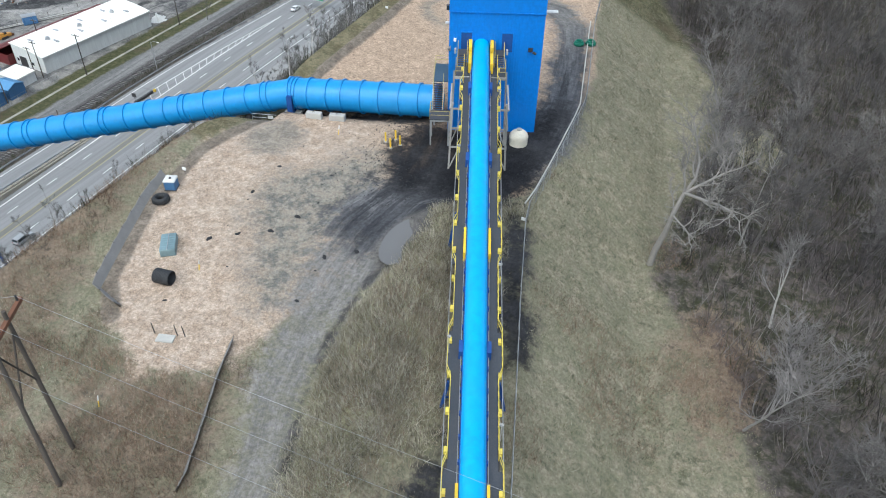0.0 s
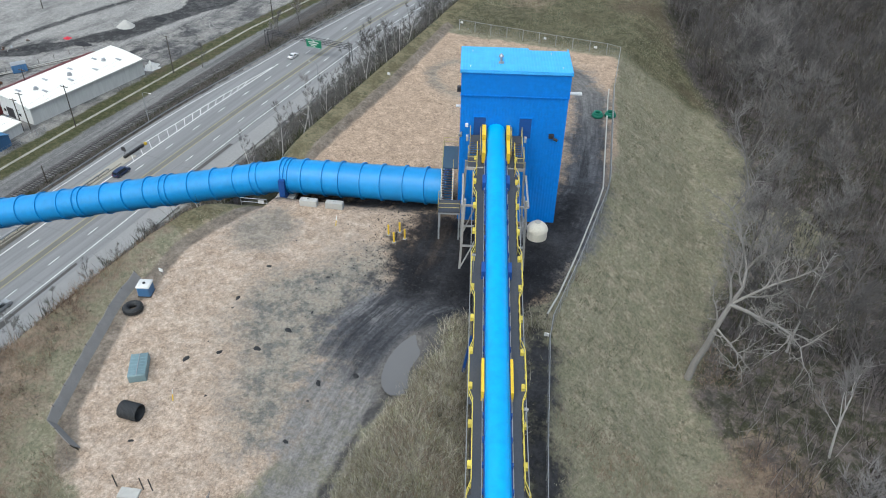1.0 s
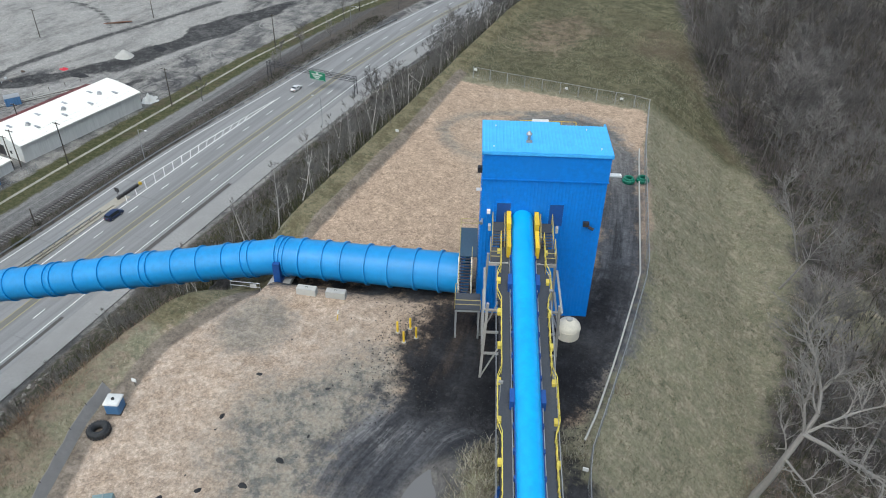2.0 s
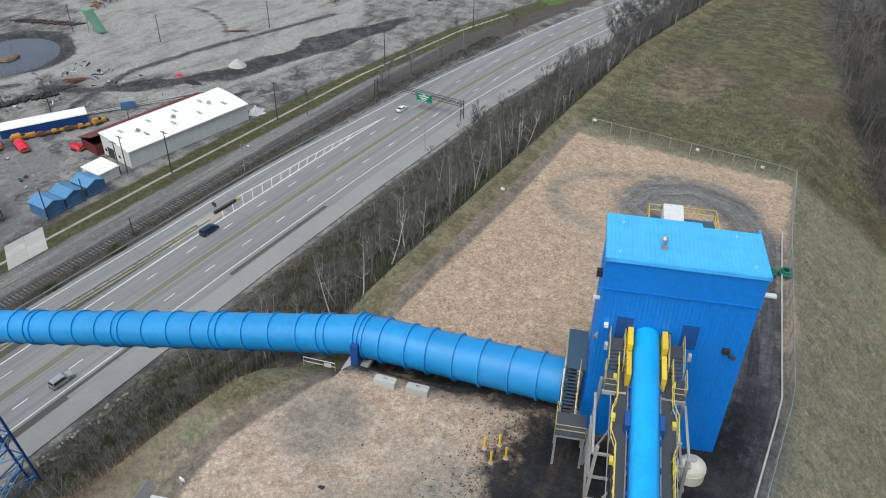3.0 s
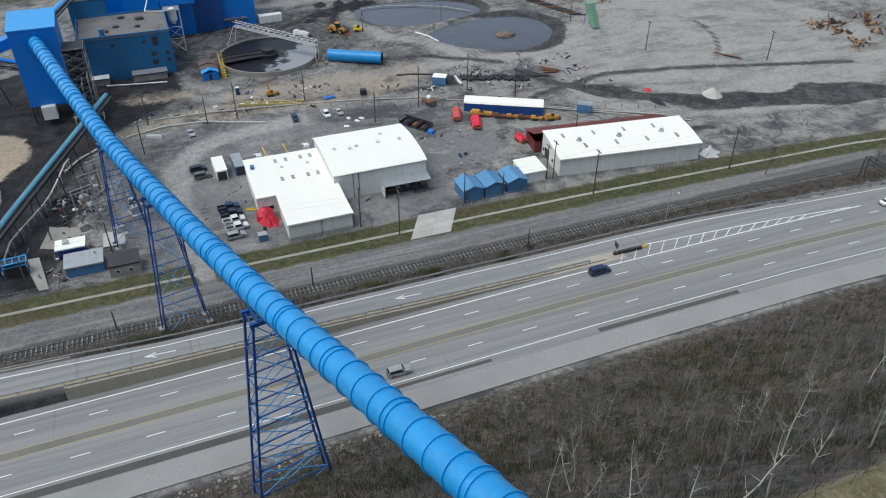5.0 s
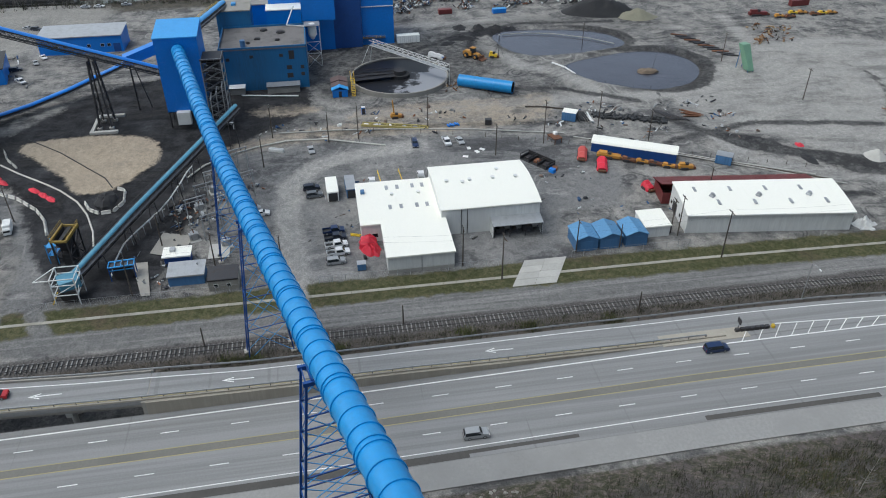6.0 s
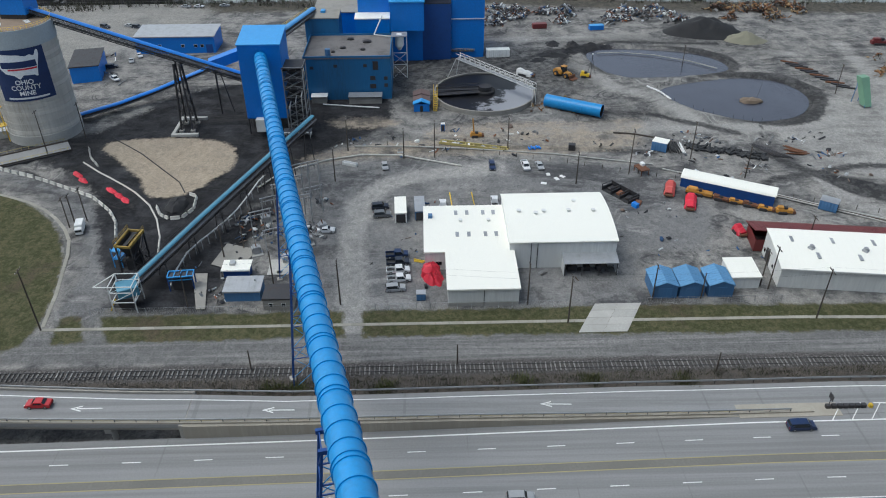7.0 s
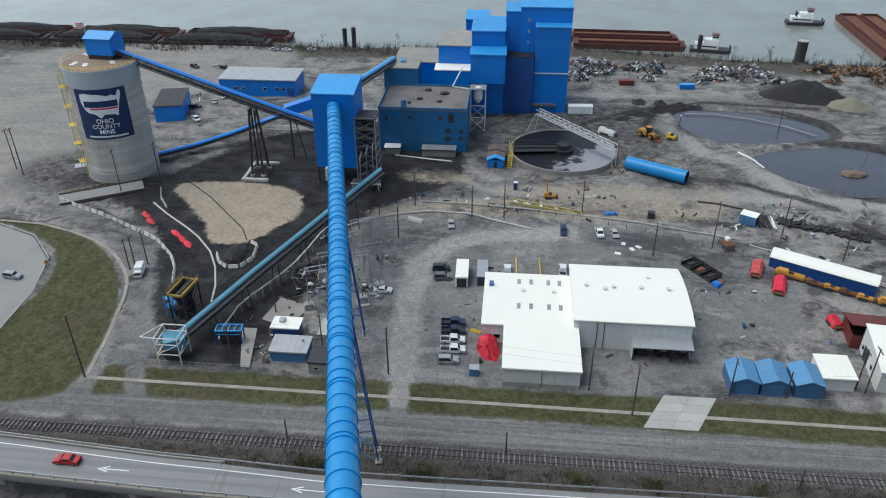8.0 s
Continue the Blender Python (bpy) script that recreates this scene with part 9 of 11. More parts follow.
# ---- conveyors of the plant ----
def open_conveyor(name, label, pts, wide, cover, frame_mat, hood=0.55, truss=1.2, rail=None):
    ob = thing(name, label, "conveyor", tuple(pts[0]))
    o = Vector(pts[0])
    for a, b in zip(pts, pts[1:]):
        a, b = Vector(a) - o, Vector(b) - o
        d = (b - a).normalized()
        s = Vector((-d.y, d.x, 0)).normalized()
        up = Vector((0, 0, 1))
        n = 8
        v = [p + s * (wide / 2 * math.cos(math.pi * i / n)) + up * (hood * math.sin(math.pi * i / n) + 0.2) for p in (a, b) for i in range(n + 1)]
        part("hood", Form().add(v, [(i, i + 1, n + 2 + i, n + 1 + i) for i in range(n)]), cover, ob)
        f = Form()
        for k in (-1, 1):
            e = s * (wide / 2 + 0.05) * k
            f.beam(a + e, b + e, 0.18, 4).beam(a + e - up * truss, b + e - up * truss, 0.16, 4)
            m = max(2, int((b - a).length / 2.4))
            for j in range(m):
                p, q = a.lerp(b, j / m) + e, a.lerp(b, (j + 1) / m) + e
                f.beam(p, q - up * truss, 0.08, 4).beam(q, q - up * truss, 0.08, 4)
        part("truss", f, frame_mat, ob)
        part("return_belt", Form().add([a + s * wide * 0.42 - up * truss * 0.9, b + s * wide * 0.42 - up * truss * 0.9, b - s * wide * 0.42 - up * truss * 0.9, a - s * wide * 0.42 - up * truss * 0.9], [(0, 1, 2, 3)]), RUBBER, ob)
        part("walkway", Form().add([a - s * (wide / 2 + 0.2) - up * 0.4, b - s * (wide / 2 + 0.2) - up * 0.4, b - s * (wide / 2 + 0.95) - up * 0.4, a - s * (wide / 2 + 0.95) - up * 0.4], [(3, 2, 1, 0)]), WALKWAY, ob)
        part("belt", Form().add([a + s * wide * 0.45, b + s * wide * 0.45, b - s * wide * 0.45, a - s * wide * 0.45], [(0, 1, 2, 3)]), RUBBER, ob)
        walk_side = s * (wide / 2 + 0.75)
        part("walkway", Form().add([a + s * (wide / 2 + 0.2) - up * 0.4, b + s * (wide / 2 + 0.2) - up * 0.4, b + walk_side - up * 0.4 + s * 0.3, a + walk_side - up * 0.4 + s * 0.3], [(0, 1, 2, 3)]), WALKWAY, ob)
        if rail:
            handrail([a + walk_side + s * 0.3 - up * 0.4, b + walk_side + s * 0.3 - up * 0.4], ob, 1.05, rail, 2.0, 0.045)
    return ob


BLUE_BELT = surface("faded_blue_hood", (0.09, 0.28, 0.40), (0.06, 0.14, 0.20), 0.5, 0.0, 0.2, 2.0, 0.5, 0.1)
open_conveyor("belt_conveyor", "sloping blue conveyor from the transfer house up to the silo", [(-280, 16.3, 16.0), (-281.5, -14, 26.0), (-283.0, -44.5, 36.2)], 1.7, BLUE, STEEL_DARK, 0.6, 2.1, STEEL_DARK)
dump = open_conveyor("belt_conveyor", "long pale blue truck-dump conveyor rising across the coal yard", [(-190.5, 6.4, 3.4), (-212, 16.4, 6.0), (-236, 28.0, 8.7), (-259, 39.0, 11.2)], 1.35, BLUE_BELT, STEEL_DARK, 0.42, 1.9, STEEL_DARK)
for u in (0.12, 0.26, 0.40, 0.54, 0.68, 0.82, 0.95):
    p = Vector((0, 0, 0)).lerp(Vector((-68.5, 32.6, 7.8)), u)
    bent_form = Form()
    for k in (-1, 1):
        bent_form.beam((p.x - 0.3 * k, p.y - 0.75 * k, p.z - 1.9), (p.x - 0.7 * k, p.y - 1.5 * k, Z - 3.5), 0.13, 4)
    part("support_bent", bent_form.beam((p.x - 0.5, p.y - 1.1, p.z - 3.6), (p.x + 0.5, p.y + 1.1, p.z - 3.6), 0.1, 4), STEEL_DARK, dump)
rack = [(-194.9, 12.6), (-199.8, 12.8), (-205.6, 14.0), (-209.7, 16.0), (-214.1, 18.1), (-219.4, 20.5), (-224.8, 22.3), (-232.1, 23.9), (-239.8, 25.3), (-243.0, 26.4)]
prack = thing("pipe_rack", "pale pipe carried on splayed posts beside the conveyor", "pipe", (-194.9, 12.6, Z))
part("pipe", Form().pipe([(x + 194.9, y - 12.6, 0.3 + 0.9 * min(k, 2.4)) for k, (x, y) in enumerate(rack)], 0.2, 8), STEEL_WHITE, prack)
for k in range(15):
    u = 1.6 + 7.2 * k / 14
    a, b = Vector(rack[int(u)]), Vector(rack[int(u) + 1])
    p = a.lerp(b, u - int(u)) - Vector(rack[0])
    top = 0.3 + 0.9 * min(u, 2.4)
    part("post", Form().pipe([(p.x, p.y, top - 0.1), (p.x + 0.5, p.y + 0.2, top - 0.5), (p.x + 0.55, p.y + 0.25, -0.1)], 0.11, 5), STEEL, prack)
low_pts = [(-286.5, -40.5, 0.6), (-294, -30.5, 1.0), (-302, -20.5, 2.2), (-309, -11, 4.2), (-313, 0, 7.5), (-300, 14, 15)]
open_conveyor("belt_conveyor", "low bright blue conveyor curving over the coal yard", low_pts[:5], 2.0, BLUE, STEEL_DARK, 0.6, 0.7)
open_conveyor("belt_conveyor", "blue covered conveyor from the transfer house to the plant", [(-288, 26.5, 26.0), (-334, 31.5, 19.8)], 2.2, BLUE_ROOF, STEEL_DARK, 0.7, 1.5, YELLOW)
boxc = thing("conveyor_gallery", "enclosed blue conveyor gallery entering the transfer house", "conveyor", (-291, 12.5, 20.0), 12)
part("gallery_box", Form().add([(x, y, z + (0.42 * y if y < 0 else 0)) for y in (-9.5, 4) for x, z in ((-1.8, -1.6), (1.8, -1.6), (1.8, 1.6), (-1.8, 1.6))], [(0, 1, 2, 3), (7, 6, 5, 4), (0, 4, 5, 1), (1, 5, 6, 2), (2, 6, 7, 3), (3, 7, 4, 0)]), BLUE, boxc, smooth=False)
part("gallery_leg", Form().beam((0, -8, -5), (0, -8, -21), 0.3, 6).beam((-1, -7, -5), (-1, -4, -21), 0.2, 6), STEEL_DARK, boxc)
prop = thing("conveyor_bent", "tall dark steel trestle holding the silo conveyor", "trestle", (-280.5, -4.0, Z))
for sx in (-1, 1):
    for sy in (-1, 1):
        part("leg", Form().beam((sx * 3.0, sy * 1.8, 0), (sx * 1.0, sy * 0.8, 21.5), 0.34, 4), STEEL_DARK, prop)
        part("footing", Form().block(sx * 3.0, sy * 1.8, -0.2, 1.4, 1.4, 0.8, 0, 0.1), CONCRETE_OLD, prop)
f = Form()
for k in range(6):
    u, w = k / 6, (k + 1) / 6
    p = lambda sx, sy, t: (sx * (3 - 2 * t), sy * (1.8 - t), 21.5 * t)
    for sy in (-1, 1):
        f.beam(p(-1, sy, u), p(1, sy, w), 0.14, 4).beam(p(1, sy, u), p(-1, sy, w), 0.14, 4)
    f.beam(p(1, -1, w), p(1, 1, w), 0.07, 4).beam(p(-1, -1, w), p(-1, 1, w), 0.07, 4)
part("bracing", f, STEEL_DARK, prop)
part("plinth", Form().box(-6.8, -4.2, -0.2, -5.6, 4.2, 0.7).box(5.6, -4.2, -0.2, 6.8, 4.2, 0.7).box(-5.6, -4.2, -0.2, 5.6, -3.2, 0.6), CONCRETE, prop)
head = thing("silo_head_house", "small bright blue gabled head house on top of the silo", "head house", (-284.0, -48.5, 34.0), -5)
part("wall", wall_ring(rect(-3.6, -4.2, 3.6, 4.2), 1.3, 6.2), BLUE, head, smooth=False)
v = [(x, y, z) for y in (-4.5, 4.5) for x, z in ((-3.9, 6.1), (0, 7.6), (3.9, 6.1), (3.9, 6.3), (0, 7.8), (-3.9, 6.3))]
part("roof", Form().add(v, [(5, 4, 10, 11), (4, 3, 9, 10), (0, 6, 7, 1), (1, 7, 8, 2), (0, 1, 4, 5), (1, 2, 3, 4), (6, 11, 10, 7), (7, 10, 9, 8), (0, 5, 11, 6), (2, 8, 9, 3)]), BLUE_ROOF, head, smooth=False)
for s in (-4.2, 4.2):
    part("gable", Form().add([(-3.6, s, 6.1), (3.6, s, 6.1), (0, s, 7.6)], [(0, 1, 2)]), BLUE, head, smooth=False)
part("base_frame", Form().box(-3.4, -4.0, 0, 3.4, 4.0, 1.3), STEEL_DARK, head)
flag = thing("flag_pole", "flag pole with a red and white striped flag on the silo", "flag", (-287, -55.5, 34.0))
part("pole", Form().beam((0, 0, 0), (0, 0, 9.5), 0.07, 6), STEEL_WHITE, flag)
for k in range(6):
    part("flag_stripe", Form().add([(0, -0.05, 9.3 - 0.28 * k), (0.2, -1.4, 9.0 - 0.28 * k), (0.0, -2.6, 9.2 - 0.28 * k), (0.0, -2.6, 8.92 - 0.28 * k), (0.2, -1.4, 8.72 - 0.28 * k), (0, -0.05, 9.02 - 0.28 * k)], [(0, 1, 4, 5), (1, 2, 3, 4)]), RED_TARP if k % 2 == 0 else STEEL_WHITE, flag)
for k, (x, y) in enumerate(((-276, -55), (-275, -51), (-278, -44), (-285, -55.5))):
    h = thing("roof_hatch", "pale metal hatch on the silo roof", "hatch", (x, y, 34.0), 20 * k, "hatches on the silo")
    part("hatch_plate", Form().block(0, 0, 0, 3.0, 1.4, 0.15, 0, 0.03), STEEL_WHITE, h)
    part("hatch_handle", Form().box(-0.2, -0.05, 0.15, 0.2, 0.05, 0.25), STEEL_DARK, h)
ladder = thing("silo_stair", "yellow caged ladder up the side of the silo", "ladder", (-272.9, -57.4, Z), 38)
f = Form()
for k in range(64):
    f.beam((-0.6, -0.5, 0.55 * k), (0.6, -0.5, 0.55 * k), 0.05, 4)
f.beam((-0.6, -0.5, 0), (-0.6, -0.5, 35.5), 0.07, 4).beam((0.6, -0.5, 0), (0.6, -0.5, 35.5), 0.07, 4)
part("ladder", f, YELLOW, ladder)
f = Form()
for k in range(26):
    z = 2.5 + 1.25 * k
    f.pipe([(-0.65, -0.5, z), (-0.7, -1.5, z), (0.7, -1.5, z), (0.65, -0.5, z)], 0.055, 4)
for x in (-0.7, 0.0, 0.7):
    f.beam((x, -1.5, 2.5), (x, -1.5, 33.6), 0.05, 4)
part("cage", f, RAIL_TAN, ladder)
for k in range(5):
    z = 5.6 + 6.0 * k
    part("landing", Form().box(-1.5, -1.9, z, 1.5, 0.1, z + 0.1), YELLOW, ladder)
annex = thing("electrical_hut", "small grey hut against the foot of the silo", "hut", (-275.5, -60.8, Z), 25)
part("wall", Form().block(0, 0, 0, 3.0, 4.0, 2.4, 0, 0.05), CONCRETE, annex)
part("roof", Form().block(0, 0, 2.4, 3.3, 4.3, 0.15), STEEL, annex)

# truck dump head, hopper and their frames
dh = thing("tail_station", "blue conveyor tail station under a white pipe frame", "conveyor station", (-188.0, 5.3, Z))
part("housing", Form().block(-0.8, 0.3, 3.2, 4.0, 4.4, 2.2, 25, 0.1), BLUE_BELT, dh)
part("chute", Form().add([(-1.5, -1.2, 0), (1.2, -1.2, 0), (1.2, 1.4, 0), (-1.5, 1.4, 0), (-2, -2, 3.2), (1.6, -2, 3.2), (1.6, 2, 3.2), (-2, 2, 3.2)], [(3, 2, 1, 0), (4, 5, 6, 7), (0, 1, 5, 4), (1, 2, 6, 5), (2, 3, 7, 6), (3, 0, 4, 7)]), STEEL_DARK, dh)
f = Form()
cs = [(-2.6, -2.4), (2.4, -2.4), (2.4, 2.6), (-2.6, 2.6)]
for (xa, ya), (xb, yb) in zip(cs, cs[1:] + cs[:1]):
    f.beam((xa, ya, -0.2), (xa, ya, 7.0), 0.14, 6)
    for z in (2.8, 5.4, 7.0):
        f.beam((xa, ya, z), (xb, yb, z), 0.12, 6)
    f.beam((xa, ya, 2.8), (xb, yb, 5.4), 0.08, 5)
f.beam((-2.6, -2.4, 7.0), (0.4, -6.5, 5.6), 0.12, 6).beam((2.4, -2.4, 7.0), (0.4, -6.5, 5.6), 0.12, 6)
part("pipe_frame", f, STEEL_WHITE, dh)
part("yellow_guard", Form().beam((1.5, -3.5, 0), (1.8, -1.6, 3.4), 0.14, 6), YELLOW, dh)
DUSTY = surface("dusty_yellow_paint", (0.30, 0.205, 0.045), (0.06, 0.05, 0.04), 0.8, 0.0, 0.5, 3.0, 0.9, 0.2)
hop = thing("dump_hopper", "tall dusty yellow and black dump hopper beside the haul road", "hopper", (-203.6, 2.2, Z), -8)
part("hopper_bin", Form().add([(-1.2, -0.8, 3.6), (1.2, -0.8, 3.6), (1.2, 0.8, 3.6), (-1.2, 0.8, 3.6), (-3.4, -1.5, 7.6), (3.4, -1.5, 7.6), (3.4, 1.5, 7.6), (-3.4, 1.5, 7.6)], [(3, 2, 1, 0), (0, 1, 5, 4), (1, 2, 6, 5), (2, 3, 7, 6), (3, 0, 4, 7)]), STEEL_DARK, hop, smooth=False)
for s in (-1, 1):
    part("rim_beam", Form().box(-3.7, s * 1.75 - 0.22, 7.4, 3.7, s * 1.75 + 0.22, 8.1), DUSTY, hop, "dusty yellow rim beam")
    part("end_beam", Form().box(s * 3.5 - 0.2, -1.5, 7.4, s * 3.5 + 0.2, 1.5, 7.9), DUSTY, hop)
    handrail([(-3.7, s * 1.95, 8.1), (3.7, s * 1.95, 8.1)], hop, 1.0, DUSTY, 1.5, 0.05)
part("feed_belt", Form().box(-3.3, -0.45, 7.2, 3.3, 0.45, 7.5), RUBBER, hop)
for x in (-3.4, 0.0, 3.4):
    for y in (-1.8, 1.8):
        part("leg", Form().beam((x, y, -0.3), (x, y, 7.5), 0.22, 4), STEEL_DARK, hop)
for s in (-1.8, 1.8):
    for x in (-3.4, 0.0):
        part("brace", Form().beam((x, s, 0), (x + 3.4, s, 3.6), 0.12, 4), STEEL_DARK, hop)
        part("brace", Form().beam((x + 3.4, s, 3.6), (x, s, 7.2), 0.12, 4), STEEL_DARK, hop)
    part("cross_beam", Form().beam((-3.4, s, 3.6), (3.4, s, 3.6), 0.14, 4), STEEL_DARK, hop)
part("screen_box", Form().block(0.4, 0.2, 0.2, 3.6, 2.6, 3.0, 0, 0.15), COAL, hop)
f = Form()
for a in ((-1.4, -4.6), (1.4, -4.6), (1.4, -2.6), (-1.4, -2.6)):
    f.beam((*a, -0.3), (*a, 5.4), 0.14, 4)
for z in (2.4, 4.6):
    f.box(-1.5, -4.7, z, 1.5, -2.5, z + 0.14)
f.beam((-1.4, -2.6, 4.7), (1.4, -4.6, 2.5), 0.16, 4).beam((-1.4, -4.6, 2.4), (1.4, -2.6, 0.1), 0.16, 4)
part("access_stair", f, BLUE_ROOF, hop)
crush = thing("crusher_frame", "blue steel crusher frame with dark chutes below", "crusher", (-194.6, 15.6, Z), 5)
f = Form()
for s in (-1.2, 1.2):
    f.beam((s, -2.8, 3.8), (s, 2.8, 3.8), 0.18, 4).beam((s, -2.8, 2.9), (s, 2.8, 2.9), 0.12, 4)
for y in (-2.8, -1.4, 0, 1.4, 2.8):
    f.beam((-1.2, y, 3.8), (1.2, y, 3.8), 0.14, 4)
part("top_frame", f, BLUE_ROOF, crush)
part("chute", Form().block(0, 0, 0, 1.8, 4.4, 2.7, 0, 0.3), STEEL_DARK, crush)
part("grid", Form().box(-1.1, -2.6, 3.4, 1.1, 2.6, 3.5), WALKWAY, crush)
for sx in (-1.2, 1.2):
    for sy in (-2.7, 2.7):
        part("leg", Form().beam((sx, sy, -0.2), (sx, sy, 3.8), 0.16, 4), BLUE_DARK, crush)

# scaffold stair tower beside the transfer house
st = thing("stair_tower", "dark steel stair and screening tower beside the transfer house", "stair tower", (-277.5, 32.0, Z))
for sx in (-3.6, 3.6):
    for sy in (-3.0, 3.0):
        part("column", Form().beam((sx, sy, -0.3), (sx, sy, 21.6), 0.2, 4), STEEL, st)
for k in range(7):
    z = 3.0 * (k + 1)
    part("floor_deck", Form().box(-3.7, -3.1, z - 0.12, 3.7, 3.1, z), STEEL_DARK, st)
    handrail([(3.7, -3.1, z), (3.7, 3.1, z), (-3.7, 3.1, z)], st, 1.05, STEEL, 1.8, 0.05)
    part("stair_flight", Form().add([(3.2, -2.6, z - 3), (2.2, -2.6, z - 3), (2.2, 2.4, z - 0.1), (3.2, 2.4, z - 0.1)], [(0, 1, 2, 3)]), STEEL, st)
    if k < 6:
        part("screen_unit", Form().block(-1.2, 0, z, 3.4, 3.6, 1.9, 0, 0.15), STEEL_DARK, st)
for k in range(7):
    for s in (-1, 1):
        part("brace", Form().beam((3.6, -3 * s, 3 * k), (3.6, 3 * s, 3 * k + 3), 0.07, 4), STEEL, st)
part("roof", Form().block(0, 0, 21.6, 7.8, 6.6, 0.2), STEEL_DARK, st)
for k in range(3):
    part("duct", Form().pipe([(3.9, -2.2 + 2.0 * k, 0.2), (4.0, -2.0 + 2.0 * k, 9.0 + 2 * k), (2.8, -1.6 + 2.0 * k, 11.0 + 2 * k)], 0.22, 8), STEEL, st)
part("low_platform", Form().box(3.7, -4.5, 2.2, 7.2, 4.2, 2.35), WALKWAY, st)
for x, y in ((4.0, -4.2), (6.9, -4.2), (4.0, 3.9), (6.9, 3.9)):
    part("platform_leg", Form().beam((x, y, -0.2), (x, y, 2.2), 0.14, 4), STEEL_WHITE, st)
part("platform_beam", Form().beam((7.1, -4.6, 2.3), (7.1, 4.4, 2.3), 0.2, 4), STEEL_WHITE, st)
dust = thing("dust_hopper_tower", "white steel tower with a white hopper beside the plant", "hopper tower", (-322.5, 63.0, Z))
for sx in (-2.4, 2.4):
    for sy in (-2.6, 2.6):
        part("column", Form().beam((sx, sy, -0.3), (sx, sy, 15.5), 0.17, 4), STEEL_WHITE, dust)
for z0, z1 in ((0, 5.2), (5.2, 9.5)):
    for s in (-1, 1):
        part("brace", Form().beam((2.4, -2.6 * s, z0), (2.4, 2.6 * s, z1), 0.09, 4), STEEL_WHITE, dust)
for z in (5.2, 9.5, 15.4):
    for a, b in (((2.4, -2.6), (2.4, 2.6)), ((-2.4, -2.6), (2.4, -2.6)), ((-2.4, 2.6), (2.4, 2.6))):
        part("girt", Form().beam((*a, z), (*b, z), 0.14, 4), STEEL_WHITE, dust)
part("hopper", Form().beam((0, 0, 11.5), (0, 0, 15.0), 1.6, 16).beam((0, 0, 9.8), (0, 0, 11.5), 0.5, 16, 1.6).dome((0, 0, 15.0), 1.6, 1.6, 0.8, 16, 4), STEEL_WHITE, dust)
part("platform", Form().box(-2.6, -2.8, 15.4, 2.6, 2.8, 15.55), STEEL, dust)
part("stair", Form().beam((2.4, -2.8, 15.5), (0, -9.0, 15.5), 0.2, 4).beam((0, -9, 15.5), (-4, -6, 21), 0.22, 4), STEEL_WHITE, dust)
hut = thing("control_hut", "small hut with brown roof and bright blue gabled porch", "hut", (-293.6, 70.6, Z))
part("wall", wall_ring(rect(-6.5, -2.5, 1.5, 2.5), -0.2, 2.8), STEEL_DARK, hut, smooth=False)
for x0, z in ((-6.8, 3.2), (-2.7, 2.9)):
    v = [(x, y, zz) for x in (x0, x0 + 4.0) for y, zz in ((-2.9, z - 0.4), (0, z + 0.5), (2.9, z - 0.4), (2.9, z - 0.2), (0, z + 0.7), (-2.9, z - 0.2))]
    part("roof", Form().add(v, [(5, 4, 10, 11), (4, 3, 9, 10), (0, 6, 7, 1), (1, 7, 8, 2), (0, 1, 4, 5), (1, 2, 3, 4), (6, 11, 10, 7), (7, 10, 9, 8), (0, 5, 11, 6), (2, 8, 9, 3)]), surface("brown_roof_felt", (0.16, 0.11, 0.105), (0.09, 0.07, 0.065), 0.8), hut, smooth=False)
part("porch", Form().prism([(1.5, -2.6), (3.6, -2.6), (3.6, 2.6), (1.5, 2.6)], 0, 2.6), BLUE, hut, smooth=False)
v = [(x, y, zz) for x in (1.3, 3.9) for y, zz in ((-2.9, 2.5), (0, 3.7), (2.9, 2.5), (2.9, 2.7), (0, 3.9), (-2.9, 2.7))]
part("porch_roof", Form().add(v, [(5, 4, 10, 11), (4, 3, 9, 10), (0, 6, 7, 1), (1, 7, 8, 2), (0, 1, 4, 5), (1, 2, 3, 4), (6, 11, 10, 7), (7, 10, 9, 8), (0, 5, 11, 6), (2, 8, 9, 3)]), BLUE_ROOF, hut, smooth=False)
part("door", Form().box(3.6, -0.5, 0, 3.66, 0.5, 2.1), STEEL_DARK, hut)
handrail([(3.5, 4.0, 0), (-2, 4.2, 2.0), (-7, 4.2, 4.0)], hut, 1.2, YELLOW, 1.2, 0.08)
handrail([(3.5, 5.2, 0), (-2, 5.4, 2.0), (-7, 5.4, 4.0)], hut, 1.2, YELLOW, 1.2, 0.08)
for k in range(12):
    part("stair_tread", Form().box(3.0 - 0.8 * k, 4.1, 0.3 * k, 3.4 - 0.8 * k, 5.3, 0.3 * k + 0.08), YELLOW, hut)
for x, y, w, l, h, mat, lab in ((-298.6, 51.5, 3, 11, 2.4, STEEL, "long grey-roofed lean-to shed against the plant"), (-299.2, 35.8, 2.4, 5, 2.2, STEEL_WHITE, "small pale-roofed shed against the plant")):
    o = thing("lean_to_shed", lab, "shed", (x, y, Z))
    part("wall", Form().block(0, 0, -0.2, w, l, h, 0, 0.03), CONCRETE_OLD, o)
    part("roof", slab_roof(-w / 2, -l / 2, w / 2, l / 2, h, 0.12, 0.4, 0.25), mat, o, smooth=False)
    part("fascia", Form().box(w / 2 + 0.2, -l / 2 - 0.25, h - 0.12, w / 2 + 0.3, l / 2 + 0.25, h + 0.14), STEEL_DARK, o)

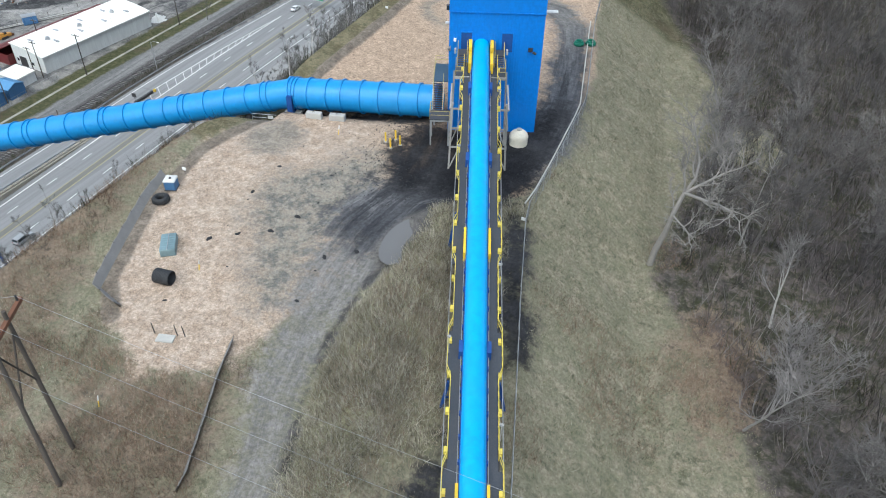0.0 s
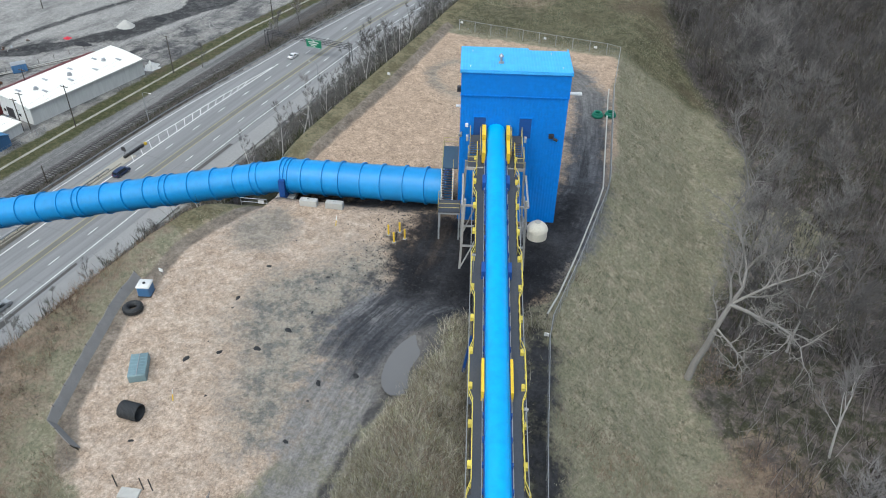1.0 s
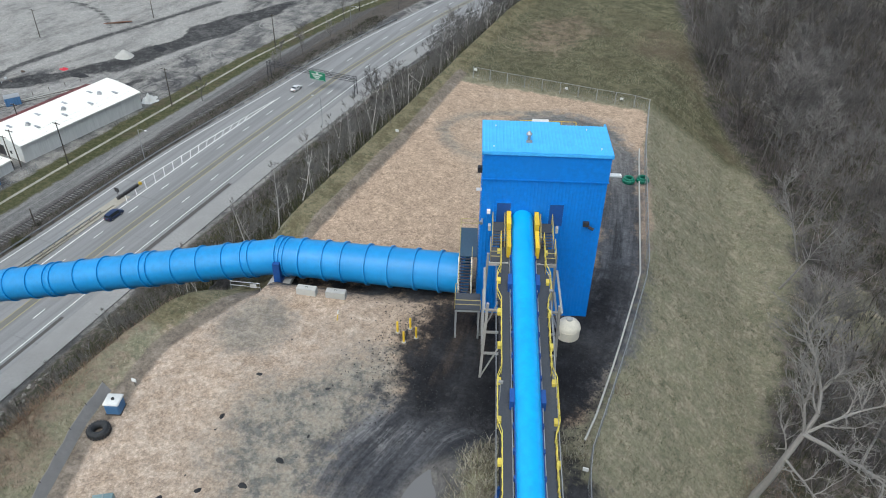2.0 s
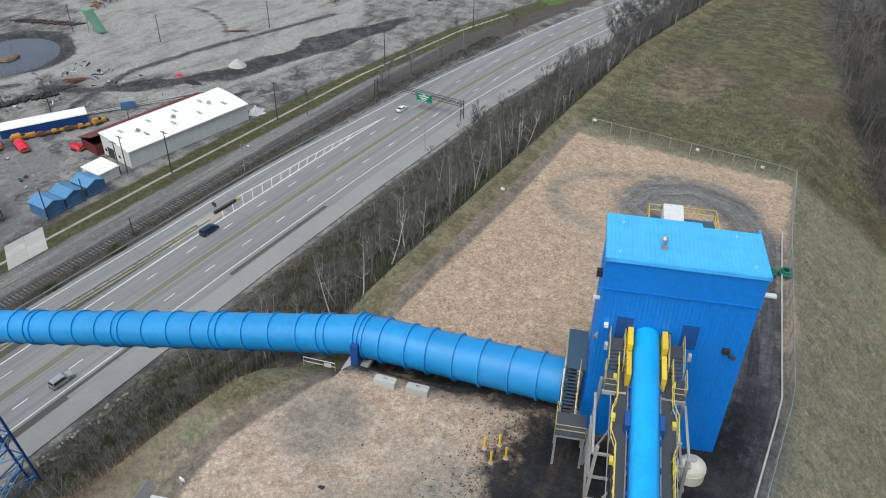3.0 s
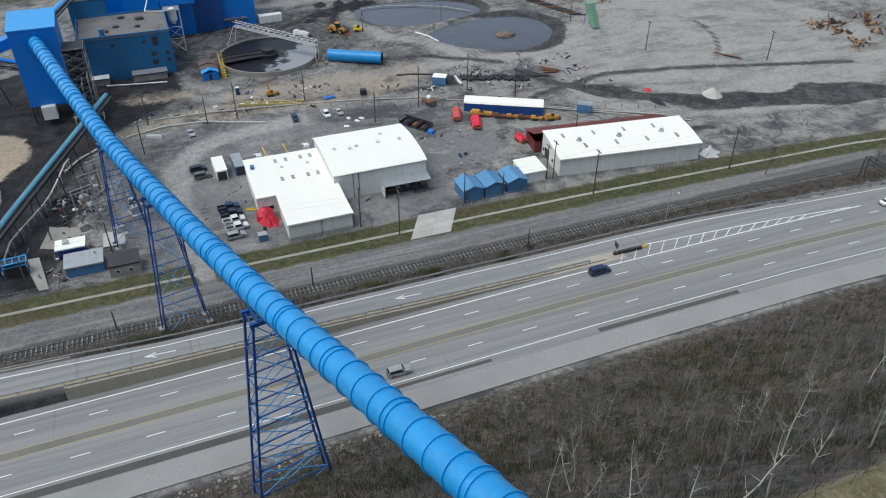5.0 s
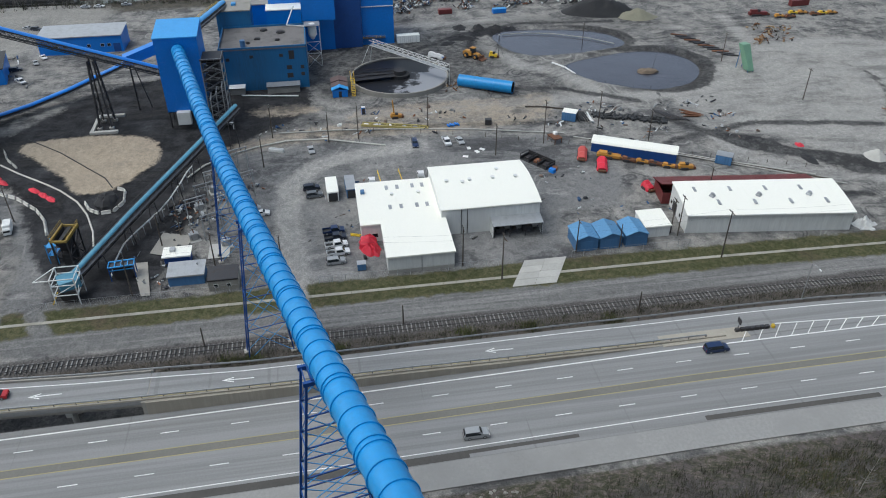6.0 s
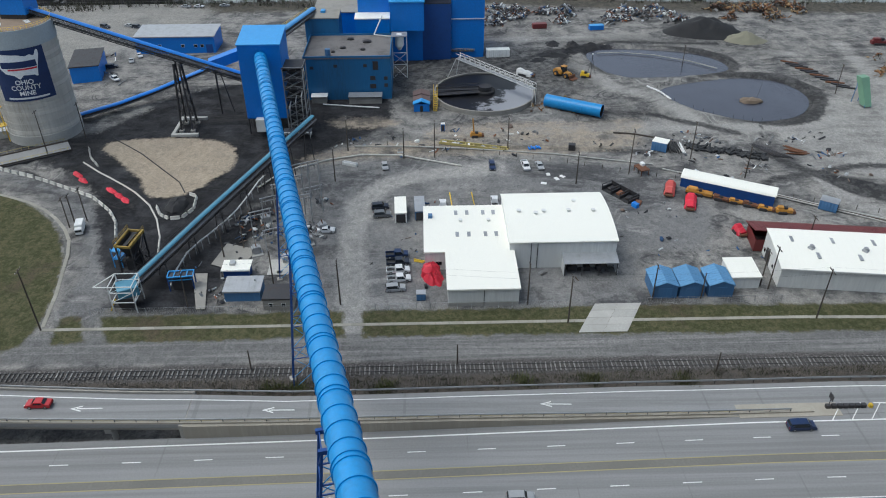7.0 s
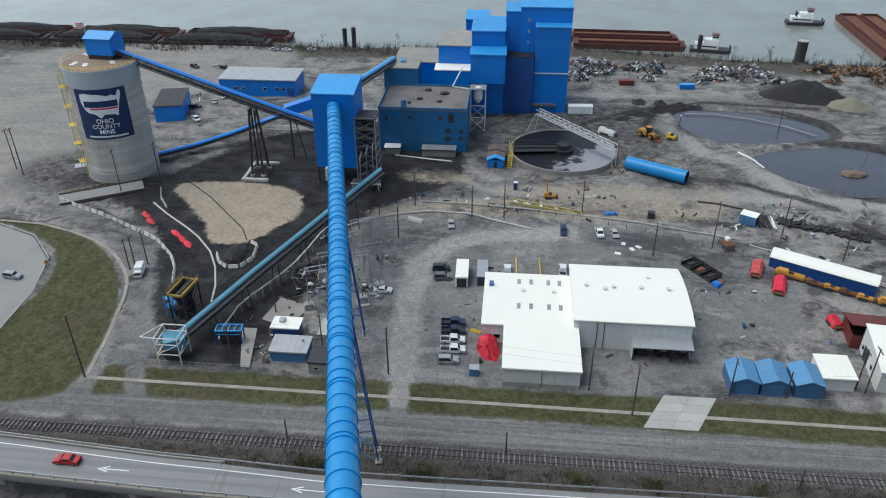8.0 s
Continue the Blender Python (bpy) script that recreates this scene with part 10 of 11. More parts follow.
# substation frames
for k, (x, y, h) in enumerate(((-213, 31, 9), (-218, 33, 10), (-223, 35, 11), (-228, 37, 10), (-233, 38, 11), (-238, 40, 9), (-215, 38, 8), (-220, 40, 9), (-226, 42, 8), (-208, 35, 7))):
    o = thing("substation_frame", "grey lattice frame of the substation", "substation frame", (x, y, Z), 24, "substation frames")
    for sy in (-2.4, 2.4):
        f = Form()
        for sx in (-0.45, 0.45):
            f.beam((sx, sy, -0.2), (sx * 0.5, sy, h), 0.10, 4)
        for j in range(8):
            e = -1 if j % 2 else 1
            f.beam((-0.42 * e, sy, h * j / 8), (0.42 * e, sy, h * (j + 1) / 8), 0.06, 4)
        part("column", f, STEEL, o)
    part("beam", Form().beam((0, -2.8, h), (0, 2.8, h), 0.16, 4).beam((0, -2.8, h - 1), (0, 2.8, h - 1), 0.10, 4), STEEL, o)
    for sy in (-1.5, 0, 1.5):
        part("insulator", Form().beam((0, sy, h - 1.1), (0, sy, h - 2.0), 0.12, 6), CONCRETE, o)
    part("conductor", Form().pipe([(0, 1.5, h - 2.0), (-1.4, 1.7, h - 3.0), (-2.6, 1.8, h - 2.2)], 0.04, 4), STEEL_DARK, o)
for x, y in ((-208, 30), (-204, 38), (-212, 42), (-222, 30), (-231, 33), (-218, 45)):
    o = thing("transformer", "grey electrical transformer on a concrete base", "transformer", (x, y, Z), 20, "transformers in the substation")
    part("base", Form().block(0, 0, -0.1, 3.4, 2.8, 0.3, 0, 0.05), CONCRETE, o)
    part("tank", Form().block(0, 0, 0.2, 1.8, 1.4, 1.9, 0, 0.08), STEEL, o)
    for s in (-0.95, 0.95):
        part("radiator", Form().block(0, s, 0.4, 1.4, 0.35, 1.4, 0, 0.03), STEEL, o)
    for s in (-0.5, 0, 0.5):
        part("bushing", Form().beam((s, 0, 2.1), (s, 0, 2.8), 0.09, 8), RUST, o)
sheet("slab_pad", [(-212, 22), (-203, 20), (-200, 27), (-209, 30)], Z + 0.35, CONCRETE_OLD, "pale concrete pad of the substation")
sheet("slab_pad", [(-199.5, 16.5), (-186, 20.5), (-186, 22.5), (-199.5, 20)], Z + 0.3, CONCRETE_OLD, "long pale concrete strip beside the gate house")
sheet("slab_pad", [(-204.6, 34), (-198.4, 34), (-198.4, 39), (-204.6, 39)], Z + 0.3, CONCRETE, "pale concrete footing in the substation")

# ---- barriers, pipes and kerbs of the coal yard ----
JB = [(-257, -59), (-251.8, -48.4), (-247.1, -37.6), (-241.3, -27.5), (-236.3, -19.5), (-228.7, -12.4), (-223.0, -9.0), (-215.5, -6.6)]


def jersey_row(path, material, label, step=3.3, w=0.55, h=0.85):
    d_left = 0.0
    for a, b in zip(path, path[1:]):
        a, b = Vector(a), Vector(b)
        d = b - a
        n = max(1, round(d.length / step))
        for k in range(n):
            p = a.lerp(b, (k + 0.5) / n)
            o = thing("concrete_barrier", label, "barrier", (p.x, p.y, height(p.x, p.y)), math.degrees(math.atan2(d.y, d.x)), "barriers along the haul road")
            l2 = d.length / n * 0.37
            v = [(x, y, z) for x in (-l2, l2) for y, z in ((-w / 2, 0), (w / 2, 0), (w / 5, h * 0.45), (w / 6, h), (-w / 6, h), (-w / 5, h * 0.45))]
            part("barrier", Form().add(v, [tuple(range(5, -1, -1)), tuple(range(6, 12))] + [(i, (i + 1) % 6, 6 + (i + 1) % 6, 6 + i) for i in range(6)]), material, o, smooth=False)


PALE_BLOCK = surface("whitewashed_concrete", (0.58, 0.56, 0.51), (0.30, 0.285, 0.26), 0.85, 0.0, 0.5, 3.0, 0.6, 0.2)
jersey_row(JB, PALE_BLOCK, "pale concrete barrier block along the haul road", 3.0, 0.8, 0.95)
jersey_row([(-230.6, -0.6), (-226.2, 1.5), (-224.0, 4.4), (-224.4, 7.6), (-228.8, 9.6), (-235.6, 8.8), (-237.2, 6.4)], PALE_BLOCK, "pale concrete block round the coal heap", 2.2, 0.8, 0.8)
jersey_row([(-266, -31), (-260, -28.5), (-254, -24)], CONCRETE, "pale concrete block beside the sand", 3.0)
cpile = thing("coal_heap", "small black coal heap inside a ring of blocks", "coal heap", (-230.6, 4.8, Z - 0.4))
part("mound", Form().dome((0, 0, 0), 4.6, 3.0, 2.2, 20, 6, 0.12, 3), COAL, cpile)


def ground_pipe(label, path, r, material, lift=0.12, name="yard_pipe"):
    pts = [Vector((x, y, height(x, y) + lift)) for x, y in path]
    o = thing(name, label, "pipe", tuple(pts[0]))
    part("pipe", Form().pipe([p - pts[0] for p in pts], r, 8), material, o)
    for p in pts[1:-1]:
        part("coupling", Form().dome(tuple(p - pts[0] - Vector((0, 0, r))), r * 1.3, r * 1.3, r * 2.2, 8, 3), material, o)


ground_pipe("long pale pipe curving round the coal pit", [(-257, -29.5), (-251, -23), (-246.4, -17.4), (-242.4, -12.8), (-238.4, -8.6), (-231.3, -2.7), (-224, 1.3), (-215.8, 4.3), (-208.3, 6.0)], 0.24, PALE_BLOCK)
ground_pipe("pale pipe curving along the back of the yard", [(-240, 25), (-246.1, 28.8), (-250.8, 34.3), (-255.6, 43.3), (-258.4, 52.8), (-258.1, 64.3), (-254.8, 72.5), (-250.4, 82.0)], 0.26, PALE_BLOCK, 0.3)
ground_pipe("black pipeline across the haul road", [(-273, -26), (-262, -14), (-252, -5), (-244, 2), (-238, 5)], 0.16, RUBBER)
ground_pipe("white pipe floating at the pond's edge", [(-307.6, 150.7), (-303, 154.4), (-298.4, 158.0)], 0.32, STEEL_WHITE, 0.5)
ground_pipe("long timber-edged pipe along the haul road", [(-271.2, 130.9), (-270.1, 136.9), (-266.6, 144.9)], 0.25, TIMBER, 0.3)
for k in range(3):
    ground_pipe("pale pipeline along the works road", [(-247 + 3 * k, 140 + 4 * k), (-238 + 3 * k, 156 + 4 * k), (-226 + 3 * k, 176 + 4 * k), (-212 + 3 * k, 200 + 3 * k)], 0.2, CONCRETE if k != 1 else TIMBER, 0.35)
for a, b in (((-250, 138), (-262, 84)), ((-262, 84), (-264, 50))):
    ground_pipe("pale pipeline along the works road", [a, ((a[0] + b[0]) / 2 - 1, (a[1] + b[1]) / 2), b], 0.2, CONCRETE, 0.35)
hb_ = thing("haul_bridge", "low haul road crossing with dark culvert sides and yellow rails", "bridge", (-262, -48, Z), 30)
part("deck", Form().box(-3.6, -12, -0.6, 3.6, 12, 0.22), SHOULDER, hb_)
for s in (-3.6, 3.6):
    part("kerb", Form().box(s - 0.16, -12, 0.22, s + 0.16, 12, 0.62), TIMBER, hb_)
    for y in range(-11, 12, 2):
        part("rail_post", Form().beam((s, y, 0.6), (s, y, 1.4), 0.06, 5), RAIL_TAN, hb_)
    part("rail", Form().beam((s, -11.5, 1.35), (s, 11.5, 1.35), 0.06, 5), RAIL_TAN, hb_)
part("culvert_face", Form().box(3.78, -9, -0.6, 4.3, 9, 0.35), STEEL_DARK, hb_)
loop = tagged(part("road", Form().prism([(-239.8, -67), (-234.6, -54), (-223.8, -44), (-208.6, -39.5), (-192.9, -38.5), (-176, -44), (-176, -60), (-192, -52), (-208, -54), (-222, -62), (-226, -76), (-240, -90)], Z - 0.2, Z + 0.22), SHOULDER, smooth=False), "pale looping slip road with a kerb", "slip road", kind="structure")
lp = [(-239.8, -67), (-234.6, -54), (-223.8, -44), (-208.6, -39.5), (-192.9, -38.5)]
lr = thing("guard_rail", "galvanised guard rail round the looping road", "guard rail", (-223.8, -44, Z), 0, "guard rails along the road")
f = Form()
for a, b in zip(lp, lp[1:]):
    f.beam((a[0] + 223.8, a[1] + 44.6, 0.75), (b[0] + 223.8, b[1] + 44.6, 0.75), 0.14, 4)
    for k in range(5):
        x, y = a[0] + (b[0] - a[0]) * k / 5 + 223.8, a[1] + (b[1] - a[1]) * k / 5 + 44.6
        part("post", Form().beam((x, y, -0.2), (x, y, 0.85), 0.09, 4), STEEL_DARK, lr)
part("beam", f, STEEL, lr)
loopsign = thing("warning_sign", "orange diamond warning sign beside the looping road", "sign", (-219.5, -41.2, Z), 40)
part("post", Form().beam((0, 0, 0), (0, 0, 2.4), 0.05, 6), STEEL, loopsign)
part("board", Form().add([(0, -0.7, 2.2), (0, 0, 1.5), (0, 0.7, 2.2), (0, 0, 2.9), (-0.05, -0.7, 2.2), (-0.05, 0, 1.5), (-0.05, 0.7, 2.2), (-0.05, 0, 2.9)], [(0, 1, 2, 3), (7, 6, 5, 4), (0, 4, 5, 1), (1, 5, 6, 2), (2, 6, 7, 3), (3, 7, 4, 0)]), ORANGE, loopsign)


# ---- loose things of the yard ----
def heap(name, label, cat, x, y, rx, ry, h, mat, yaw=0.0, lumps=0.15, seed=1, n=18):
    """A heap with a soft foot, a broken crest and uneven flanks."""
    o = thing(name, label, cat, (x, y, height(x, y) - 0.1), yaw)
    n, m, v = 40, 12, []
    for j in range(m):
        r = 1 - j / m
        for i in range(n):
            a = 2 * math.pi * i / n
            k = r * (1 + 1.6 * lumps * (float(vnoise(3 * math.cos(a) + 40, 3 * math.sin(a) + 40, 1.3, seed)) - 0.5))
            px, py = rx * k * math.cos(a), ry * k * math.sin(a)
            rise = (1 - r) ** 0.85 * (1 - 0.25 * r * r)
            rough = 2.2 * lumps * (float(vnoise(px + 90, py + 90, max(rx, ry) * 0.22, seed + 1)) - 0.5) + lumps * (float(vnoise(px + 90, py + 90, max(rx, ry) * 0.08, seed + 2)) - 0.5)
            v.append((px, py, h * max(0.0, rise + rough * min(1.0, 3 * (1 - r)))))
    v.append((0, 0, v[-1][2]))
    f = [(j * n + i, j * n + (i + 1) % n, (j + 1) * n + (i + 1) % n, (j + 1) * n + i) for j in range(m - 1) for i in range(n)]
    f += [((m - 1) * n + i, (m - 1) * n + (i + 1) % n, m * n) for i in range(n)]
    part("mound", Form().add(v, f), mat, o)
    return o


def container(x, y, yaw, l, w, h, mat, roof, label, name="container"):
    o = thing(name, label, name.replace("_", " "), (x, y, height(x, y)), yaw)
    part("body", Form().block(0, 0, 0.15, l, w, h, 0, 0.04), mat, o)
    for s in (-1, 1):
        for k in range(int(l / 0.8)):
            part("rib", Form().box(-l / 2 + 0.2 + 0.8 * k, s * w / 2 - 0.03, 0.25, -l / 2 + 0.55 + 0.8 * k, s * w / 2 + 0.03, h), mat, o)
    part("roof", Form().block(0, 0, h + 0.15, l + 0.1, w + 0.1, 0.1), roof, o)
    part("door", Form().box(l / 2, -w * 0.4, 0.2, l / 2 + 0.05, w * 0.4, h * 0.95), STEEL_DARK, o)
    for k in (-0.4, 0.4):
        part("skid", Form().box(-l / 2, k * w - 0.1, 0, l / 2, k * w + 0.1, 0.15), STEEL_DARK, o)
    return o


container(-224.6, 64.8, 2, 8.4, 3.0, 2.8, STEEL_WHITE, WHITE_ROOF, "long white site trailer parked on the yard", "site_trailer")
container(-225.2, 69.8, 2, 7.8, 2.6, 2.6, BLUE_DULL, STEEL, "grey-blue container beside the white trailer")
container(-188.5, 70.0, 90, 2.0, 1.6, 1.7, BLUE_DULL, STEEL, "small grey cabinet beside the verge", "cabinet")
container(-259.8, 142.7, 60, 4.5, 3.4, 2.8, BLUE_DULL, WHITE_ROOF, "small blue cabin with a white roof", "cabin")
container(-224.0, 178.2, 55, 4.5, 3.2, 2.6, BLUE_DULL, STEEL, "small blue-grey cabin beside the works road", "cabin")
container(-372, 145.1, 95, 6.0, 2.4, 1.8, BLUE, BLUE_ROOF, "blue waste skip beside the scrap yard", "skip")
container(-374.9, 121.3, 95, 6.0, 2.4, 1.8, RED_ROOF, RED_ROOF, "dark red waste skip beside the scrap yard", "skip")
container(-360, 282, 95, 9.0, 2.6, 2.4, RED_ROOF, RED_ROOF, "red container far out on the yard")
container(-341, 100.5, 92, 9.0, 3.0, 2.8, STEEL_WHITE, WHITE_ROOF, "white trailer parked behind the plant", "site_trailer")
container(-260.7, 116.0, 80, 2.0, 1.8, 1.6, STEEL_DARK, STEEL_DARK, "small black tank box on the sand", "tank_box")
booth = container(-275.3, 77.3, 0, 1.2, 1.2, 2.3, BLUE, STEEL_WHITE, "bright blue portable toilet with a white roof", "portable_toilet")
tarp = heap("tarpaulin_heap", "large machine part under a crumpled red tarpaulin", "tarpaulin", -196.3, 72.6, 3.9, 2.4, 3.0, RED_TARP, 10, 0.3, 4, 22)
part("tarp_fold", Form().dome((-1.5, 0, 0.0), 2.2, 2.4, 3.3, 14, 6, 0.12, 8), RED_TARP, tarp)
part("tyre", Form().beam((3.4, -1.8, 0.6), (3.4, -2.4, 0.6), 0.6, 14), RUBBER, tarp)
yb = thing("yellow_barrier", "yellow painted kerb bars at the office corner", "barrier", (-203, 69.5, Z), 70)
part("bar", Form().box(-1.2, -0.3, 0, 1.2, -0.1, 0.3), YELLOW, yb)
part("bar", Form().box(-1.4, 0.3, 0, 1.4, 0.5, 0.3), YELLOW, yb)
for y in (78.4, 84.4):
    o = thing("yellow_post", "long low yellow rail behind the office", "post", (-227.2, y, Z), 0, "yellow posts behind the office")
    part("post", Form().beam((-7.4, -0.4, 0.7), (0.2, 0.0, 0.7), 0.14, 6).beam((-7.2, -0.4, -0.1), (-7.2, -0.4, 0.7), 0.1, 6).beam((0, 0, -0.1), (0, 0, 0.7), 0.1, 6), YELLOW, o)


def machine(x, y, yaw, l, w, h, mat, label, tarp=None, name="mining_machine"):
    """A low tracked or wheeled mining machine."""
    o = thing(name, label, "machine", (x, y, height(x, y)), yaw)
    part("chassis", Form().block(0, 0, 0.4, l, w * 0.7, h * 0.45, 0, 0.08), mat, o)
    for s in (-1, 1):
        part("track", Form().block(-l * 0.1, s * w * 0.42, 0, l * 0.55, w * 0.22, 0.75, 0, 0.2), STEEL_DARK, o)
    part("engine_cover", Form().block(-l * 0.25, 0, 0.4 + h * 0.45, l * 0.35, w * 0.55, h * 0.35, 0, 0.1), mat, o)
    part("boom", Form().beam((l * 0.1, 0, 0.6 + h * 0.3), (l * 0.62, 0.1, 0.5), 0.22, 6), mat, o)
    part("cutter_head", Form().beam((l * 0.6, -w * 0.35, 0.6), (l * 0.6, w * 0.35, 0.6), 0.4, 12), RUST, o)
    part("seat_frame", Form().box(-0.2, -w * 0.2, h * 0.5, 0.7, w * 0.2, h * 0.95), STEEL_DARK, o)
    if tarp:
        f = Form()
        for k in range(7):
            x, rise = -l * 0.5 + l * k / 6, h * (0.95, 1.15, 1.05, 0.8, 0.9, 0.7, 0.55)[k]
            f.v += [(x, y * w * (0.5 if k % 2 else 0.46), z) for y, z in ((-1, 0.15), (-0.92, rise * 0.7), (-0.5, rise + 0.35), (0.4, rise + 0.45), (0.95, rise * 0.75), (1, 0.15))]
        f.f += [(6 * k + i, 6 * k + i + 1, 6 * k + 7 + i, 6 * k + 6 + i) for k in range(6) for i in range(5)] + [tuple(range(5, -1, -1)), tuple(range(36, 42))]
        part("tarp_cover", f, tarp, o, smooth=False)
    return o


machine(-234.4, 138.7, -20, 6.2, 3.0, 1.5, RUST, "mining machine under a faded red tarpaulin", surface("faded_red_tarp", (0.44, 0.07, 0.06), (0.28, 0.05, 0.04), 0.6), "tarped_machine")
machine(-227.5, 142.4, -18, 6.4, 3.2, 1.5, RUST, "mining machine under a bright red tarpaulin", RED_TARP, "tarped_machine")
machine(-213.0, 150.6, 10, 3.4, 2.8, 1.5, RUST, "crate under a red tarpaulin at the warehouse's corner", RED_TARP, "tarped_machine")
machine(-232.4, 146.2, 62, 7.0, 2.8, 1.8, ORANGE, "orange mining machine standing beside the long shed")
for k, (x, y) in enumerate(((-229.4, 151.0), (-227.6, 154.6), (-226.0, 157.8), (-224.0, 161.2))):
    machine(x, y, 60 + 6 * (k % 2), 3.6, 1.9, 1.3, ORANGE if k % 2 else RUST, "rusty orange mining machine part beside the long shed")
machine(-222.4, 165.7, 80, 4.2, 2.2, 2.0, ORANGE, "yellow fork-lift truck beside the long shed", None, "fork_lift")
crane = machine(-270.6, 87.5, 90, 3.6, 2.2, 1.8, ORANGE, "dusty yellow mobile crane with a raised mast on the sand", None, "mobile_crane")
part("mast", Form().beam((-0.6, 0, 1.6), (-1.0, 0.2, 6.2), 0.28, 4, 0.18).beam((-0.6, 0.5, 1.6), (-1.0, 0.2, 5.2), 0.1, 4), ORANGE, crane)
ld = thing("wheel_loader", "big dusty yellow wheel loader parked on the yard", "wheel loader", (-319.5, 123.0, height(-319.5, 123.0)), 45)
part("rear_body", Form().add([(x, sy * w, z) for sy in (-1, 1) for x, z, w in ((-4.2, 1.0, 1.1), (-0.4, 0.9, 1.1), (-0.4, 2.6, 1.0), (-3.6, 2.5, 1.0), (-4.3, 2.0, 1.05))], [(4, 3, 2, 1, 0), (5, 6, 7, 8, 9), (0, 1, 6, 5), (1, 2, 7, 6), (2, 3, 8, 7), (3, 4, 9, 8), (4, 0, 5, 9)]), ORANGE, ld, smooth=False)
part("front_frame", Form().block(1.4, 0, 0.8, 2.2, 1.6, 1.2, 0, 0.15), ORANGE, ld)
cab = part("cab", Form().block(-0.2, 0, 2.0, 1.7, 1.7, 1.9, 0, 0.12), GLASS, ld)
part("cab_roof", Form().block(-0.2, 0, 3.9, 1.9, 1.9, 0.16, 0, 0.05), ORANGE, cab)
for x in (-2.6, 1.7):
    for sy in (-1, 1):
        wheel = part("wheel", Form().beam((x, sy * 1.05, 0.95), (x, sy * 1.75, 0.95), 0.95, 18), RUBBER, ld)
        part("rim", Form().beam((x, sy * 1.75, 0.95), (x, sy * 1.8, 0.95), 0.5, 14), ORANGE, wheel)
for sy in (-0.7, 0.7):
    part("lift_arm", Form().pipe([(0.8, sy, 2.1), (2.6, sy, 1.7), (3.6, sy, 0.7)], 0.2, 6), ORANGE, ld)
part("bucket", Form().add([(x, y, z) for y in (-1.7, 1.7) for x, z in ((3.5, 0.15), (5.2, 0.1), (5.3, 0.2), (3.9, 0.5), (3.7, 1.5), (3.4, 1.5))], [(5, 4, 3, 2, 1, 0), (6, 7, 8, 9, 10, 11), (0, 1, 7, 6), (1, 2, 8, 7), (2, 3, 9, 8), (3, 4, 10, 9), (4, 5, 11, 10), (5, 0, 6, 11)]), RUST, ld, smooth=False)
part("exhaust", Form().beam((-2.0, 0.6, 2.6), (-2.0, 0.6, 3.5), 0.09, 8), STEEL_DARK, ld)
machine(-318.5, 130.5, 70, 3.2, 2.0, 2.4, YELLOW, "small yellow pump beside the pond", None, "pump")
machine(-321.6, 108.8, 60, 6.0, 2.4, 1.8, BLUE, "blue and white truck parked beside the thickener", STEEL_WHITE, "truck")
mast = thing("pond_mast", "slender steel mast with stays beside the pond", "mast", (-320, 133, Z))
part("mast", Form().beam((0, 0, 0), (0, 0, 8), 0.1, 6).beam((-1.5, -1, 0), (0, 0, 7), 0.06, 5).beam((1.5, 1.5, 0), (0, 0, 7), 0.06, 5), STEEL_DARK, mast)
part("mast_lamp", Form().block(0, 0, 8, 0.5, 0.5, 0.4, 0, 0.05), STEEL_WHITE, mast)
stalls = thing("steel_stall_frame", "dark rusty open steel stalls beside the workshop", "steel frame", (-232.5, 125.0, Z), 35)
for k in range(4):
    part("bay_wall", Form().box(-5.5 + 3.2 * k, -2.0, 0, -5.25 + 3.2 * k, 2.0, 1.1), STEEL_DARK, stalls)
    part("bay_post", Form().beam((-5.4 + 3.2 * k, -2.0, 0), (-5.4 + 3.2 * k, -2.0, 2.0), 0.13, 4).beam((-5.4 + 3.2 * k, -2.0, 1.9), (-5.4 + 3.2 * k, 2.0, 1.9), 0.11, 4), STEEL_DARK, stalls)
    part("scrap_bundle", Form().block(-4.0 + 3.2 * k, 0.3, 0.1, 1.6, 2.2, 0.6, 10 * k, 0.15), RUST if k % 2 else STEEL_DARK, stalls)
part("back_wall", Form().box(-5.5, 1.8, 0, 4.4, 2.0, 1.7), STEEL_DARK, stalls)
part("floor", Form().box(-5.4, -2, 0, 4.3, 1.8, 0.1), COAL, stalls)
part("blue_bin", Form().block(6.2, -1.6, 0, 1.8, 1.2, 1.2, 0, 0.05), BLUE, stalls)
bp = thing("blue_pipe_rack", "rack of short bright blue pipes on the sand", "pipes", (-261.4, 104.7, Z), 10)
for k in range(5):
    part("pipe", Form().beam((-0.7, -1.6 + 0.8 * k, 0.3 + 0.25 * (k % 2)), (0.7, -1.5 + 0.8 * k, 0.3 + 0.25 * (k % 2)), 0.3, 10), BLUE, bp)
rb = thing("rusty_gantry_table", "rusty steel table frame with a pale box on it", "steel frame", (-245.1, 133.4, Z), 20)
part("table", Form().box(-2, -1.4, 1.6, 2, 1.4, 1.9), RUST, rb)
for x in (-1.8, 1.8):
    for y in (-1.2, 1.2):
        part("leg", Form().beam((x, y, 0), (x, y, 1.6), 0.12, 4), RUST, rb)
part("box", Form().block(-1, 0.8, 1.9, 1.4, 1.0, 0.8, 0, 0.05), STEEL_WHITE, rb)
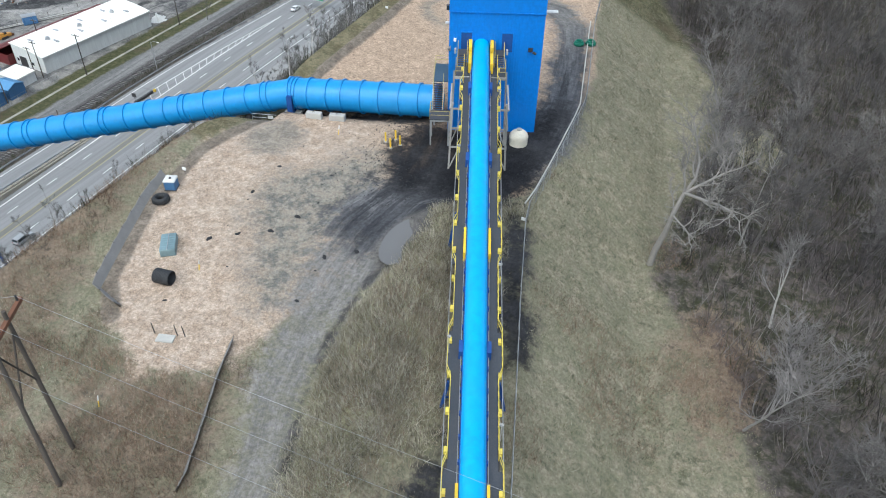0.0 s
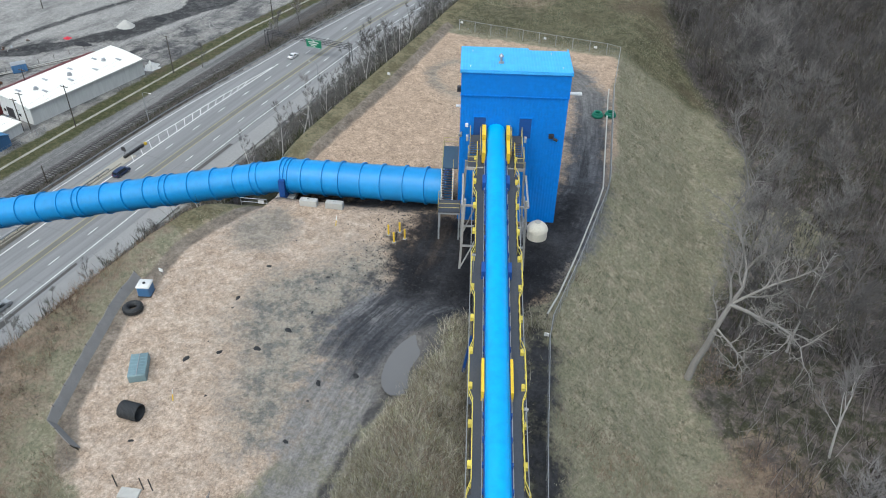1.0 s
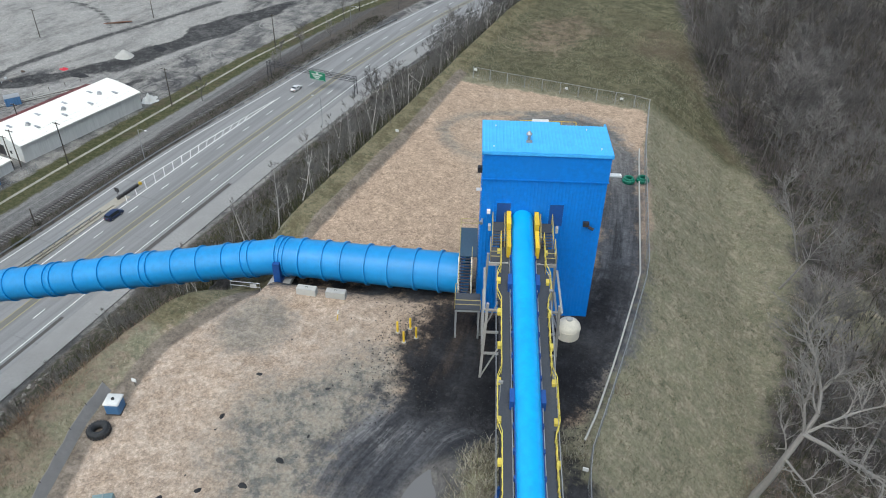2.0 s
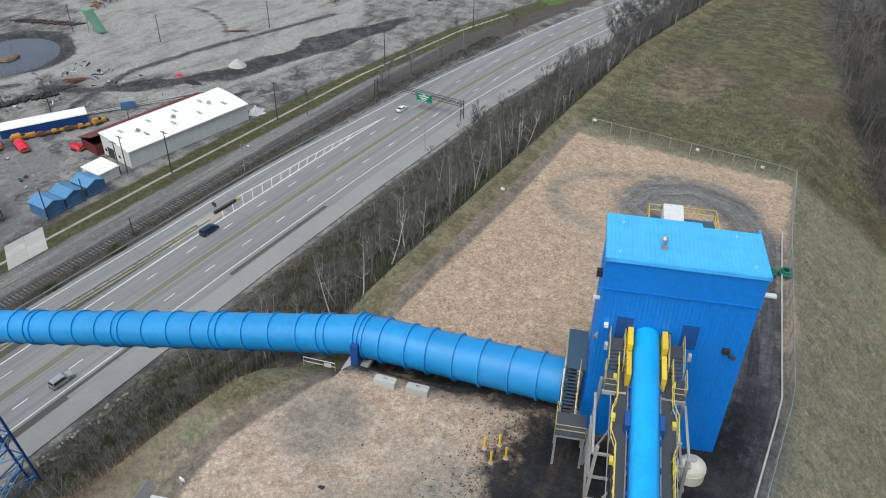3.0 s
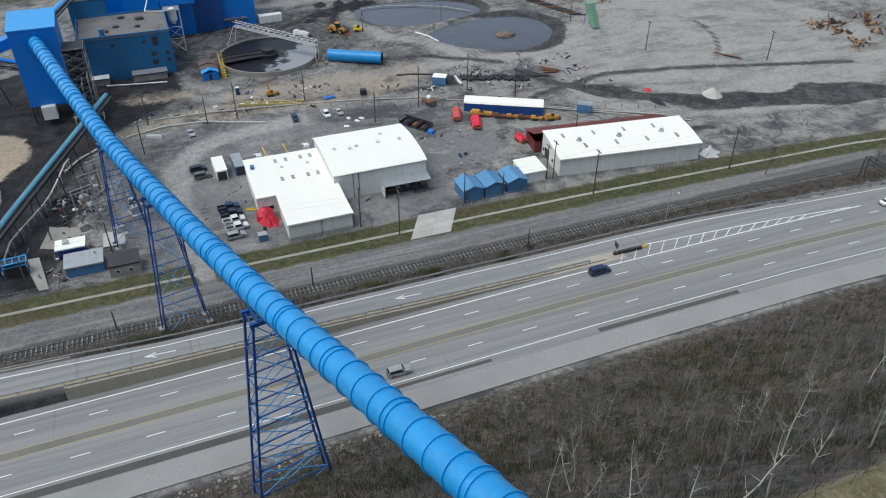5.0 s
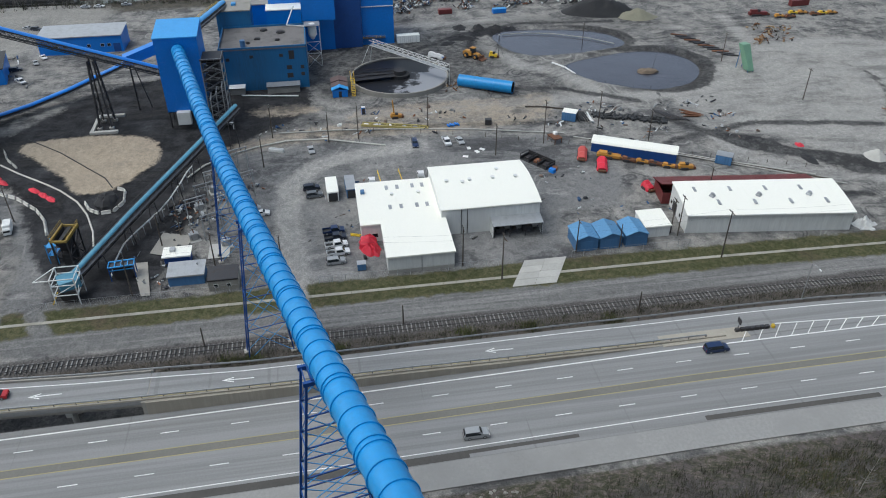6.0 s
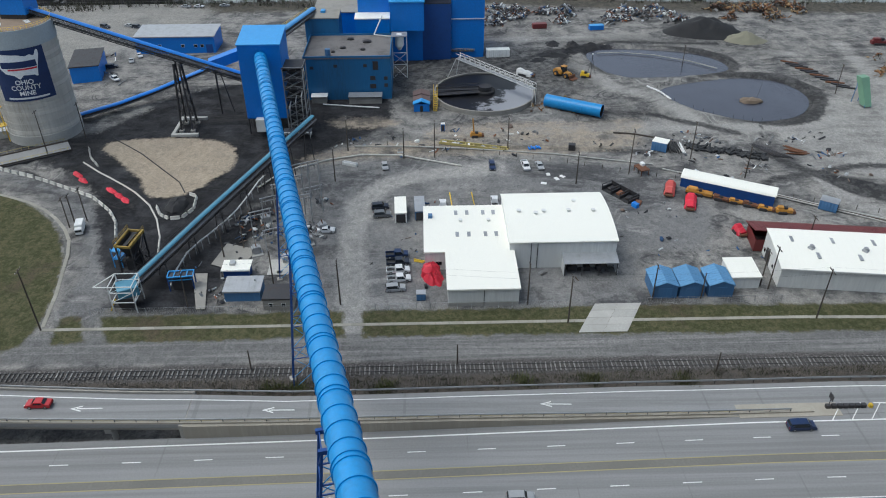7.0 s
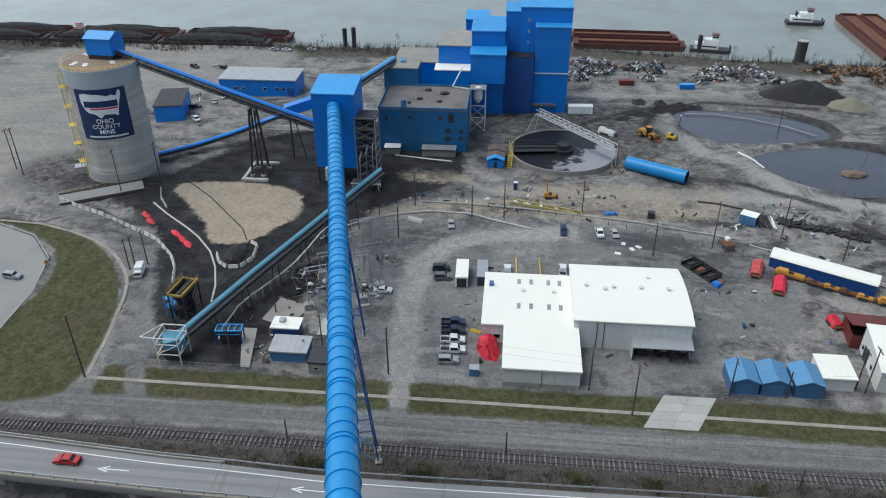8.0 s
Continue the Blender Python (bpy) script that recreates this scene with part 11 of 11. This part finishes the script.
# black drums of belt and pipe stacked along the haul road
rnd = random.Random(21)
for k in range(84):
    u = k / 83
    x, y = -261.0 + 8.0 * u + rnd.uniform(-2.0, 2.0), 151.5 + 21 * u + rnd.uniform(-0.9, 0.9)
    o = thing("belt_roller", "black conveyor roller lying in a long heap", "roller", (x, y, height(x, y)), rnd.uniform(0, 180), "rollers heaped along the haul road")
    part("drum", Form().beam((-1.1, 0, 0.35), (1.1, 0, 0.35 + rnd.uniform(0, 0.6)), 0.35, 10), RUBBER, o)
    part("axle", Form().beam((-1.35, 0, 0.35), (1.35, 0, 0.4), 0.08, 6), STEEL_DARK, o)
for k in range(10):
    o = thing("pipe_length", "rusty steel pipe in a stack", "pipe", (-258.6 + 0.45 * k, 182.2 + 0.6 * (k % 4), height(-256, 183) + 0.2 + 0.3 * (k % 2)), 35 + 5 * k, "pipes stacked along the haul road")
    part("pipe", Form().beam((-2.5, 0, 0), (2.5, 0, 0), 0.18, 8), RUST, o)
for k in range(9):
    o = thing("pipe_length", "dark steel pipe in a stack", "pipe", (-257.8 + 0.25 * k, 173.6 + 0.5 * k, height(-256, 175) + 0.2 + 0.25 * (k % 2)), 24 + 2 * k, "pipes stacked along the haul road")
    part("pipe", Form().beam((-4.6, 0, 0), (4.6, 0, 0), 0.2, 8), STEEL_DARK, o)
for k in range(11):
    o = thing("pipe_length", "white plastic pipe in a bundle beside the cabin" if k > 7 else "black plastic pipe in a bundle beside the cabin", "pipe", (-261.0 + 0.12 * k, 145.6 + 0.42 * k, height(-260, 147) + 0.2 + 0.26 * (k % 2)), -6 + 3 * (k % 3), "pipes bundled beside the cabin")
    part("pipe", Form().beam((-3.6, 0, 0), (3.6 - 0.4 * (k % 3), 0, 0), 0.2, 8), STEEL_WHITE if k > 7 else RUBBER, o)
yfr = thing("pipe_skid", "long olive yellow steel skid with white scraps in it", "steel frame", (-266.7, 76.3, Z), 73.5)
for y in (-0.9, 0.9):
    part("side_beam", Form().box(-0.2, y - 0.14, 0, 21.4, y + 0.14, 0.7), RAIL_TAN, yfr)
for k in range(9):
    part("cross_beam", Form().box(2.6 * k, -0.76, 0.15, 2.6 * k + 0.25, 0.76, 0.55), RAIL_TAN, yfr)
for k, x in enumerate((1.2, 4.3, 5.4, 9.0, 13.5, 17.0)):
    part("scrap_sheet", Form().block(x, 0.1, 0.3, 1.4, 0.7, 0.25, 35 * k, 0.06), STEEL_WHITE if k < 4 else STEEL, yfr)
wbx = thing("long_box", "long white box lying behind the yard", "box", (-252.4, 49.5, height(-252.4, 49.5)), 67)
part("body", Form().block(0, 0, 0, 4.6, 1.2, 0.9, 0, 0.06), STEEL_WHITE, wbx)
part("lid_strip", Form().block(0, 0, 0.9, 4.7, 0.5, 0.08, 0, 0.03), STEEL, wbx)
ground_pipe("long white pipe lying along the plant's foot", [(-296.6, 37.1), (-294.8, 46.6), (-292.9, 56.4)], 0.24, STEEL_WHITE, 0.3)
for k, (x, y) in enumerate(((-244.8, 106.6), (-242.1, 108.6), (-243.4, 110.4), (-239.6, 104.6))):
    o = thing("white_board", "white sheet of board lying on the yard", "board", (x, y, height(x, y)), 24 * k, "boards lying on the yard")
    part("board", Form().block(0, 0, 0.02, 1.6, 1.1, 0.12, 0, 0.03), STEEL_WHITE, o)
for k in range(12):
    o = thing("steel_section", "dark rusty steel section lying by the pond", "steel section", (-330 + 2.3 * k, 211 + 0.9 * k, height(-320, 214) + 0.15), 60 + 4 * (k % 5), "steel sections by the pond")
    part("section", Form().box(-3.2, -0.35, 0, 3.2, 0.35, 0.45), STEEL_DARK if k % 3 else RUST, o)
for k in range(5):
    o = thing("steel_plate", "orange-rusted steel plate lying on the flat", "steel plate", (-248.5 + 1.1 * k, 249.5 + 0.6 * k, height(-246, 250) + 0.12 * k), 35, "rusted plates on the flat")
    part("plate", Form().block(0, 0, 0, 6.0, 1.0, 0.12), RUST, o)
heap("gravel_heap", "pale grey gravel cone beside the works road", "gravel heap", -219.5, 224.0, 3.6, 3.2, 2.8, CONCRETE, 0, 0.06, 2)
heap("rubble_heap", "heap of white broken sheeting and rubble beside the warehouse", "rubble heap", -186.6, 197.8, 2.6, 3.0, 2.0, STEEL_WHITE, 20, 0.45, 14)
heap("tarpaulin_heap", "small heap under a red tarpaulin on the flat", "tarpaulin", -230.2, 206.0, 1.9, 1.4, 0.7, RED_TARP, 0, 0.2, 5)
for x, y in ((-250.5, -29), (-247.8, -26.5), (-241.6, -16.4), (-239.0, -13.6), (-236.2, -10.8)):
    heap("tarpaulin_heap", "low pipe bundle under red sheeting in the pit", "tarpaulin", x, y, 2.5, 1.0, 0.8, RED_TARP, 45, 0.2, int(-x))
heap("coal_heap", "large black coal heap beside the scrap yard", "coal heap", -366, 190, 17, 10, 7.5, COAL, 80, 0.12, 6, 26)
heap("spoil_heap", "olive grey spoil heap beside the coal", "spoil heap", -356, 203, 9, 6, 4.0, surface("olive_spoil", (0.20, 0.19, 0.14), (0.13, 0.125, 0.10), 0.95), 80, 0.1, 7, 22)
for k, (x, y, a, b, h) in enumerate(((-354, 124, 4, 3, 1.6), (-353, 132, 3.5, 2.6, 1.6), (-352, 139, 3.2, 2.4, 1.5), (-342, 122, 6, 3, 1.2), (-337, 116, 4, 2.4, 0.9), (-214, 236, 5, 2.5, 0.7), (-222, 204, 4, 2, 0.7))):
    heap("coal_bank", "low black bank of coal waste", "coal heap", x, y, a, b, h, COAL, 30 * k, 0.2, k + 30)
dredge = thing("pond_dredge", "brown heap of sediment with a slender mast in the pond", "sediment heap", (-296.0, 183.9, Z - 0.6))
part("mound", Form().dome((0, 0, 0), 2.6, 3.8, 1.1, 16, 4, 0.2, 9), surface("brown_sediment", (0.16, 0.12, 0.085), (0.06, 0.05, 0.045), 0.9), dredge)
part("mast", Form().beam((-0.5, 2, 0.3), (-1.5, 3.4, 6.5), 0.06, 5), STEEL_DARK, dredge)
booms = thing("floating_boom", "pale floating boom across the far pond", "boom", (-340, 150, Z - 0.3))
part("boom", Form().pipe([(-4, -10, 0.05), (-4.5, 0, 0.05), (-1, 12, 0.05), (6, 24, 0.05), (14, 32, 0.05)], 0.2, 6), CONCRETE, booms)
gs = thing("green_chute", "pale green sloping steel chute on legs", "chute", (-288.8, 220.1, Z), 15)
part("chute", Form().add([(-1.4, -1.2, 0.5), (1.4, -1.2, 0.5), (1.4, 1.2, 0.5), (-1.4, 1.2, 0.5), (-6, -1.6, 9), (-3.5, -1.6, 9), (-3.5, 1.6, 9), (-6, 1.6, 9)], [(3, 2, 1, 0), (4, 5, 6, 7), (0, 1, 5, 4), (1, 2, 6, 5), (2, 3, 7, 6), (3, 0, 4, 7)]), surface("pale_green_paint", (0.16, 0.30, 0.20), (0.12, 0.2, 0.15), 0.6), gs)
for x, y in ((-5, -1.4), (-5, 1.4), (1, -1.2), (1, 1.2)):
    part("leg", Form().beam((x, y, -0.2), (x * 0.9, y, 7 if x < 0 else 1), 0.14, 4), BLUE_DULL, gs)

# scrap yard along the river
scrap_cols = [(0.62, 0.63, 0.63), (0.05, 0.05, 0.055), (0.16, 0.12, 0.10), (0.40, 0.41, 0.42), (0.09, 0.09, 0.095), (0.70, 0.70, 0.68), (0.11, 0.105, 0.10), (0.26, 0.26, 0.26), (0.22, 0.09, 0.05), (0.05, 0.05, 0.055), (0.16, 0.17, 0.18), (0.05, 0.10, 0.20)]
SCRAP = stems_material("mixed_scrap", scrap_cols, 0.7)
RUSTY = stems_material("rusted_scrap", [(0.17, 0.085, 0.05), (0.25, 0.135, 0.07), (0.09, 0.06, 0.05), (0.30, 0.21, 0.12), (0.24, 0.23, 0.22), (0.06, 0.055, 0.052)], 0.8)
rs = random.Random(31)


def scrap_field(label, x0, x1, y0, y1, n, material, big=1.0, tall=2.0):
    f = Form()
    heaps = [(rs.uniform(x0, x1), rs.uniform(y0, y1), rs.uniform(2.0, 5.0)) for _ in range(max(6, int((x1 - x0) * (y1 - y0) / 70)))]
    for k in range(n):
        hx, hy, hr = rs.choice(heaps)
        x, y = hx + rs.gauss(0, hr * 0.5), hy + rs.gauss(0, hr * 0.6)
        z = height(x, y) + rs.uniform(0.2, 1.0) * tall * math.exp(-((x - hx) ** 2 + (y - hy) ** 2) / (hr * hr))
        m = pose(x, y, z, rs.uniform(-50, 50), rs.uniform(-50, 50), rs.uniform(0, 180))
        kind = rs.random()
        if kind < 0.5:
            g = Form().box(-rs.uniform(0.4, 2.2) * big, -rs.uniform(0.15, 0.7) * big, 0, rs.uniform(0.4, 2.2) * big, rs.uniform(0.15, 0.7) * big, rs.uniform(0.1, 0.6) * big)
        elif kind < 0.8:
            g = Form().beam((-rs.uniform(1, 3.4) * big, 0, 0), (rs.uniform(1, 3.4) * big, 0, 0), rs.uniform(0.08, 0.3), 6)
        else:
            g = Form().dome((0, 0, 0), rs.uniform(0.4, 1.1), rs.uniform(0.3, 0.8), rs.uniform(0.3, 0.8), 8, 3, 0.25, k)
        g.moved(m)
        f.add(g.v, g.f)
    tagged(part("scrap", f, material, smooth=False), label, "scrap", kind="stuff")


scrap_field("long bank of mixed scrap metal beside the river", -402, -380, 96, 184, 1700, SCRAP, 0.62, 3.0)
scrap_field("rusty scrap heaps beside the river", -402, -380, 206, 246, 620, RUSTY, 0.75, 3.2)
scrap_field("rusty scrap on the far yard", -262, -228, 300, 345, 260, RUSTY, 1.0, 1.0)
scrap_field("stored steel on the far yard", -236, -196, 330, 380, 240, SCRAP, 1.0, 0.9)
scrap_field("litter of steel parts along the sand strip", -275, -260, 46, 132, 80, SCRAP, 0.45, 0.4)
scrap_field("rusty parts around the thickener", -300, -286, 110, 126, 60, RUSTY, 0.5, 0.5)
scrap_field("parts stored beyond the ponds", -340, -316, 236, 262, 110, RUSTY, 0.6, 0.8)
scrap_field("odds and ends stored round the workshop", -228, -196, 60, 150, 90, SCRAP, 0.35, 0.3)
scrap_field("coal machinery parts lying by the haul road", -272, -240, 136, 196, 130, SCRAP, 0.45, 0.4)
log_truck = machine(-349, 256, 85, 8.0, 3.0, 2.8, RED_ROOF, "red lorry loaded with rusty steel", None, "lorry")
for k in range(7):
    machine(-347 + rs.uniform(-3, 3), 264 + 4.2 * k, 85 + rs.uniform(-10, 10), 4.0, 2.4, 1.6, (ORANGE, RUST, YELLOW)[k % 3], "old orange machine in the storage row", None, "old_machine")


# ---- the river ----
def barge(x, y, yaw, l, w, mat, label, coal=False):
    o = thing("barge", label, "barge", (x, y, RIVER_Z), yaw, "barges on the river")
    part("hull", Form().add([(px, py, pz) for pz, k in ((-1.2, 0.94), (2.6, 1.0)) for px, py in ((-l / 2 * k, -w / 2), (l / 2 * k, -w / 2), (l / 2 * k, w / 2), (-l / 2 * k, w / 2))], [(3, 2, 1, 0), (0, 1, 5, 4), (1, 2, 6, 5), (2, 3, 7, 6), (3, 0, 4, 7), (4, 5, 6, 7)]), mat, o, smooth=False)
    for s in (-1, 1):
        part("coaming", Form().box(-l / 2 + 3, s * (w / 2 - 1.2) - 0.15, 2.6, l / 2 - 3, s * (w / 2 - 1.2) + 0.15, 4.0), mat, o)
        part("end_coaming", Form().box(s * (l / 2 - 3) - 0.15, -w / 2 + 1.3, 2.6, s * (l / 2 - 3) + 0.15, w / 2 - 1.3, 4.0), mat, o)
        for k in range(8):
            part("bollard", Form().beam((-l / 2 + 3 + (l - 6) * k / 7, s * (w / 2 - 0.5), 2.6), (-l / 2 + 3 + (l - 6) * k / 7, s * (w / 2 - 0.5), 3.1), 0.18, 6), STEEL_DARK, o)
    if coal:
        part("cargo", Form().dome((0, 0, 2.6), l / 2 - 3.3, w / 2 - 1.5, 3.4, 26, 6, 0.07, int(abs(x + y))), COAL, o)
    else:
        part("hold_floor", Form().box(-l / 2 + 3, -w / 2 + 1.3, 2.62, l / 2 - 3, w / 2 - 1.3, 2.7), RUST, o)
    return o


HULL = surface("red_oxide_hull", (0.095, 0.028, 0.022), (0.05, 0.025, 0.02), 0.7, 0.0, 0.2, 2.0, 0.7, 0.2)
barge(-444, 130, 88, 54, 10.5, HULL, "empty dark red barge moored at the bank")
barge(-456, 128, 88, 54, 10.5, HULL, "empty dark red barge moored alongside another")
for k in range(2):
    barge(-468, 252 + 11 * k, 178, 76, 10.5, HULL, "empty red barge of a tow on the river")
for k, y in enumerate((-190, -132, -74)):
    barge(-431.5 - 1.5 * (k % 2), y, 90, 56, 10.5, STEEL_DARK, "dark barge loaded with coal along the bank", True)
    barge(-443.5, y + 8, 90, 56, 10.5, HULL, "red barge loaded with coal along the bank", True)


def tug(x, y, yaw):
    o = thing("towboat", "small white towboat with a dark hull on the river", "towboat", (x, y, RIVER_Z), yaw, "towboats on the river")
    part("hull", Form().prism([(-9, -3.4), (8, -3.4), (9.5, -1.5), (9.5, 1.5), (8, 3.4), (-9, 3.4)], -0.8, 1.6), STEEL_DARK, o, smooth=False)
    part("deckhouse", Form().block(-1.5, 0, 1.6, 11, 5.0, 2.4, 0, 0.1), STEEL_WHITE, o)
    part("upper_deckhouse", Form().block(0.5, 0, 4.0, 6.5, 4.2, 2.2, 0, 0.1), STEEL_WHITE, o)
    wheel = part("wheelhouse", Form().block(2.0, 0, 6.2, 3.2, 3.2, 2.0, 0, 0.12), STEEL_WHITE, o)
    part("wheelhouse_window", Form().box(0.38, -1.4, 7.0, 3.62, 1.4, 7.7).box(0.6, -1.62, 7.0, 3.4, 1.62, 7.7), GLASS, wheel)
    part("roof", Form().block(2.0, 0, 8.2, 3.7, 3.7, 0.15), RED_ROOF, o)
    part("mast", Form().beam((1.0, 0, 8.3), (1.0, 0, 11.5), 0.08, 6), STEEL_WHITE, o)
    for s in (-1.2, 1.2):
        part("funnel", Form().beam((-4.5, s, 4.0), (-4.5, s, 6.6), 0.35, 10), STEEL_DARK, o)
    for s in (-2.5, 2.5):
        part("window", Form().box(-6, s - 0.03, 2.6, 3, s + 0.03, 3.2), GLASS, o)
    for s in (-2, 2):
        part("push_knee", Form().box(9.2, s - 0.3, 0.5, 9.8, s + 0.3, 3.2), STEEL_DARK, o)


tug(-440, 168, 80)
tug(-494, 228, 85)
cell = thing("mooring_cell", "round sheet-pile mooring cell in the river", "mooring cell", (-426.5, 206.0, RIVER_Z), 0)
part("cell_wall", Form().beam((0, 0, -1), (0, 0, 9.6), 2.4, 20), STEEL_DARK, cell)
part("cell_cap", Form().beam((0, 0, 9.6), (0, 0, 9.9), 2.3, 20), CONCRETE, cell)
for x, y, h in ((-430.5, -8, 10), (-432.5, -4, 10), (-437, 97, 8), (-439, 163, 8)):
    o = thing("mooring_pile", "dark timber mooring pile at the river bank", "mooring pile", (x, y, RIVER_Z), 0, "mooring piles")
    part("post", Form().beam((0, 0, -1), (0, 0, h), 1.1, 12), STEEL_DARK, o)
    part("band", Form().beam((0, 0, h - 1.2), (0, 0, h - 0.9), 1.16, 12), RUST, o)

# ---- railway sleepers ----
sl = mesh_of("sleeper", Form().block(0, 0, 0, 2.5, 0.24, 0.12), SLEEPER, False)
track_bed = thing("railway_track", "old railway track with bleached timber sleepers", "railway track", (-166, 60, height(-166, 60)), kind="structure")
for k in range(300):
    y = -60 + 0.95 * k
    o = new("sleeper", sl)
    o.parent = track_bed
    o.matrix_basis = pose(rail_x(y) + 166 + rnd.uniform(-0.12, 0.12), y - 60 + rnd.uniform(-0.08, 0.08), 0.16, 0, 0, rnd.uniform(-3, 3))

# slender stakes round the ponds and along the works road
rk = random.Random(44)
for k in range(34):
    x, y = POND_B[int(k * len(POND_B) / 34)]
    ox, oy = x + 297, y - 178
    d = math.hypot(ox, oy)
    x, y = x + ox / d * 1.6, y + oy / d * 1.6
    o = thing("marker_stake", "thin dark stake at the edge of the pond", "stake", (x, y, height(x, y) - 0.1), 0, "stakes round the pond")
    part("stake", Form().beam((0, 0, -0.2), (rk.uniform(-0.1, 0.1), rk.uniform(-0.1, 0.1), 1.3), 0.06, 5), STEEL_DARK, o)
for k in range(30):
    u = k / 29
    x, y = -262 + 48 * u ** 1.3, 60 + 140 * u
    o = thing("fence_stake", "weathered timber post beside the works road", "post", (x - 3, y, height(x - 3, y) - 0.1), 0, "posts beside the works road")
    part("post", Form().beam((0, 0, -0.2), (0, 0, 1.5), 0.09, 6), TIMBER, o)
scrap_field("litter of pale parts and timber in the substation", -232, -202, 24, 46, 150, SCRAP, 0.4, 0.5)
scrap_field("pallets and parts beside the gate house", -204, -190, 20, 30, 40, SCRAP, 0.35, 0.4)
scrap_field("odd parts stored beyond the silo", -348, -318, -66, -40, 60, SCRAP, 0.5, 0.6)
